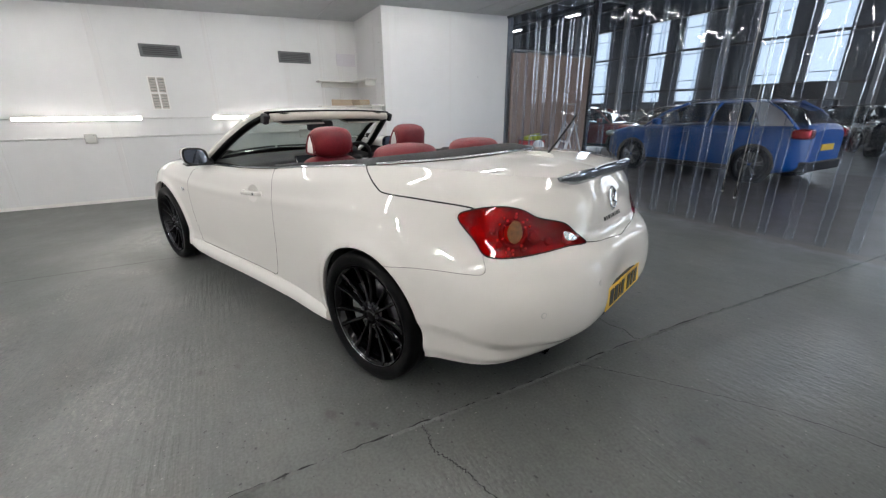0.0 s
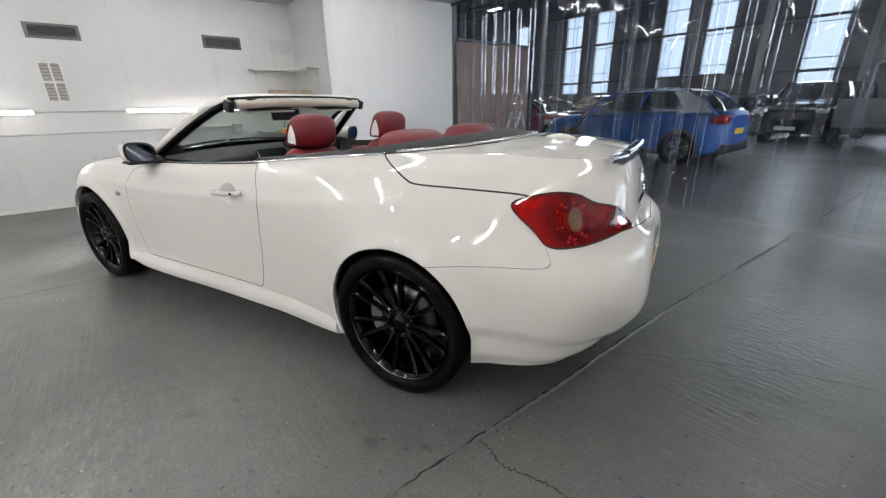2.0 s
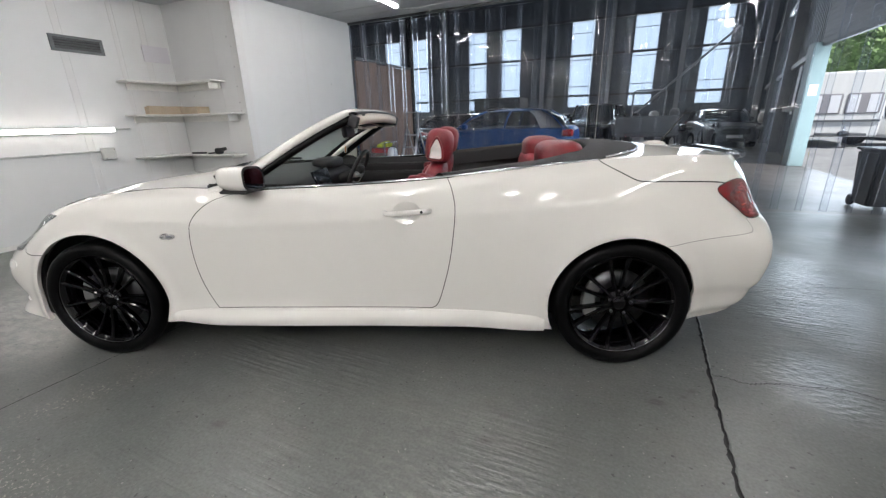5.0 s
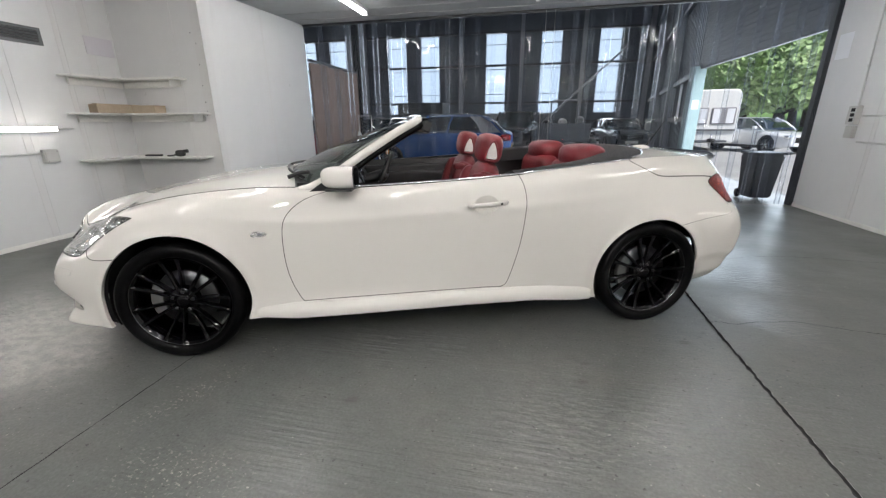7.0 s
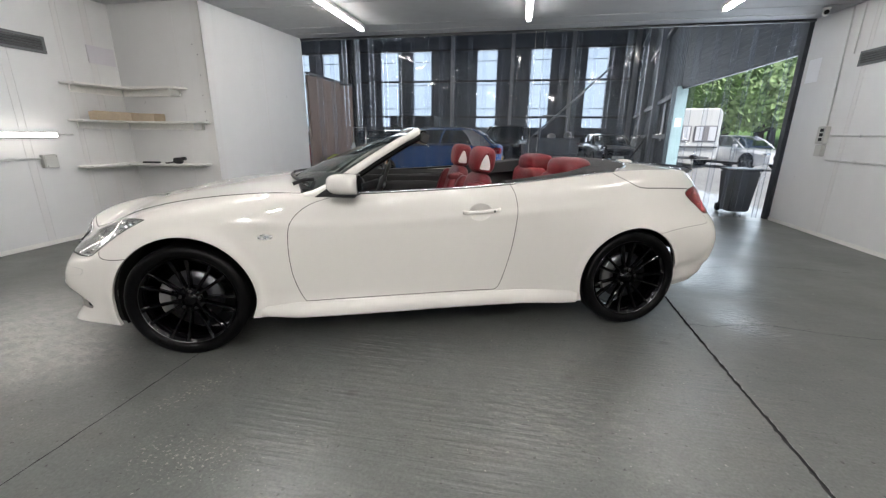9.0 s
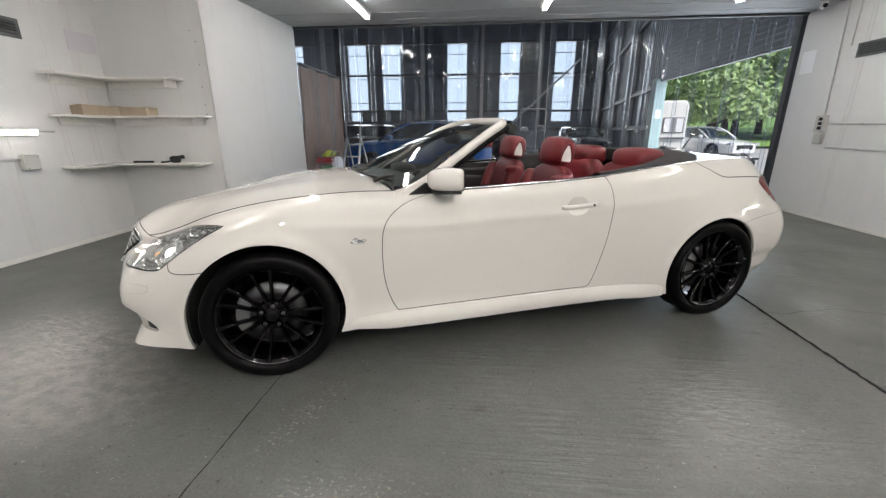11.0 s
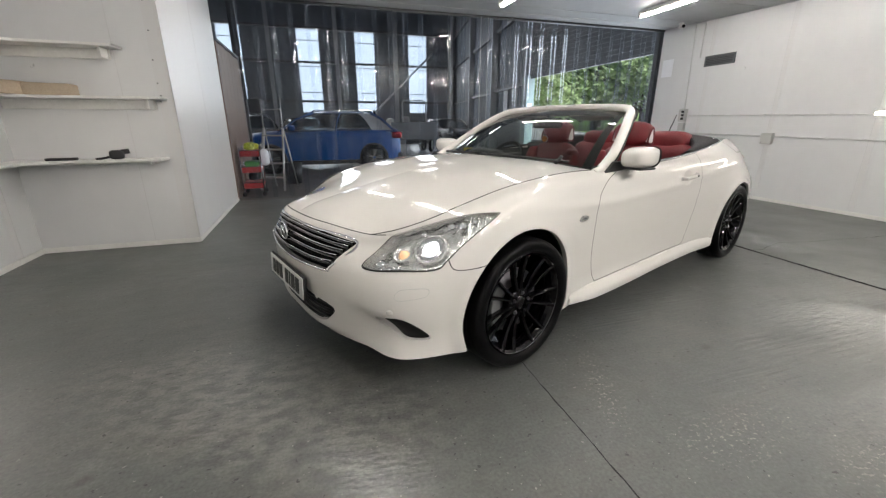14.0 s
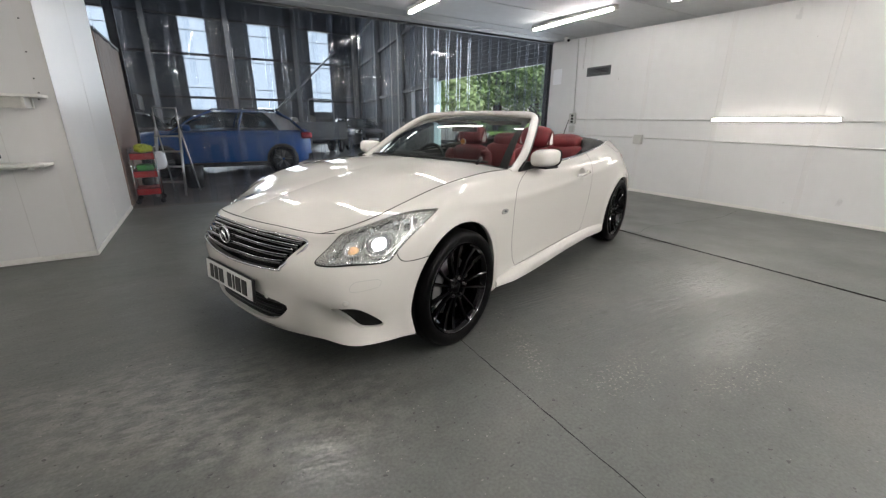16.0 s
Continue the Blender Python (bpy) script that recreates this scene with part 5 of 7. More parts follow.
def disc_bm(u, v, out, radius, depth, side, sides=24, profile=None):
    """A turned piece that faces out of the flank at (u, v)."""
    p, n = at_belt(u, v, out)
    if side > 0:
        p, n = p * FLIP, n * FLIP
    prof = profile or [(.001, 0), (radius * .8, 0), (radius, -depth * .3), (radius, -depth)]
    b = lathe_bm([(r, a) for r, a in prof], sides, "z")
    turn = Vector(tuple(n)).to_track_quat("Z", "Y").to_matrix().to_4x4()
    bmesh.ops.transform(b, matrix=Matrix.Translation(tuple(p)) @ turn, verts=b.verts)
    return b


for side in (-1, 1):
    def way(s):
        return s if side < 0 else flipped(*s)
    head = group("headlamp", car, "clear headlamp, lit")
    cover_uv = flank(.5, 1.2, 2.9, 5.6, f_head, step=.01, row=.06)
    ob = skin("lamp_cover", [way(sheet(*cover_uv, out=.003))], LAMP_CLEAR, head)
    ob.visible_shadow = False
    bowl = sheet(*cover_uv, out=-.002, crown=lambda u, v: -np.clip(f_head(u, v) * 1.6, 0, .055))
    skin("reflector", [way(bowl)], CHROME_SATIN, head)
    rim = sheet(*flank(.5, 1.2, 2.9, 5.6, lambda u, v: f_head(u, v) + .001, lambda u, v: .005 - f_head(u, v), step=.006, row=.045), out=.0036)
    skin("lamp_rim", [way(rim)], DARK, head)
    part("projector_ring", disc_bm(.84, 3.85, -.022, .058, .03, side, profile=[(.036, .0), (.045, .006), (.056, .004), (.060, -.03)]), CHROME, head)
    part("projector_lens", disc_bm(.84, 3.85, -.022, .036, .02, side, profile=[(.001, .010), (.012, .009), (.022, .004), (.030, -.006)]), XENON, head)
    part("indicator_bowl", disc_bm(.715, 3.85, -.03, .045, .02, side, profile=[(.012, -.012), (.03, .002), (.040, .010), (.044, .008), (.046, -.03)]), CHROME_SATIN, head)
    part("indicator_lens", disc_bm(.715, 3.85, -.03, .02, .02, side, profile=[(.001, .012), (.010, .010), (.018, .0), (.02, -.02)]), AMBER_LIT, head)
    part("projector_shroud", disc_bm(.84, 3.85, -.03, .075, .02, side, profile=[(.058, .006), (.066, .016), (.074, .012), (.078, -.03)]), CHROME_SATIN, head)
    for k in range(5):
        part("reflector_step", disc_bm(.665 + .02 * k, 3.30 + .02 * k, -.02, .012, .01, side, 4, profile=[(.001, .006), (.010, .004), (.012, -.006)]), CHROME, head)
    part("side_light", disc_bm(.64, 3.5, -.018, .018, .02, side, profile=[(.001, .006), (.012, .004), (.02, -.006)]), CHROME, head)
    for i, (u, v, r) in enumerate(((.97, 4.6, .022), (1.03, 4.62, .016), (.92, 4.85, .02), (.80, 4.85, .018))):
        part("lamp_facet", disc_bm(u, v, -.02, r, .01, side, 10, profile=[(.001, .008), (r * .6, .006), (r, -.004), (r, -.012)]), CHROME, head)
    # fog slot, washer cover, parking sensors
    slot = sheet(*flank(.6, .95, .6, 2.0, f_fog, step=.01, row=.06), out=-.02)
    skin("fog_slot", [way(slot)], GAP, car)
    f_wash = inside([(.785, 2.42), (.80, 2.68), (.885, 2.62), (.89, 2.42), (.86, 2.38)])
    skin("washer_cover", [way(sheet(*cut(.74, .94, 2.2, 2.9, .006, .03, [f_wash]), out=.004, edge=.006))], PAINT, car)
    skin("washer_gap", [way(sheet(*cut(.74, .94, 2.2, 2.9, .004, .02, [lambda u, v: f_wash(u, v) + .0022, lambda u, v: .0006 - f_wash(u, v)]), out=.0012))], BOXGREY, car)
    for u, v in ((.76, 2.0), (.30, 1.8), (5.13, 1.98), (5.46, 2.35)):
        ps = part("parking_sensor", disc_bm(u, v, .0018, .011, .003, side, 16), PAINT, car)
        part("sensor_ring", disc_bm(u, v, .0012, .0135, .002, side, 20), BOXGREY, ps)

back = sheet(*flank(0, .55, .4, 5, step=.02, row=.1), out=-.05)
skin("grille_backing", [back, flipped(*back)], GAP, car)
grille = group("grille", car, "dark chrome grille with wavy bars")


def across(u1, v_mid, v_end, n=24, out=0.0, wave=0.0):
    us = np.linspace(0, u1, n)
    vs = v_mid + (v_end - v_mid) * (us / u1) ** 2 + wave * np.sin(np.pi * us / u1 * 2)
    p = belt(us, vs) + belt_normal(us, vs) * out
    return np.concatenate([(p * FLIP)[::-1], p[1:]])


for i in range(5):
    t = (i + .5) / 5
    v0, v1 = 2.95 + t * 1.7, 3.05 + t * 1.15
    u1 = .415 + .06 * t
    part("grille_bar", sweep_bm(across(u1, v0, v1, 20, -.004, .03), [(-.010, -.005), (.010, -.008), (.014, 0), (.010, .006), (-.010, .004)]), DARK_CHROME, grille)
    part("bar_edge", sweep_bm(across(u1, v0 + .05, v1 + .05, 20, .006, .03), oval(.0022, .0022, 6)), CHROME, grille)
g_rim = [(0, 4.75), (.25, 4.62), (.49, 4.2), (.425, 3.0), (.40, 2.85), (.2, 2.78), (0, 2.75)]
gp = smooth_path([at_belt(u, v, .002)[0] for u, v in g_rim], 6)
part("grille_surround", tube_bm(np.concatenate([gp, (gp * FLIP)[::-1][1:-1]]), .006, 8, closed=True), CHROME, grille)
p, n = at_belt(0, 3.75, .018)
b = lathe_bm([(.034, 0), (.040, .006), (.046, 0), (.040, -.006)], 36, "x", centre=tuple(p), closed=True)
for v in b.verts:
    v.co.y *= 1.3
part("badge_ring", b, CHROME, grille)
part("badge_wedge", tube_bm([(p[0] - .002, -.022, p[2] - .03), (p[0] - .006, -.004, p[2] + .022), (p[0] - .006, .004, p[2] + .022), (p[0] - .002, .022, p[2] - .03)], .006, 8), CHROME, grille)
lower = group("lower_intake", car)
mesh_bars = bmesh.new()
for i in range(5):
    v = 1.05 + i * .2
    sweep_bm(across(.33 + .015 * i, v, v - .05, 14, -.02), [(-.006, -.003), (.006, -.003), (.006, .003), (-.006, .003)], bm=mesh_bars)
part("intake_mesh", mesh_bars, DARK, lower)


def plate(name, parent, x, z, lean, mat, label, flip):
    pl = group(name, parent, label)
    m = pose(x, 0, z, 0, lean, 0)
    part("plate_board", box_bm(-.006, -.26, -.0555, .0, .26, .0555, .004, 2, m=m), mat, pl)
    part("plate_backing", box_bm(.001, -.268, -.063, .012, .268, .060, .004, 1, m=m) if not flip else box_bm(-.02, -.268, -.068, -.007, .268, .060, .004, 1, m=m), DARK, pl)
    y = -.215
    for w in (.05, .05, .016, .045, 0, .05, .04, .04):
        if not w:
            y += .035
            continue
        x0, x1 = (-.0085, -.0062) if not flip else (.0002, .0025)
        part("plate_bar", box_bm(x0, y, -.038, x1, y + w, .040, m=m), BAR_BLACK, pl)
        y += w + .016
    return pl


plate("number_plate", car, -2.222, .437, 3, PLATE_WHITE, "white front number plate with dark bars", False)
plate("number_plate", car, 2.418, .480, -2, PLATE_YELLOW, "yellow rear number plate with dark bars", True)

# rear: tail lamps, badge, spoiler, exhausts, aerial
for side in (-1, 1):
    def way(s):
        return s if side < 0 else flipped(*s)
    tail = group("tail_lamp", car, "red tail lamp")
    uvf = flank(4.6, 5.5, 3.4, 5.0, f_tail, step=.01, row=.06)
    f_amb = inside([(5.0 + .040 * math.cos(a), 4.17 + .30 * math.sin(a)) for a in np.linspace(0, 2 * math.pi, 15)[:-1]])
    f_rev = inside([(5.275, 4.20), (5.335, 4.17), (5.375, 3.96), (5.30, 3.94)])
    uvc = flank(4.6, 5.5, 3.4, 5.0, f_tail, outside(f_amb), outside(f_rev), step=.01, row=.06)
    skin("amber_lens", [way(sheet(*flank(4.9, 5.1, 3.7, 4.6, f_amb, step=.006, row=.04), out=.006))], AMBER_DARK, tail)
    skin("reversing_lens", [way(sheet(*flank(5.2, 5.45, 3.8, 4.3, f_rev, step=.006, row=.04), out=.0055))], CHROME_SATIN, tail)
    ob = skin("lamp_cover", [way(sheet(*uvc, out=.004, crown=lambda u, v: np.clip(f_tail(u, v) * .25, 0, .006)))], LAMP_RED, tail)
    skin("lamp_bowl", [way(sheet(*uvf, out=-.002, crown=lambda u, v: -np.clip(f_tail(u, v) * 1.2, 0, .04)))], REFLECT_RED, tail)
    rim = sheet(*flank(4.6, 5.5, 3.4, 5.0, lambda u, v: f_tail(u, v) + .004, lambda u, v: .002 - f_tail(u, v), step=.006, row=.045), out=.002)
    skin("lamp_gap", [way(rim)], GAP, tail)
    part("lamp_ring", disc_bm(5.0, 4.17, -.012, .05, .02, side, profile=[(.042, 0), (.048, .008), (.058, .006), (.064, -.02)]), REFLECT_RED, tail)
    part("amber_bulb", disc_bm(5.0, 4.17, -.016, .04, .02, side, profile=[(.001, .008), (.022, .007), (.036, .0), (.042, -.012)]), AMBER, tail)
    for u, v, r in ((5.12, 4.12, .03), (4.93, 3.85, .016), (5.06, 3.8, .016), (4.88, 4.2, .016), (5.2, 4.0, .02)):
        part("lamp_facet", disc_bm(u, v, -.018, r, .012, side, 12, profile=[(.001, .006), (r * .5, .005), (r * .8, .008), (r, -.004)]), REFLECT_RED, tail)
    # plain white and amber beads paint the reflector's sparkle under the red cover
    for k in range(16):
        a = 2 * math.pi * k / 16
        if k * 7 % 5 < 2:
            continue
        for ring, r1, mt in ((1.0, .0065, PLATE_WHITE), (1.5, .005, PLATE_WHITE if k % 8 not in (0, 1, 7) else AMBER)):
            part("reflector_bead", disc_bm(5.0 + .062 * ring * math.cos(a), 4.17 + .42 * ring ** .5 * math.sin(a), -.006, r1, .006, side, 8, profile=[(.0005, .004), (r1 * .6, .003), (r1, 0), (r1, -.01)]), mt, tail)
    part("reversing_lamp", disc_bm(5.33, 4.0, -.014, .024, .012, side, 14), SILVER, tail)
    ex = tube_bm([(1.95, side * .50, .28), (2.235, side * .50, .29)], .042, 24, caps=False)
    tube_bm([(2.24, side * .50, .29), (1.96, side * .50, .28)], .037, 24, bm=ex, caps=False)
    part("exhaust_tip", ex, CHROME, car)
valance = np.array([[(x, y, .345 + .02 * abs(y)) for x in np.linspace(1.75, 2.23 - .30 * y * y, 5)] for y in np.linspace(-.66, .66, 20)])
skin("rear_valance", [surface_piece(valance)], DARK, car)
p, n = at_belt(U_END, 4.9, .006)
turn = Vector(tuple(n)).to_track_quat("Z", "Y").to_matrix().to_4x4()
b = lathe_bm([(.044, 0), (.052, .008), (.060, 0), (.052, -.004)], 36, "z", closed=True)
for v in b.verts:
    v.co.y *= .78
tube_bm([(-.028, -.034, .003), (-.005, .024, .008), (.005, .024, .008), (.028, -.034, .003)], .008, 8, bm=b)
bmesh.ops.transform(b, matrix=Matrix.Translation(tuple(p)) @ turn @ pose(0, 0, 0, 0, 0, 90), verts=b.verts)
part("badge", b, CHROME, car)
for i in range(8):
    y = -.105 + i * .030
    q, _ = at_belt(U_END - abs(y), 4.32, .002)
    part("badge_bar", box_bm(-.002, -.0025 if i % 2 else -.006, -.010, .003, .0025 if i % 2 else .006, .010, .0008, 1, m=pose(q[0], y, q[2], 0, -18)), DARK_CHROME, car)
us = np.linspace(-.44, .44, 40)
lip = []
for y in us:
    q = belt([U_END - abs(y)], [6.0])[0]
    lip.append((q[0] - .004, y, q[2] + .004))
sec = [(-.050, .0), (-.012, .016), (.024, .026), (.038, .018), (.032, -.004), (.016, -.034), (-.004, -.042)]
part("boot_spoiler", sweep_bm(lip, sec, scale=[.35 + .65 * min(1, (.44 - abs(y)) / .12) for y in us]), SMOKE_CHROME, car, "bright lip spoiler")
aerial = group("aerial", car)
b = bmesh.new()
bmesh.ops.create_uvsphere(b, u_segments=20, v_segments=12, radius=1)
for v in b.verts:
    v.co = (v.co.x * .085 + 1.865, v.co.y * .034, max(v.co.z, 0) * .026 + 1.088)
part("aerial_base", b, PAINT, aerial, smooth=60)
part("aerial_rod", tube_bm([(1.915, 0, 1.105), (2.0, 0, 1.215), (2.06, 0, 1.30)], [.006, .005, .004], 8), DARK, aerial)


# wheels: black fifteen-spoke rims
def build_wheel():
    """One wheel about the origin, its outer face at negative y."""
    w = group("wheel", car, "gloss black multi-spoke wheel")
    prof = [(.262, -.075), (.268, -.100), (.276, -.110), (.295, -.121), (.316, -.122), (.331, -.114), (.3385, -.098)]
    tread = []
    for y in (-.075, -.045, -.040, -.005, .0, .035, .040, .075):
        tread.append((.341 if y not in (-.040, .0, .040) else .334, y))
    part("tyre", lathe_bm(prof + tread + [(.33, .1), (.30, .115), (.25, .1)], 72), RUBBER, w)
    rim = part("rim", lathe_bm([(.265, -.112), (.268, -.108), (.264, -.100), (.256, -.096), (.248, -.085), (.238, -.04), (.23, .03), (.25, .10)], 72), BLACK_GLOSS, w)
    part("rim_lip", lathe_bm([(.262, -.104), (.2655, -.110), (.2685, -.106)], 72), DARK_CHROME, rim)
    n = 14
    spokes = bmesh.new()
    for k in range(n):
        m = Matrix.Rotation(2 * math.pi * (k + (.36 if k % 2 else .16)) / n, 4, "Y")
        path = [(0, -.078, .045), (0, -.074, .10), (0, -.078, .18), (0, -.092, .243), (0, -.100, .261)]
        wid = [.010, .0085, .0095, .0125, .015]
        rings = []
        for (x, y, z), h in zip(smooth_path(path, 3), np.interp(np.linspace(0, 4, 13), range(5), wid)):
            rings.append([spokes.verts.new(m @ Vector((x + a, y + b, z))) for a, b in ((-h, .03), (-h, .004), (-h * .45, -.003), (h * .45, -.003), (h, .004), (h, .03))])
        for r, q in zip(rings, rings[1:]):
            for j in range(6):
                spokes.faces.new((r[j], r[(j + 1) % 6], q[(j + 1) % 6], q[j]))
        spokes.faces.new(rings[0]), spokes.faces.new(rings[-1][::-1])
    part("spokes", spokes, BLACK_GLOSS, rim, smooth=28)
    part("hub", lathe_bm([(.001, -.082), (.03, -.084), (.033, -.080), (.036, -.074), (.07, -.076), (.078, -.070), (.082, -.03)], 40), BLACK_GLOSS, rim)
    for k in range(5):
        a = 2 * math.pi * (k + .1) / 5
        part("wheel_nut", lathe_bm([(.001, -.088), (.007, -.088), (.0095, -.084), (.0095, -.07)], 6, centre=(.056 * math.sin(a), 0, .056 * math.cos(a))), STEEL, rim)
    part("brake_disc", lathe_bm([(.07, -.022), (.10, -.026), (.168, -.026), (.170, -.016), (.168, -.004), (.07, -.004)], 56), STEEL, w)
    cal = bmesh.new()
    rings = []
    for a in np.linspace(radians(-30), radians(42), 10):
        rings.append([cal.verts.new((-r * math.cos(a), y, r * math.sin(a))) for r, y in ((.115, -.05), (.180, -.052), (.185, -.02), (.115, -.02))])
    for r, q in zip(rings, rings[1:]):
        for j in range(4):
            cal.faces.new((r[j], r[(j + 1) % 4], q[(j + 1) % 4], q[j]))
    cal.faces.new(rings[0]), cal.faces.new(rings[-1][::-1])
    bmesh.ops.bevel(cal, geom=cal.edges[:], offset=.004, segments=1, affect="EDGES")
    part("caliper", cal, CALIPER, w, "grey brake caliper")
    return w


wheel = build_wheel()
wheel.matrix_basis = pose(-1.425, -.803, AXLE_Z)
for x, y, turn in ((1.425, -.796, 0), (-1.425, .803, 180), (1.425, .796, 180)):
    copy_thing(wheel, pose(x, y, AXLE_Z, 0, 0, turn))

# cabin
tub = np.array([[(x, y, z) for y, z in ((-.76, .97), (-.735, .85), (-.70, .45), (-.5, .36), (.5, .36), (.70, .45), (.735, .85), (.76, .97))] for x in np.linspace(-.75, 1.45, 12)])
p, n, f = surface_piece(tub)
skin("cabin_tub", [(p, n, f)], DARK, car)
for x in (-.76, 1.40):
    b = bmesh.new()
    b.faces.new([b.verts.new((x, y, z)) for y, z in ((-.76, .96), (-.70, .3), (.70, .3), (.76, .96))])
    part("bulkhead", b, DARK, car)


def front_seat(y):
    s = group("front_seat", car, "red leather front seat")
    s.matrix_basis = pose(0, y, 0)
    part("seat_cushion", pad_bm(-.25, -.24, .40, .28, .24, .56, .5, m=pose(0, 0, 0, 0, -6)), RED_LEATHER, s, smooth=60)
    for e in (-.235, .235):
        part("cushion_bolster", pad_bm(-.22, e - .055, .44, .26, e + .055, .60, .6), RED_LEATHER, s, smooth=60)
    lean = pose(.30, 0, .50, 0, 16)
    part("backrest", pad_bm(-.06, -.24, .0, .08, .24, .56, .52, m=lean), RED_LEATHER, s, smooth=60)
    for e in (-.215, .215):
        part("back_bolster", pad_bm(-.11, e - .06, .02, .05, e + .06, .50, .6, m=lean), RED_LEATHER, s, smooth=60)
    for e in (-.06, .06):
        part("headrest_post", tube_bm([lean @ Vector((.005, e, .50)), lean @ Vector((.005, e, .60))], .007, 8), CHROME, s)
    # a hooped headrest with a pale insert in the opening on each side
    hm = pose(.462, 0, 1.118, 0, 8)
    hr = part("headrest", pad_bm(-.080, -.148, -.090, .085, .148, .108, .66, m=hm, seg=(32, 22)), RED_LEATHER, s, smooth=60)
    for e in (-1, 1):
        pts = [(-.040, -.055), (.022, -.055), (.032, -.045), (.026, .0), (.002, .050), (-.014, .050), (-.036, .0)]
        part("headrest_insert", prism_bm([(a, b) for a, b in pts], e * .120, e * .1515, .004, m=hm), SPEAKER, hr, "pale panel in the headrest")
        ring = [(hm @ Vector((a * 1.12, e * .1505, b * 1.12))) for a, b in pts]
        part("insert_piping", tube_bm(smooth_path([tuple(q) for q in ring], 4, True), .006, 6, closed=True), RED_LEATHER, hr)
    part("belt_guide", pad_bm(.30, -.27, .93, .40, -.20, .985, .6), RED_LEATHER, s, smooth=60)
    return s


front_seat(-.355)
front_seat(.375)
for y in (-.33, .33):
    s = group("rear_seat", car, "red leather rear seat")
    part("rear_backrest", pad_bm(1.02, y - .29, .55, 1.22, y + .29, 1.04, .5, m=pose(.0, 0, 0)), RED_LEATHER, s, smooth=60)
    part("rear_headrest", pad_bm(1.04, y - .19, .97, 1.30, y + .19, 1.145, .62), RED_LEATHER, s, smooth=60)
    part("rear_cushion", pad_bm(.62, y - .29, .42, 1.10, y + .29, .62, .5), RED_LEATHER, s, smooth=60)
for side in (-1, 1):
    part("door_card", prism_bm([(-.62, .50), (.45, .50), (.50, .93), (-.60, .915)], side * .72, side * .77, .02), DARK, car)
    part("door_pull", pad_bm(-.45, side * .71 - .02, .70, .40, side * .71 + .02, .86, .5), DARK, car, smooth=60)
dash = smooth_path([(-.95, .93), (-.80, .962), (-.62, .965), (-.50, .945), (-.43, .90), (-.42, .78), (-.46, .62), (-.55, .50)], 4)
dg = np.array([[(x, y, z - .03 * (abs(y) / .7) ** 3) for x, z in dash] for y in np.linspace(-.72, .72, 24)])
skin("dashboard", [surface_piece(dg)], DARK, car)
part("instrument_hood", pad_bm(-.60, .20, .93, -.42, .56, 1.01, .55), DARK, car, smooth=60)
part("centre_screen", box_bm(-.012, -.13, -.06, .012, .13, .06, .006, 2, m=pose(-.425, 0, .90, 0, -18)), SCREEN_BLACK, car)
part("centre_console", box_bm(-.46, -.11, .38, .55, .11, .62, .03, 3), DARK, car)
part("console_lid", pad_bm(.05, -.10, .58, .42, .10, .68, .5), RED_LEATHER, car, smooth=60)
sw = group("steering_wheel", car)
m = Matrix.Translation((-.27, .375, .885)) @ pose(0, 0, 0, 0, -64)
ring = [tuple(m @ Vector((.185 * math.cos(a), .185 * math.sin(a), 0))) for a in np.linspace(0, 2 * math.pi, 41)[:-1]]
part("wheel_rim", tube_bm(ring, .016, 10, closed=True), DARK, sw)
for a in (math.pi / 2, -math.pi / 2, math.pi):
    part("wheel_spoke", tube_bm([tuple(m @ Vector((0, 0, -.02))), tuple(m @ Vector((.18 * math.cos(a), .18 * math.sin(a), 0)))], [.03, .014], 8), SILVER, sw)
part("wheel_boss", pad_bm(-.07, -.07, -.04, .07, .07, .02, .6, m=m), DARK, sw, smooth=60)
part("steering_column", tube_bm([(-.28, .375, .875), (-.55, .375, .80)], .045, 12), DARK, car)


# the car's true overhangs and girth: a longer nose, a shorter tail, fuller sides and a higher bonnet
GIRTH_X = np.array((-2.6, -2.2, -1.42, -.75, .42, 1.42, 1.9, 2.6))
GIRTH = np.repeat(np.array((1.03, 1.03, 1.02, 1.028, 1.022, 1.0, .970, .960))[:, None], 3, 1)


def ease(t):
    t = np.clip(t, 0, 1)
    return t * t * (3 - 2 * t)


def true_shape(p):
    x, y, z = p[:, 0], p[:, 1], p[:, 2]
    girth = hermite(np.clip(x, -2.55, 2.55), GIRTH_X, GIRTH)[:, 0]
    front, back = np.maximum(-1.3 - x, 0), np.maximum(x - 1.3, 0)
    lift = .020 * ease((z - .45) / .3) * ease((-.5 - x) / .6)
    low = ease((.36 - z) / .15)
    girth = girth + .022 * low * ease((.2 - x) / .8)
    lift = lift + .020 * low * ease((1.0 - x) / .4) * ease((x + 1.3) / .2)
    return np.stack([x - .105 * front ** 2 - .037 * back ** 2, y * girth, z + lift], -1)


def reshape(ob, m):
    for c in ob.children:
        if c.name.startswith("wheel") and not c.name.startswith("wheel_arch"):
            continue
        mc = m @ c.matrix_basis
        if c.type == "MESH":
            to, back = np.array(mc), np.array(mc.inverted())
            p = np.empty(len(c.data.vertices) * 3)
            c.data.vertices.foreach_get("co", p)
            p = p.reshape(-1, 3) @ to[:3, :3].T + to[:3, 3]
            p = true_shape(p) @ back[:3, :3].T + back[:3, 3]
            c.data.vertices.foreach_set("co", p.ravel())
            c.data.update()
        reshape(c, mc)


reshape(car, Matrix.Identity(4))


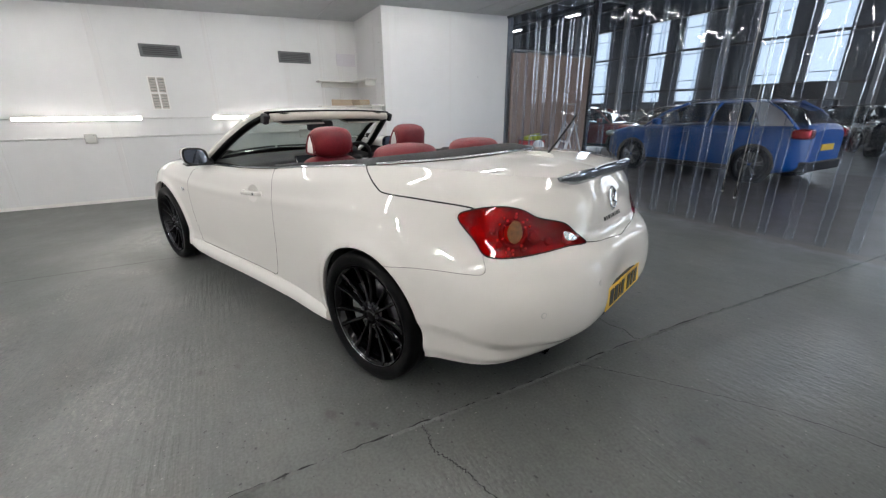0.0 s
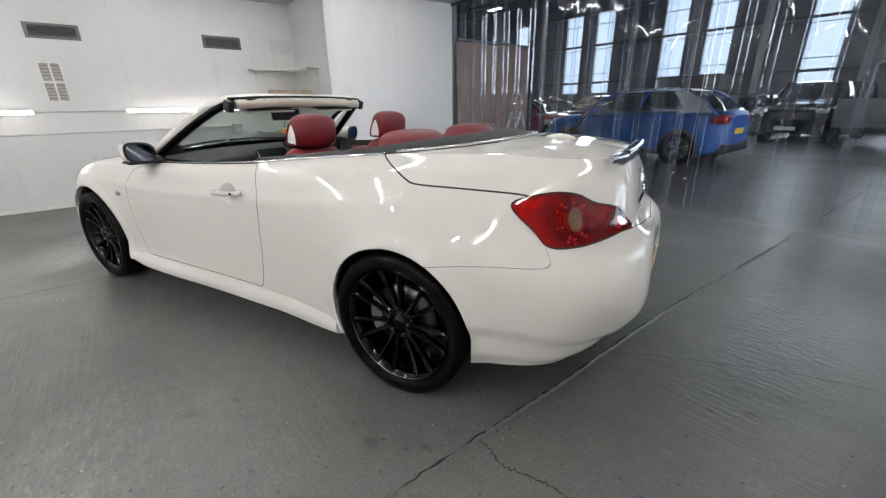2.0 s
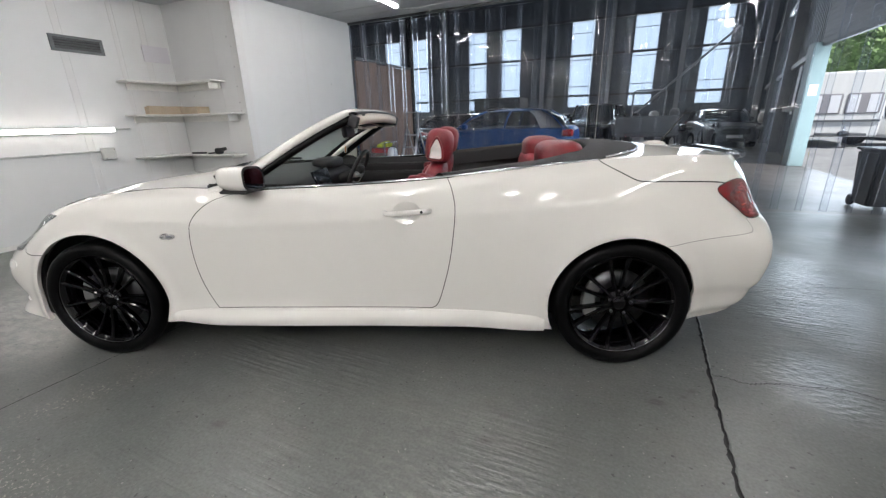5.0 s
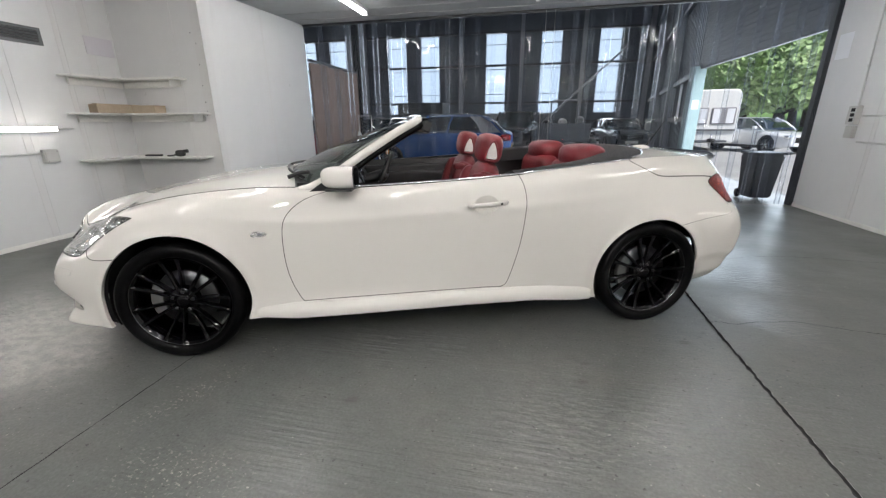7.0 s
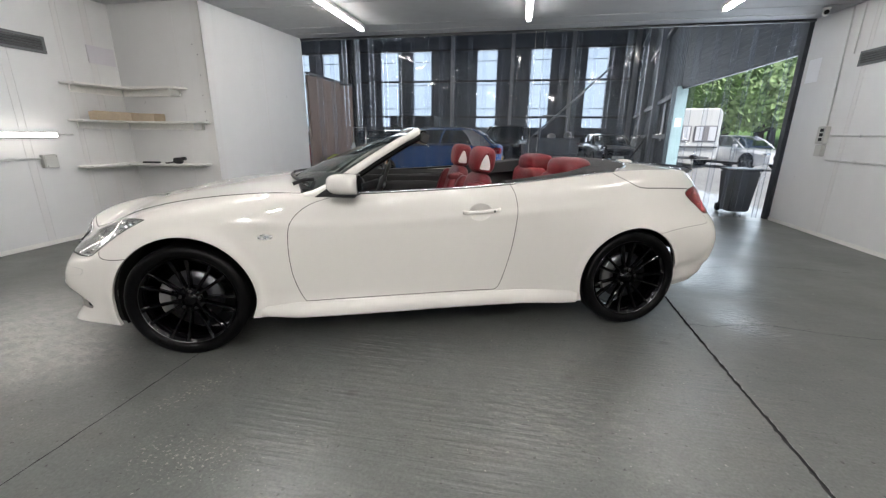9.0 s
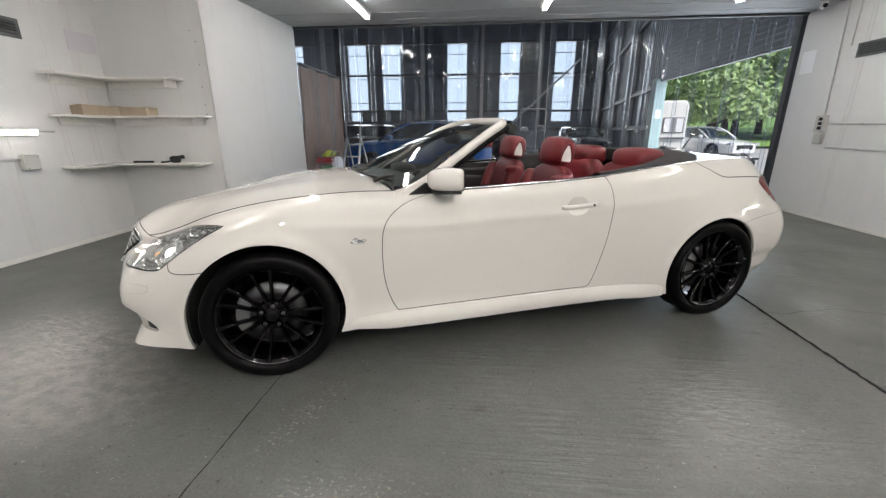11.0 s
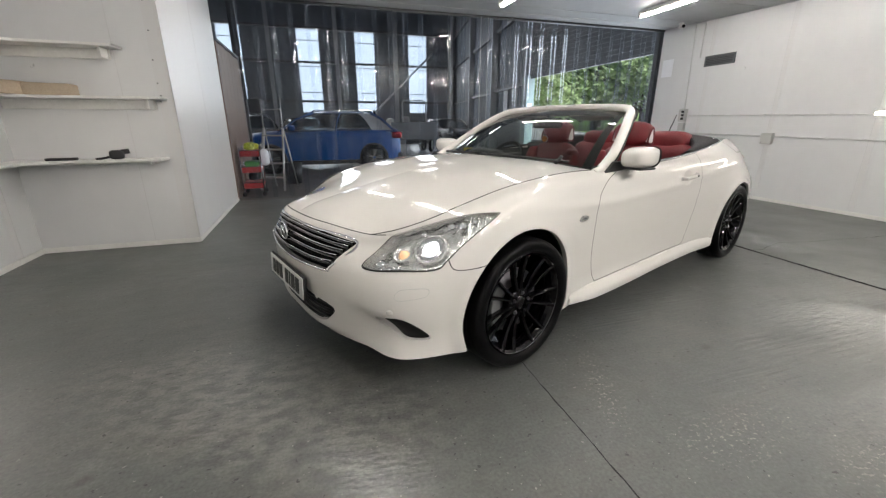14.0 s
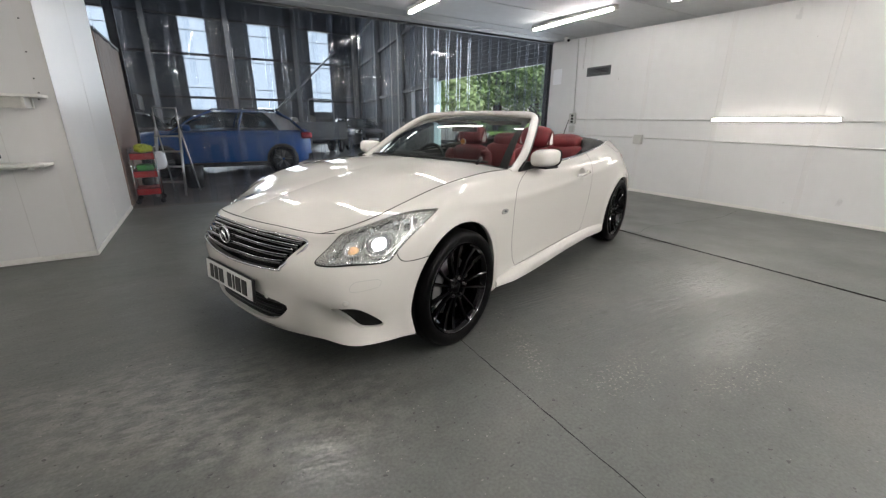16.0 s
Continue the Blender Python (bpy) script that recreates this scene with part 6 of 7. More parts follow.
# ---- the hall beyond the curtain ----
CLAD = material("grey profiled cladding", (.115, .128, .150), .6, noise_scale=.5, amount=.2)
GIRT = material("dark grey steel", (.075, .078, .084), .5, noise_scale=2, amount=.2)
PALE_STEEL = material("pale grey steel", (.30, .31, .33), .5, noise_scale=2, amount=.15)
ROOFDARK = material("dark roof sheet", (.055, .057, .062), .7, noise_scale=.4, amount=.2)
BROWN = material("brown partition board", (.22, .145, .11), .55, noise_scale=2, amount=.18, bump=.1)
GLAZE = clear_sheet("cloudy window sheet", (.80, .87, .93), .3, .05, .4, haze=.25)
Y_F, X_E = 26.5, 5.42
wins = [(-20.1, 1.3), (-15.5, 1.25), (-13.15, 1.25), (-8.65, 1.3), (-6.25, 1.3), (-1.68, 1.35), (1.92, 1.3), (5.54, 1.3)]
X_W, X_FE = -32.0, 8.6
Z0, Z1 = 1.9, 6.9
far = wall_block("wall_hall_far", X_W, Y_F, X_FE, Y_F + .2, Z0, CLAD, label="grey profiled sheet wall of the hall")
part("upper_wall", box_bm(X_W, Y_F, Z1, X_FE, Y_F + .2, 10), CLAD, far)
edges = [X_W] + [e for c, w in wins for e in (c - w / 2, c + w / 2)] + [X_FE]
for a, b in zip(edges[::2], edges[1::2]):
    part("wall_panel", box_bm(a, Y_F, Z0, b, Y_F + .2, Z1), CLAD, far)
ribs = bmesh.new()
x = X_W + .2
while x < X_FE:
    if not any(abs(x - c) < w / 2 + .06 for c, w in wins):
        box_bm(x - .03, Y_F - .012, 0, x + .03, Y_F - .0005, 9.5, bm=ribs)
    x += .30
part("cladding_ribs", ribs, CLAD, far)["kind"] = "stuff"
for z in (1.35, 2.58, 4.95, 6.95, 8.4):
    part("rail", box_bm(X_W, Y_F - .16, z - .07, X_FE, Y_F - .04, z + .07), GIRT, far)
for k, (c, w) in enumerate(wins):
    wn_ = thing("window_%d" % (k + 1), pose(c, Y_F, 0), "tall narrow cloudy window in the hall wall", "window", "hall windows", "structure")
    ob = part("pane", box_bm(-w / 2, .08, Z0, w / 2, .085, Z1), GLAZE, wn_)
    ob.visible_shadow = False
    glow = new("window_daylight", bpy.data.lights.new("window_daylight", "AREA"))
    glow.data.shape, glow.data.size, glow.data.size_y = "RECTANGLE", w - .02, Z1 - Z0 - .02
    glow.data.energy, glow.data.color = 95, (.87, .94, 1)
    glow.matrix_world = pose(c, Y_F + .078, (Z0 + Z1) / 2, -90)
    for z in (3.15, 4.72, 6.25):
        part("glazing_bar", box_bm(-w / 2, .03, z - .022, w / 2, .075, z + .022), GIRT, wn_)
for x in (-22.3, -17.8, -10.9, -4.0, .04, 3.9, 7.8):
    c = thing("steel_column", pose(x, Y_F - .45, 0), "grey steel column against the hall wall", "column", "hall columns", "structure")
    part("web", box_bm(-.015, -.2, 0, .015, .2, 9), PALE_STEEL, c)
    for y in (-.2, .2):
        part("flange", box_bm(-.11, y - .012, 0, .11, y + .012, 9), PALE_STEEL, c)
tagged(part("cross_brace", tube_bm([(6.4, Y_F - .6, 5.72), (1.5, Y_F - .6, 1.15)], .06, 8), PALE_STEEL), "diagonal steel brace on the hall wall", "brace", kind="structure")
SIDE = pose(X_E + .03, 10.45, 0, 0, 0, -10.07)           # the side wall runs off at a slight angle beyond the shutter
side = tagged(part("wall_hall_side", box_bm(0, 0, 0, .15, 16.4, 9, m=SIDE), CLAD), "grey sheet side wall of the hall", kind="structure")
part("lintel_wall", box_bm(X_E - .02, 4.36, 4.7, X_E + .13, 10.45, 9), CLAD, side)
for z in (1.35, 2.58, 4.95, 6.95):
    part("rail", box_bm(-.14, .2, z - .07, -.02, 16.2, z + .07, m=SIDE), GIRT, side)
srib = bmesh.new()
for i in range(54):
    box_bm(-.012, .2 + i * .3, 0, -.0005, .26 + i * .3, 9, bm=srib, m=SIDE)
part("cladding_ribs", srib, CLAD, side)["kind"] = "stuff"
for y in (4.3, 9.4):
    part("side_column", box_bm(-.3, y - .09, 0, -.02, y + .09, 9, m=SIDE), PALE_STEEL, side)
# white sheet whose colour stands in for a small window's daylight
part("window_pane", box_bm(-.05, 2.4, 1.2, -.04, 2.95, 2.5, m=SIDE), PAPER, side, "white panel standing in for a bright window in the side wall")
wall_block("wall_hall_front", X_R + .15, Y_C + .10, X_E + .13, Y_C + .15, 9, CLAD)
wall_block("wall_hall_south", X_W, Y_C + .10, X_COL - .15, Y_C + .25, 9, CLAD)
wall_block("wall_hall_west", X_W - .2, Y_C + .1, X_W, Y_F + .2, 9, CLAD)
wall_block("wall_over_bay", X_COL - .15, Y_C + .10, X_R + .15, Y_C + .25, 9, CLAD, z0=3.02)
jamb = thing("shutter_jamb", pose(X_E - .04, 10.2, 0), "pale green-grey frame beside the shutter opening", "frame", "", "structure")
part("post", box_bm(-.17, -.06, 0, .14, .30, 2.75, .01), material("green grey paint", (.22, .30, .295), .5, noise_scale=2, amount=.1), jamb)
part("paper", box_bm(-.09, -.064, 1.62, .07, -.061, 1.86), PAPER, jamb)
SLAT = material("grey shutter slat", (.06, .064, .072), .45, metal=.3)
shut = thing("roller_shutter", pose(X_E - .03, 0, 0), "dark roller shutter, raised above the opening", "shutter", "", "structure")
for i in range(19):
    part("slat", prism_bm([(-.045, 0), (.0, .004), (.012, .05), (.0, .096), (-.045, .104)], 4.4, 10.2, m=pose(0, 0, 2.72 + i * .11)), SLAT, shut)
part("bottom_rail", box_bm(-.04, 4.4, 2.66, .04, 10.2, 2.72, .006), GIRT, shut)
roof = thing("hall_roof", pose(0, 0, 0), "dark sheeted hall roof on steel rafters", "roof", "", "structure")
part("sheet", box_bm(X_W - .2, Y_C + .1, 9, X_FE + .2, Y_F + .2, 9.2), ROOFDARK, roof)
for x in (-22.3, -17.8, -10.9, -4.0, .04, 3.9):
    part("rafter", box_bm(x - .1, 4.5, 8.3, x + .1, Y_F, 8.95), GIRT, roof)
for y in (8, 11, 14, 17, 20, 23):
    part("purlin", box_bm(X_W, y - .06, 8.05, X_E + (y - 10.4) * .1776 if y > 10.4 else X_E, y + .06, 8.28), GIRT, roof)
HIBAY = material("hall lamp panel", (1, 1, 1), .5, emit=(.95, .98, 1), strength=27)
for x, y in ((x, y) for x in (-25.6, -19.5, -13.0, -6.6, -.8, 4.0) for y in (9.5, 16.0, 22.4)):
    lamp = thing("high_bay_light", pose(x, y, 7.6), "lit rectangular lamp hanging under the hall roof", "light", "hall lights")
    part("housing", box_bm(-.6, -.2, 0, .6, .2, .12, .02), FITTING, lamp)
    part("panel", box_bm(-.55, -.16, -.012, .55, .16, -.002), HIBAY, lamp)
    for e in (-.45, .45):
        part("chain", tube_bm([(e, 0, .12), (e, 0, 1.4)], .008, 5), GIRT, lamp)
door_sky = new("doorway_daylight", bpy.data.lights.new("doorway_daylight", "AREA"))
door_sky.data.shape, door_sky.data.size, door_sky.data.size_y = "RECTANGLE", 5.6, 2.5
door_sky.data.energy, door_sky.data.color = 190, (.80, .90, 1)
door_sky.matrix_world = pose(X_E + .22, 7.3, 1.33, 90, 0, 90)
# brown boarded partition behind the curtain
pt = thing("partition", pose(-3.22, 4.36, 0), "brown boarded partition with a pale top edge", "partition", "", "structure")
for i in range(6):
    part("panel", box_bm(-.05, i * .355 + .003, 0, .0, i * .355 + .352, 2.38 + .02 * (i % 2), .004), BROWN, pt)
part("end_post", box_bm(-.09, 2.135, 0, .05, 2.22, 5.2, .005), GAP, pt)
part("top_rail", box_bm(-.06, 0, 2.40, .015, 2.13, 2.44, .004), GIRT, pt)


# ---- vehicles ----
ALLOY = material("grey alloy", (.22, .215, .21), .4, metal=.6)
PILLAR_GREY = material("pale grey trim panel", (.42, .44, .47), .4)
CARGLASS = clear_sheet("tinted car glass", (.42, .47, .50), .02, .07, .85)


def vehicle(name, label, m, length, width, height, paint, bonnet=.95, belt_z=1.0, nose=.27, tail_cut=.06, wheel_r=.34, lamp_red=True, screen_rake=.55, tail_rake=0.0, rear_panel=None, group_name="parked cars"):
    """A parked car along x, its front at negative x: body, glasshouse, wheels, lamps. nose, tail_cut: where the cabin starts and ends, as shares of the length."""
    v = thing(name, m, label, "car", group_name)
    L, W = length / 2, width / 2
    xs = np.concatenate([np.linspace(-L, -L + .25, 7), np.linspace(-L + .4, L - .3, 22), np.linspace(L - .2, L, 6)])
    cab0, cab1 = -L + length * nose, L - length * tail_cut

    def top_z(x):
        t = np.clip((x + L) / max(cab0 + L, .1), 0, 1)
        z = bonnet - .16 * (1 - t) ** 2 if x < cab0 else bonnet + (belt_z + .04 - bonnet) * min(1, (x - cab0) / 1.2)
        return z - (.10 * max(0, (x - (L - .12)) / .12) ** 2)
    g = []
    for x in xs:
        e = 1 - .30 * max(0, (abs(x) - (L - .55)) / .55) ** 2.2
        zt = top_z(x)
        zb = .20 + .12 * max(0, (abs(x) - (L - .5)) / .5)
        g.append([(x, -W * a * e, z) for a, z in ((.75, zb - .02), (.94, zb), (.985, .34), (1.0, .55), (.985, .55 + (zt - .55) * .55), (.95, zt - .09), (.88, zt - .02), (.6, zt + .012), (0, zt + .025))])
    g = np.array(g)
    piece = surface_piece(g[:, ::-1])
    body = skin("body", [piece, flipped(*piece)], paint, v)
    for i, x in ((0, -L), (-1, L)):
        b = bmesh.new()
        row = [tuple(q) for q in g[i]]
        b.faces.new([b.verts.new(q) for q in row] + [b.verts.new((q[0], -q[1], q[2])) for q in row[-2::-1]])
        part("end_panel", b, paint, v)
    # glasshouse in three levels
    rz = height
    fr, rr = cab0 + screen_rake * 1.25, cab1 - .22 - screen_rake * .25 - tail_rake
    lev = []
    for k, (x0, x1, w, z) in enumerate(((cab0, cab1, W * .90, belt_z - .02), ((cab0 + fr) / 2, (cab1 + rr) / 2, W * .83, (belt_z + rz) / 2 + .03), (fr, rr, W * .74, rz - .05))):
        lev.append([(x0 + (x1 - x0) * s, -w * (1 - .12 * abs(2 * s - 1) ** 4), z) for s in np.linspace(0, 1, 16)])
    gg = np.array(lev)
    glass = bmesh.new()
    ringv = []
    for row in gg:
        full = [tuple(q) for q in row] + [(q[0], -q[1], q[2]) for q in row[::-1]]
        ringv.append([glass.verts.new(q) for q in full])
    for a, b in zip(ringv, ringv[1:]):
        n = len(a)
        for i in range(n):
            glass.faces.new((a[i], a[(i + 1) % n], b[(i + 1) % n], b[i]))
    part("window_glass", glass, CARGLASS, v, "tinted window glass", smooth=50)
    if rear_panel:
        for sd in (-1, 1):
            pg = []
            for s in np.linspace(.775, .955, 6):
                col = [gg[k, :, :][[int(s * 15), min(15, int(s * 15) + 1)]] for k in range(3)]
                f = s * 15 - int(s * 15)
                pg.append([((1 - f) * c[0] + f * c[1]) * (1, -sd, 1) + (0, sd * .006, 0) for c in col])
            skin("rear_pillar_panel", [surface_piece(pg)], rear_panel, v, "pale grey panel on the rear pillar")
    rf = []
    for s in np.linspace(-1, 1, 9):
        rf.append([(fr - .04 + (rr - fr + .10) * t, W * .75 * s * (1 - .10 * abs(2 * t - 1) ** 4), rz - .055 + .055 * (1 - s ** 4) * (1 - abs(2 * t - 1) ** 5)) for t in np.linspace(0, 1, 16)])
    skin("roof", [surface_piece(rf)], paint, v)
    for sd in (-1, 1):
        for x_lo, x_hi, w in ((cab0 + .02, fr, .05), (cab0 + (cab1 - cab0) * .46, fr + (rr - fr) * .46, .045), (cab1 - .10, rr - .02, .09)):
            part("pillar", sweep_bm([(x_lo, sd * W * .895, belt_z - .04), ((x_lo + x_hi) / 2 + (.02 if x_lo < 0 else 0), sd * W * .845, (belt_z + rz) / 2 + .03), (x_hi, sd * W * .755, rz - .045)], oval(w, .014, 8), up=(1, 0, 0)), paint, v)
        part("sill", box_bm(-L + .75, sd * W * .985 - .015, .20, L - .75, sd * W * .985 + .015, .30, .008), DARK, v)
        for x in (-L + length * .205, L - length * .185):
            wh = group("wheel", v)
            y = sd * (W - .02)
            part("wheel_arch", lathe_bm([(wheel_r + .050, sd * (W + .002)), (wheel_r + .042, sd * (W + .010)), (.05, sd * (W + .004))], 36, "y", centre=(x, 0, wheel_r)), DARK, wh)
            part("tyre", lathe_bm([(wheel_r * .66, y + sd * .01), (wheel_r * .72, y + sd * .045), (wheel_r * .92, y + sd * .05), (wheel_r, y + sd * .03), (wheel_r, y - sd * .18), (wheel_r * .6, y - sd * .18)], 36, "y", centre=(x, 0, wheel_r)), RUBBER, wh)
            rim = part("rim", lathe_bm([(wheel_r * .67, y + sd * .04), (wheel_r * .62, y + sd * .02), (.02, y + sd * .0)], 36, "y", centre=(x, 0, wheel_r)), DARK, wh)
            sp = bmesh.new()
            for k in range(10):
                a = 2 * math.pi * (k // 2) / 5 + .2 + (.15 if k % 2 else -.15)
                q = Vector((math.cos(a), 0, math.sin(a)))
                tube_bm([Vector((x, y + sd * .03, wheel_r)) + q * .03, Vector((x, y + sd * .042, wheel_r)) + q * wheel_r * .65], [.013, .010], 5, bm=sp)
            part("spokes", sp, ALLOY, rim)
        yl = sd * (W * .80)
        part("headlight", pad_bm(-L - .004, yl - .16, bonnet - .27, -L + .28, yl + .11, bonnet - .13, .5), CHROME_SATIN, v, smooth=60)
        if lamp_red:
            part("tail_light", pad_bm(L - .28, yl - .15, belt_z - .20, L + .008, yl + .135, belt_z - .02, .45), REFLECT_RED, v, smooth=60)
        part("mirror", pad_bm(cab0 + .28, sd * (W + .02) - .07, belt_z + .0, cab0 + .44, sd * (W + .02) + .10, belt_z + .14, .6), paint, v, smooth=60)
        for x in (cab0 + .95, cab0 + 1.75):
            part("door_handle", box_bm(x, sd * (W + .005) - .012, belt_z - .15, x + .16, sd * (W + .005) + .012, belt_z - .125, .005), paint, v)
        for x in (cab0 + .25, cab0 + (cab1 - cab0) * .46):
            part("door_gap", box_bm(x, sd * (W - .003) - .003, .36, x + .006, sd * (W - .003) + .003, belt_z - .10), GAP, v)
    part("front_grille", box_bm(-L - .012, -W * .52, bonnet - .42, -L + .05, W * .52, bonnet - .22, .01), GAP, v)
    part("rear_plate", box_bm(L - .01, -.26, .62, L + .012, .26, .73), PLATE_YELLOW, v)
    part("front_plate", box_bm(-L - .018, -.26, .38, -L + .01, .26, .49), PLATE_WHITE, v)
    part("rear_bumper", box_bm(L - .22, -W * .80, .26, L + .03, W * .80, .44, .03, 2), DARK, v)
    return v


BLUE = material("metallic blue paint", (.0004, .066, .27), .42, coat=.12, spec=.25)
BLACKCAR = material("black car paint", (.008, .008, .009), .25, coat=.5)
GREYCAR = material("grey car paint", (.08, .083, .088), .3, metal=.5, coat=1.0)
REDCAR = material("dark red car paint", (.22, .012, .018), .28, coat=1.0)
WHITECAR = material("white car paint", (.78, .79, .80), .28, coat=1.0)
suv = vehicle("suv_car", "metallic blue crossover car parked in the hall", pose(-1.75, 8.82, 0), 4.19, 1.78, 1.51, BLUE, bonnet=.99, belt_z=1.02, nose=.25, tail_cut=.02, screen_rake=.72, wheel_r=.335, tail_rake=.30, rear_panel=PILLAR_GREY)
for sd in (-1, 1):
    part("roof_rail", tube_bm([(-.25, sd * .60, 1.44), (-.1, sd * .60, 1.525), (1.0, sd * .60, 1.525), (1.2, sd * .60, 1.44)], .012, 6), CHROME, suv)
vehicle("saloon_car", "dark red saloon parked behind the blue car", pose(-6.9, 10.9, 0, 0, 0, 200), 4.4, 1.78, 1.45, REDCAR, bonnet=.92, belt_z=.95, tail_cut=.14)
vehicle("estate_car", "grey estate car parked in the hall", pose(-5.2, 13.2, 0, 0, 0, 8), 4.5, 1.78, 1.50, GREYCAR, tail_cut=.03)
vehicle("offroad_car", "black off-road car parked in the hall", pose(.22, 16.9, 0, 0, 0, 82), 4.3, 1.80, 1.80, BLACKCAR, bonnet=1.12, belt_z=1.18, tail_cut=.02, screen_rake=.3, wheel_r=.38)
vehicle("hatchback_car", "black hatchback parked in the hall", pose(-2.3, 18.6, 0, 0, 0, 80), 4.1, 1.75, 1.48, BLACKCAR, tail_cut=.03)
vehicle("saloon_car", "dark grey saloon parked by the hall wall", pose(5.0, 18.4, 0, 0, 0, 95), 4.5, 1.8, 1.46, GREYCAR, tail_cut=.12)
vehicle("white_hatchback", "white hatchback parked outside on the yard", pose(10.85, 17.9, 0, 0, 0, 110), 4.2, 1.75, 1.46, WHITECAR, bonnet=.86, belt_z=.94, nose=.27, screen_rake=.75, tail_cut=.03, group_name="cars outside")

# flat-bed trailer, clutter, drum
tr = thing("flatbed_trailer", pose(1.95, 15.2, 0, 0, 0, 5), "dark flatbed trailer with a hooped rail", "trailer")
part("bed", box_bm(-1.0, -1.6, .55, 1.0, 1.6, .68, .02), GIRT, tr)
part("headboard", box_bm(-1.0, -1.62, .68, 1.0, -1.56, 1.25, .01), GIRT, tr)
for e in (-1, 1):
    part("trailer_wheel", lathe_bm([(.12, e * 1.0), (.28, e * 1.0), (.31, e * .96), (.31, e * .82), (.1, e * .82)], 28, "x", centre=(0, 0, .31)), RUBBER, tr)
    part("side_board", box_bm(e * 1.0 - .02, -1.6, .68, e * 1.0 + .02, 1.6, 1.0, .01), GIRT, tr)
part("hoop", tube_bm([(-.5, -1.55, 1.25), (-.5, -1.55, 2.0), (-.42, -1.55, 2.08), (.42, -1.55, 2.08), (.5, -1.55, 2.0), (.5, -1.55, 1.25)], .03, 8), PALE_STEEL, tr)
drum = thing("yellow_tub", pose(3.5, 11.2, 0) @ Matrix.Scale(.8, 4), "yellow plastic tub standing on the hall floor", "tub")
part("tub", lathe_bm([(.001, .01), (.20, .01), (.24, .42), (.25, .42), (.21, 0), (.001, 0)], 28, "z"), material("yellow plastic", (.75, .58, .03), .4), drum)
part("tub_rim", tube_bm([(.247 * math.cos(a), .247 * math.sin(a), .42) for a in np.linspace(0, 2 * math.pi, 25)[:-1]], .012, 6, closed=True), material("tub rim", (.7, .55, .05), .4), drum)
cont = thing("storage_container", pose(-6.0, 23.6, 0), "large dark storage container on a raised deck", "container")
part("shell", box_bm(-1.45, -1.1, 1.75, 1.45, 1.1, 2.5, .03), ROOFDARK, cont)
for e in (-1.3, 1.3):
    for d in (-.9, .9):
        part("leg", box_bm(e - .08, d - .08, 0, e + .08, d + .08, 1.75), GIRT, cont)
rndc = random.Random(4)
for i in range(15):
    x, y = -1.2 + i * .62 + rndc.uniform(-.2, .2), rndc.uniform(20.5, 23.5)
    h = rndc.uniform(.7, 1.6)
    t = thing("stacked_crate", pose(x, y, 0, 0, 0, rndc.uniform(-25, 25)), "dark workshop crate stacked by the hall wall", "crate", "workshop crates")
    part("crate", box_bm(-.3, -.25, 0, .3, .25, h * .6, .02), rndc.choice([GIRT, ROOFDARK, PALE_STEEL, DARK]), t)
    part("load", pad_bm(-.26, -.2, h * .6, .22, .2, h, .7), rndc.choice([DARK, GIRT, PALE_STEEL, CONDUIT]), t, smooth=60)
for i, x in enumerate((-1.9, -2.6)):
    mb_ = thing("motorcycle", pose(3.3 + i * 1.3, 14.8 + i * 1.6, 0, 0, 0, 60 + i * 20), "dark motorcycle standing in the hall", "motorcycle", "motorcycles")
    for e in (-.7, .7):
        part("tyre", lathe_bm([(.20, -.05), (.30, -.055), (.32, 0), (.30, .055), (.20, .05)], 28, "y", centre=(e, 0, .32)), RUBBER, mb_)
        part("rim", lathe_bm([(.20, -.03), (.03, -.02), (.03, .02), (.20, .03)], 20, "y", centre=(e, 0, .32)), SILVER, mb_)
    part("tank", pad_bm(-.30, -.14, .70, .15, .14, .95, .6), BLACKCAR, mb_, smooth=60)
    part("saddle", pad_bm(.10, -.13, .72, .75, .13, .86, .6), DARK, mb_, smooth=60)
    part("engine", pad_bm(-.25, -.16, .25, .30, .16, .68, .5), GIRT, mb_, smooth=60)
    part("fork", tube_bm([(-.7, 0, .32), (-.42, 0, 1.0)], .03, 8), CHROME, mb_)
    part("handlebar", tube_bm([(-.32, -.36, 1.05), (-.42, -.2, 1.0), (-.42, .2, 1.0), (-.32, .36, 1.05)], .014, 6), DARK, mb_)

# trolley, step ladder and bins just behind the curtain
TRED, TGREEN, TYELL = material("red plastic", (.42, .02, .02), .4), material("green plastic", (.05, .25, .05), .45), material("yellow-green cloth", (.45, .50, .04), .85, noise_scale=12, amount=.3)
tly = thing("trolley", pose(-3.01, 4.78, 0, 0, 0, 2) @ Matrix.Scale(.84, 4), "metal trolley stacked with red trays and a yellow cloth", "trolley")
for x in (-.19, .19):
    for y in (-.27, .27):
        part("post", tube_bm([(x, y, .08), (x, y, 1.0)], .012, 8), CHROME, tly)
        part("castor", lathe_bm([(.001, -.015), (.04, -.015), (.045, 0), (.04, .015), (.001, .015)], 16, "y", centre=(x, y, .045)), DARK, tly)
for z, mt in ((.16, TRED), (.48, TRED), (.80, TRED)):
    part("tray", box_bm(-.18, -.26, z, .18, .26, z + .12, .015, 2), mt, tly)
    part("tray_lip", tube_bm([(-.19, -.27, z + .12), (.19, -.27, z + .12), (.19, .27, z + .12), (-.19, .27, z + .12)], .008, 6, closed=True), DARK, tly)
part("green_box", box_bm(-.12, -.2, .60, .14, .12, .70, .015), TGREEN, tly)
part("bottles", pad_bm(-.1, -.1, .30, .1, .18, .46, .6), DARK, tly, smooth=60)
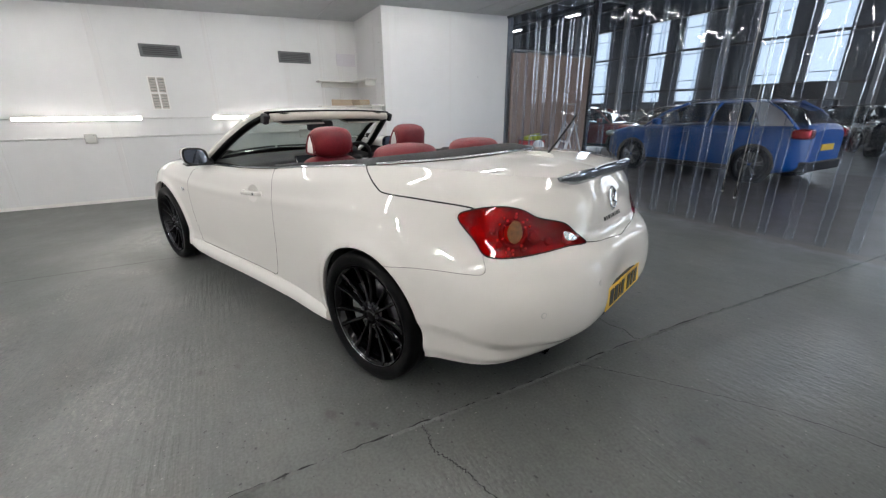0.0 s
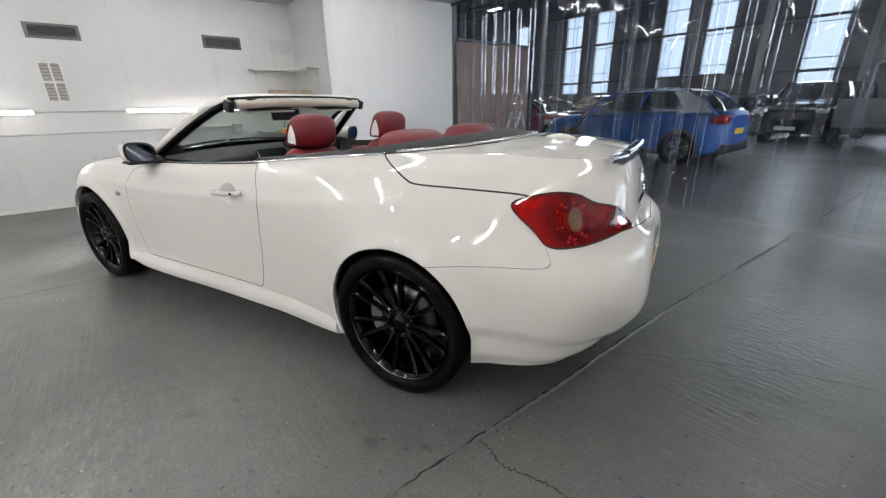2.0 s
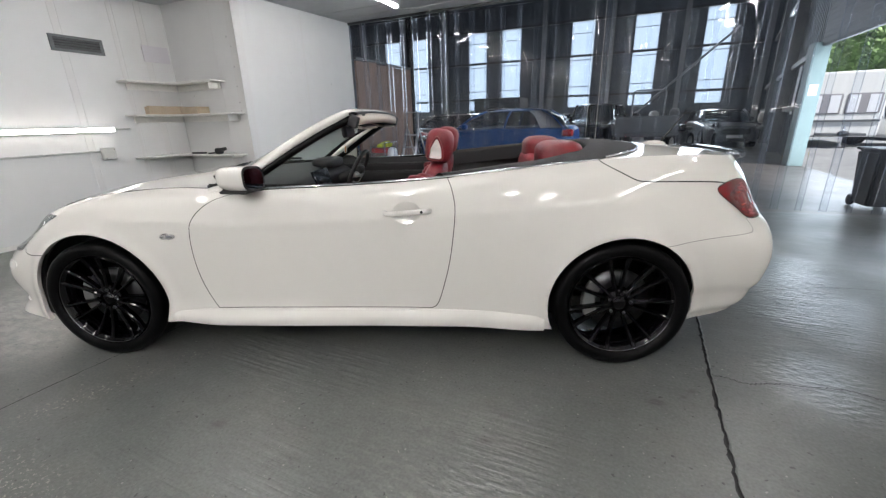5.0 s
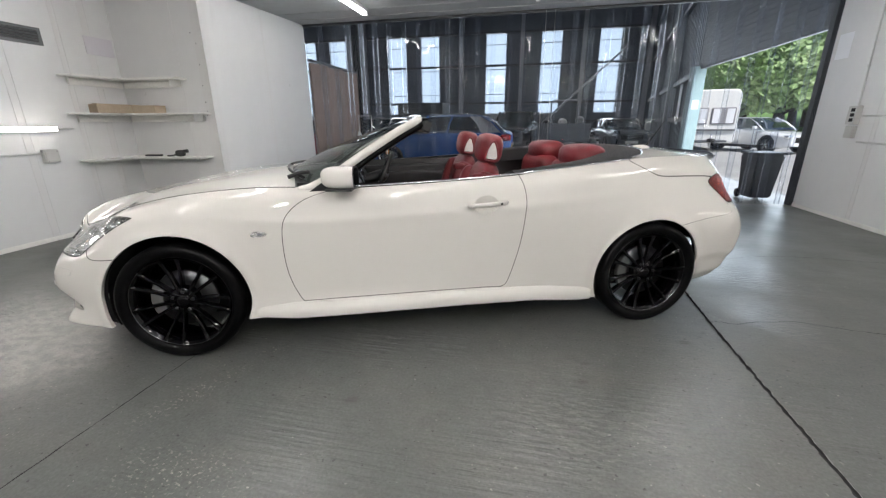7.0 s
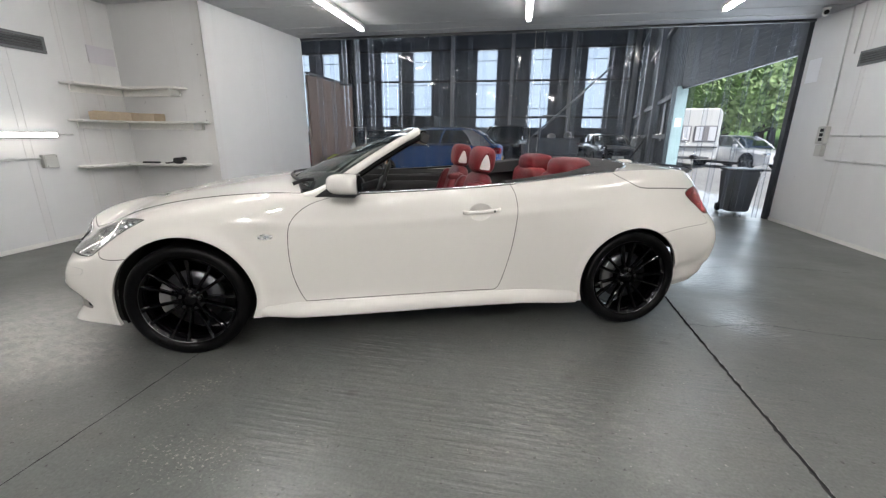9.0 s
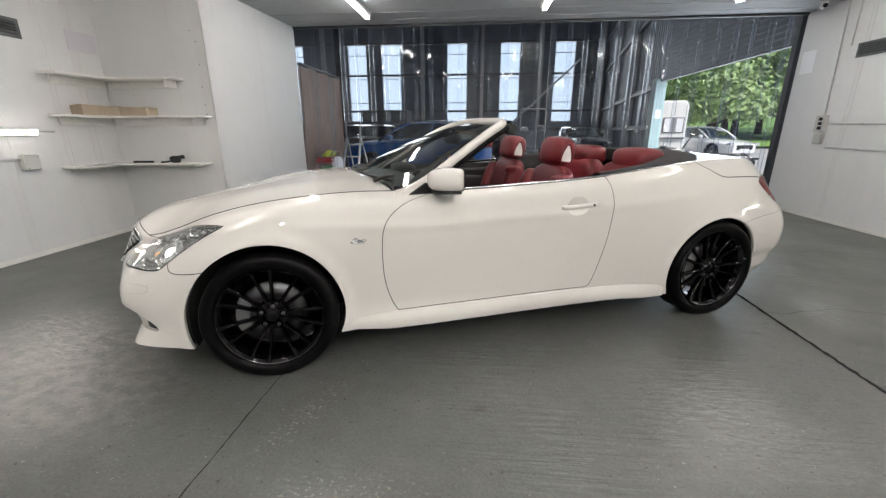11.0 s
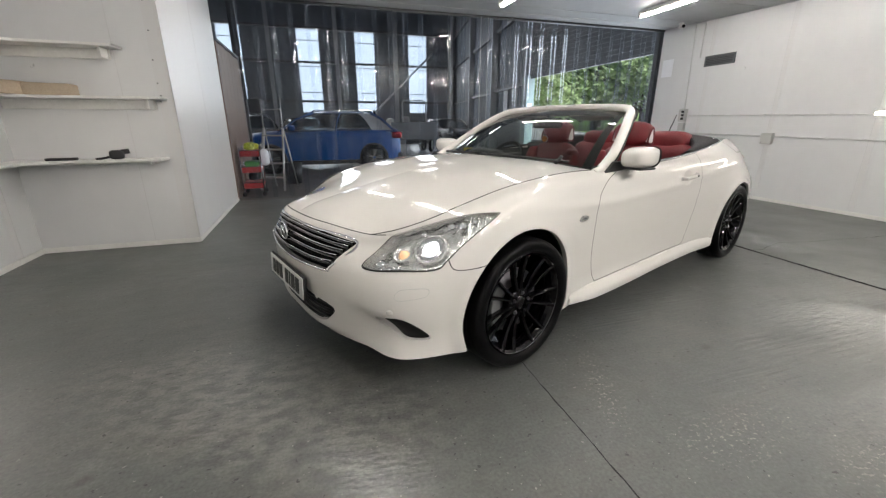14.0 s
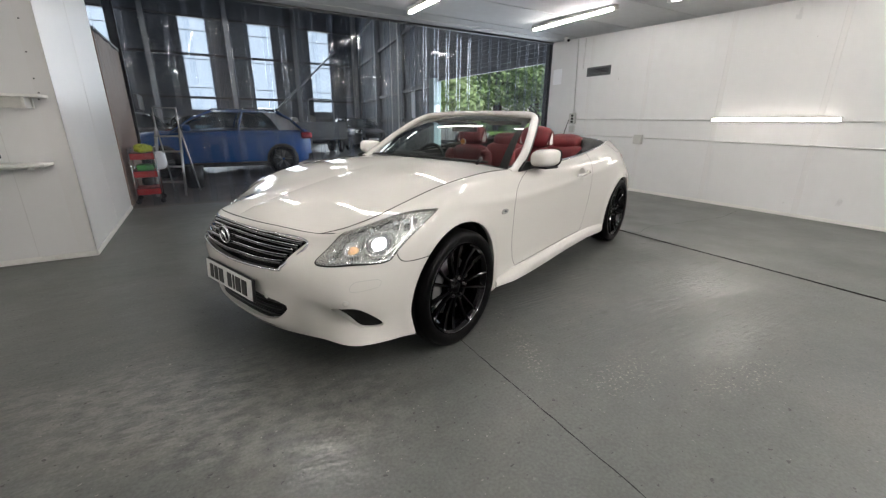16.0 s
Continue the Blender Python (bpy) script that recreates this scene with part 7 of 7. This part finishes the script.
rndt = random.Random(9)
for i in range(9):
    part("cloth_fold", pad_bm(-.16 + rndt.uniform(0, .2), -.24 + i * .05, .91, .04 + rndt.uniform(0, .14), -.10 + i * .05, 1.0 + rndt.uniform(0, .09), .9, m=None), TYELL, tly, smooth=60)
part("push_handle", tube_bm([(.19, -.27, 1.0), (.22, -.27, 1.04), (.22, .27, 1.04), (.19, .27, 1.0)], .012, 8), CHROME, tly)
lad = thing("step_ladder", pose(-2.66, 5.40, 0, 0, 0, -20), "aluminium step ladder with wide treads", "ladder")
for e in (-.22, .22):
    part("stile", sweep_bm([(e, -.28, 0), (e * .82, .02, 1.12)], [(-.012, -.03), (.012, -.03), (.012, .03), (-.012, .03)]), SILVER, lad)
    part("back_leg", tube_bm([(e, .36, 0), (e * .82, .06, 1.08)], .014, 8), SILVER, lad)
for k in range(4):
    z = .24 + k * .25
    part("tread", box_bm(-.21, -.045, -.012, .21, .045, .012, .004, m=pose(0, -.28 + .30 * z / 1.12, z)), SILVER, lad)
part("hand_hoop", tube_bm([(-.18, .02, 1.1), (-.18, .03, 1.45), (.18, .03, 1.45), (.18, .02, 1.1)], .012, 8), SILVER, lad)
bag = thing("plastic_bag", pose(-2.80, 4.78, .62), "crumpled pale plastic bag hanging on the trolley", "bag")
part("bag", pad_bm(-.09, -.12, -.12, .09, .12, .16, .8), PAPER, bag, smooth=60)
bk = thing("black_bucket", pose(-2.40, 6.1, 0), "black plastic bucket behind the curtain", "bucket")
part("bucket", lathe_bm([(.001, .01), (.13, .01), (.17, .42), (.18, .42), (.14, 0), (.001, 0)], 24, "z"), DARK, bk)
part("bail", tube_bm([(-.17, 0, .41), (-.1, 0, .36), (0, 0, .34), (.1, 0, .36), (.17, 0, .41)], .005, 6), CHROME, bk)
wb = thing("wheelie_bin", pose(4.70, 4.78, 0, 0, 0, 4) @ Matrix.Scale(.80, 4), "black wheeled rubbish bin beside the doorway", "bin")
b = bmesh.new()
lo_ = [b.verts.new(q) for q in ((-.21, -.22, .06), (.21, -.22, .06), (.21, .24, .06), (-.21, .24, .06))]
hi_ = [b.verts.new(q) for q in ((-.26, -.30, .95), (.26, -.30, .95), (.26, .32, .95), (-.26, .32, .95))]
b.faces.new(lo_), b.faces.new(hi_[::-1])
for i in range(4):
    b.faces.new((lo_[i], lo_[(i + 1) % 4], hi_[(i + 1) % 4], hi_[i]))
bmesh.ops.recalc_face_normals(b, faces=b.faces)
bmesh.ops.bevel(b, geom=b.edges[:], offset=.03, segments=2, affect="EDGES")
part("body", b, DARK, wb)
part("lid", box_bm(-.28, -.33, .95, .28, .33, 1.0, .02, 2), DARK, wb)
part("lid_handle", tube_bm([(-.24, .36, .97), (.24, .36, .97)], .018, 8), DARK, wb)
for e in (-.20, .20):
    part("bin_wheel", lathe_bm([(.001, e - .025), (.09, e - .025), (.10, e), (.09, e + .025), (.001, e + .025)], 20, "x", centre=(0, .26, .10)), RUBBER, wb)


# ---- the yard outside ----
ASPHALT = material("yard tarmac", (.36, .36, .355), .8, noise_scale=.6, amount=.2, bump=.3)
GRASS = material("grass", (.14, .26, .05), .8, noise_scale=1.5, amount=.35)
LEAFMAT = material("tree leaves", (.20, .31, .10), .6, noise_scale=.8, amount=.5)
LEAFMAT2 = material("pale tree leaves", (.28, .40, .16), .6, noise_scale=.8, amount=.5)
BARK = material("bark", (.06, .045, .032), .9, noise_scale=5, amount=.3)
CURTAINED = material("grey curtained window", (.30, .29, .31), .15, coat=.6)
CARAVAN = material("caravan white", (.80, .80, .78), .35, coat=.3)
tagged(part("ground", box_bm(-600, -600, -.5, 600, 600, -.02), ASPHALT), "grey tarmac yard", "ground", kind="structure")
b = bmesh.new()
v = [b.verts.new(q) for q in ((12, 30, .0), (60, 22, .8), (80, 80, 4), (-30, 80, 4), (-10, 34, .2))]
b.faces.new(v)
tagged(part("lawn", b, GRASS), "sloping green lawn beyond the yard", "grass", kind="structure")
cv = thing("caravan", pose(8.72, 19.2, 0, 0, 0, -6), "white touring caravan parked on the yard", "caravan")
prof = [(-1.1, .35), (1.1, .35), (1.12, .6), (1.12, 2.38), (.98, 2.60), (-.98, 2.60), (-1.12, 2.38), (-1.12, .6)]
part("shell", prism_bm(prof, -1.8, 3.2, .08, segments=3), CARAVAN, cv)
for x in (-.52, .52):
    w_ = part("window", box_bm(x - .46, -1.84, 1.15, x + .46, -1.79, 1.85, .04, 2), CURTAINED, cv)
    part("curtain_panel", box_bm(x - .40, -1.85, 1.2, x - .12, -1.838, 1.80), PAPER, w_)
    part("curtain_panel", box_bm(x + .12, -1.85, 1.2, x + .40, -1.838, 1.80), PAPER, w_)
part("stripe", box_bm(-1.05, -1.885, .88, 1.05, -1.80, .95), VENT, cv)
part("drawbar", prism_bm([(-.6, .42), (.6, .42), (.6, .5), (-.6, .5)], -2.6, -1.8, .01), VENT, cv)
part("jockey_wheel", tube_bm([(0, -2.55, .05), (0, -2.55, .75)], .03, 8), CHROME, cv)
part("hitch_cover", pad_bm(-.14, -2.85, .40, .14, -2.35, .58, .6), DARK, cv, smooth=60)
for e in (-1, 1):
    part("caravan_wheel", lathe_bm([(.001, e * 1.05), (.30, e * 1.05), (.33, e * 1.0), (.33, e * .85), (.001, e * .85)], 28, "x", centre=(0, .6, .33)), RUBBER, cv)


def tree(x, y, h, r, seed, mat):
    """A tapered trunk with limbs and a crown of many small leaf clusters."""
    rnd = random.Random(seed)
    t = thing("tree", pose(x, y, 0, 0, 0, rnd.uniform(0, 360)), "leafy green broadleaf tree behind the yard", "tree", "trees behind the yard")
    b = tube_bm([(0, 0, -.1), (.1, .05, h * .25), (0, .1, h * .5), (.15, 0, h * .8)], [.32, .25, .18, .06], 10)
    tips = []
    for k in range(9):
        a, z = rnd.uniform(0, 6.28), h * rnd.uniform(.25, .7)
        q = Vector((math.cos(a) * r * .7, math.sin(a) * r * .7, z + h * .18))
        tube_bm([(0, .05, z), tuple(Vector((0, .05, z)).lerp(q, .5) + Vector((0, 0, .2))), tuple(q)], [.10, .06, .02], 6, bm=b)
        tips.append(q)
    part("trunk", b, BARK, t)
    verts, faces = [], []
    for k in range(2600):
        c = rnd.choice(tips) if rnd.random() < .6 else Vector((0, 0, h * .62))
        d = Vector((rnd.gauss(0, 1), rnd.gauss(0, 1), rnd.gauss(0, 1))).normalized() * rnd.random() ** .4
        s = .42 if c.x else .85
        p = Vector((c.x + d.x * r * s, c.y + d.y * r * s, c.z + d.z * h * .30 * (s + .2)))
        if p.z < h * .07:
            continue
        a, e = rnd.uniform(0, 6.28), rnd.uniform(-1, 1)
        u = Vector((math.cos(a), math.sin(a), e)).normalized() * rnd.uniform(.14, .30)
        w = u.orthogonal().normalized() * rnd.uniform(.10, .22)
        i = len(verts)
        verts += [p - u, p + w, p + u, p - w]
        faces.append((i, i + 1, i + 2, i + 3))
    mesh_object("crown", verts, faces, mat, t)
    return t


for k, (x, y, h, r) in enumerate(((9, 40, 13, 5), (15, 38, 12, 5), (20, 36, 14, 5.5), (25, 40, 15, 6), (30, 34, 13, 5), (34, 42, 16, 6), (26, 30, 9, 3.4), (40, 34, 15, 6), (12, 46, 15, 6), (21, 47, 16, 6), (46, 40, 16, 6), (36, 28, 11, 4.2), (48, 27, 14, 5.5), (42, 20, 12, 5), (17, 33, 7, 4), (22, 32.5, 8, 4.5), (19.5, 30, 6, 3.4), (24.5, 35, 10, 5), (28, 37, 9, 5), (31, 29, 7, 4), (16, 29, 5, 2.6))):
    tree(x * .9, y, h, r, 30 + k, LEAFMAT if k % 2 else LEAFMAT2)

SKYGLOW = material("bright overcast sky", (0, 0, 0), 1, emit=(.88, .95, 1), strength=1.45, spec=0)
tagged(part("backdrop", box_bm(X_W, 28.1, -.02, 8.2, 28.2, 12), SKYGLOW), "bright pale sky behind the hall windows", "sky", kind="structure")
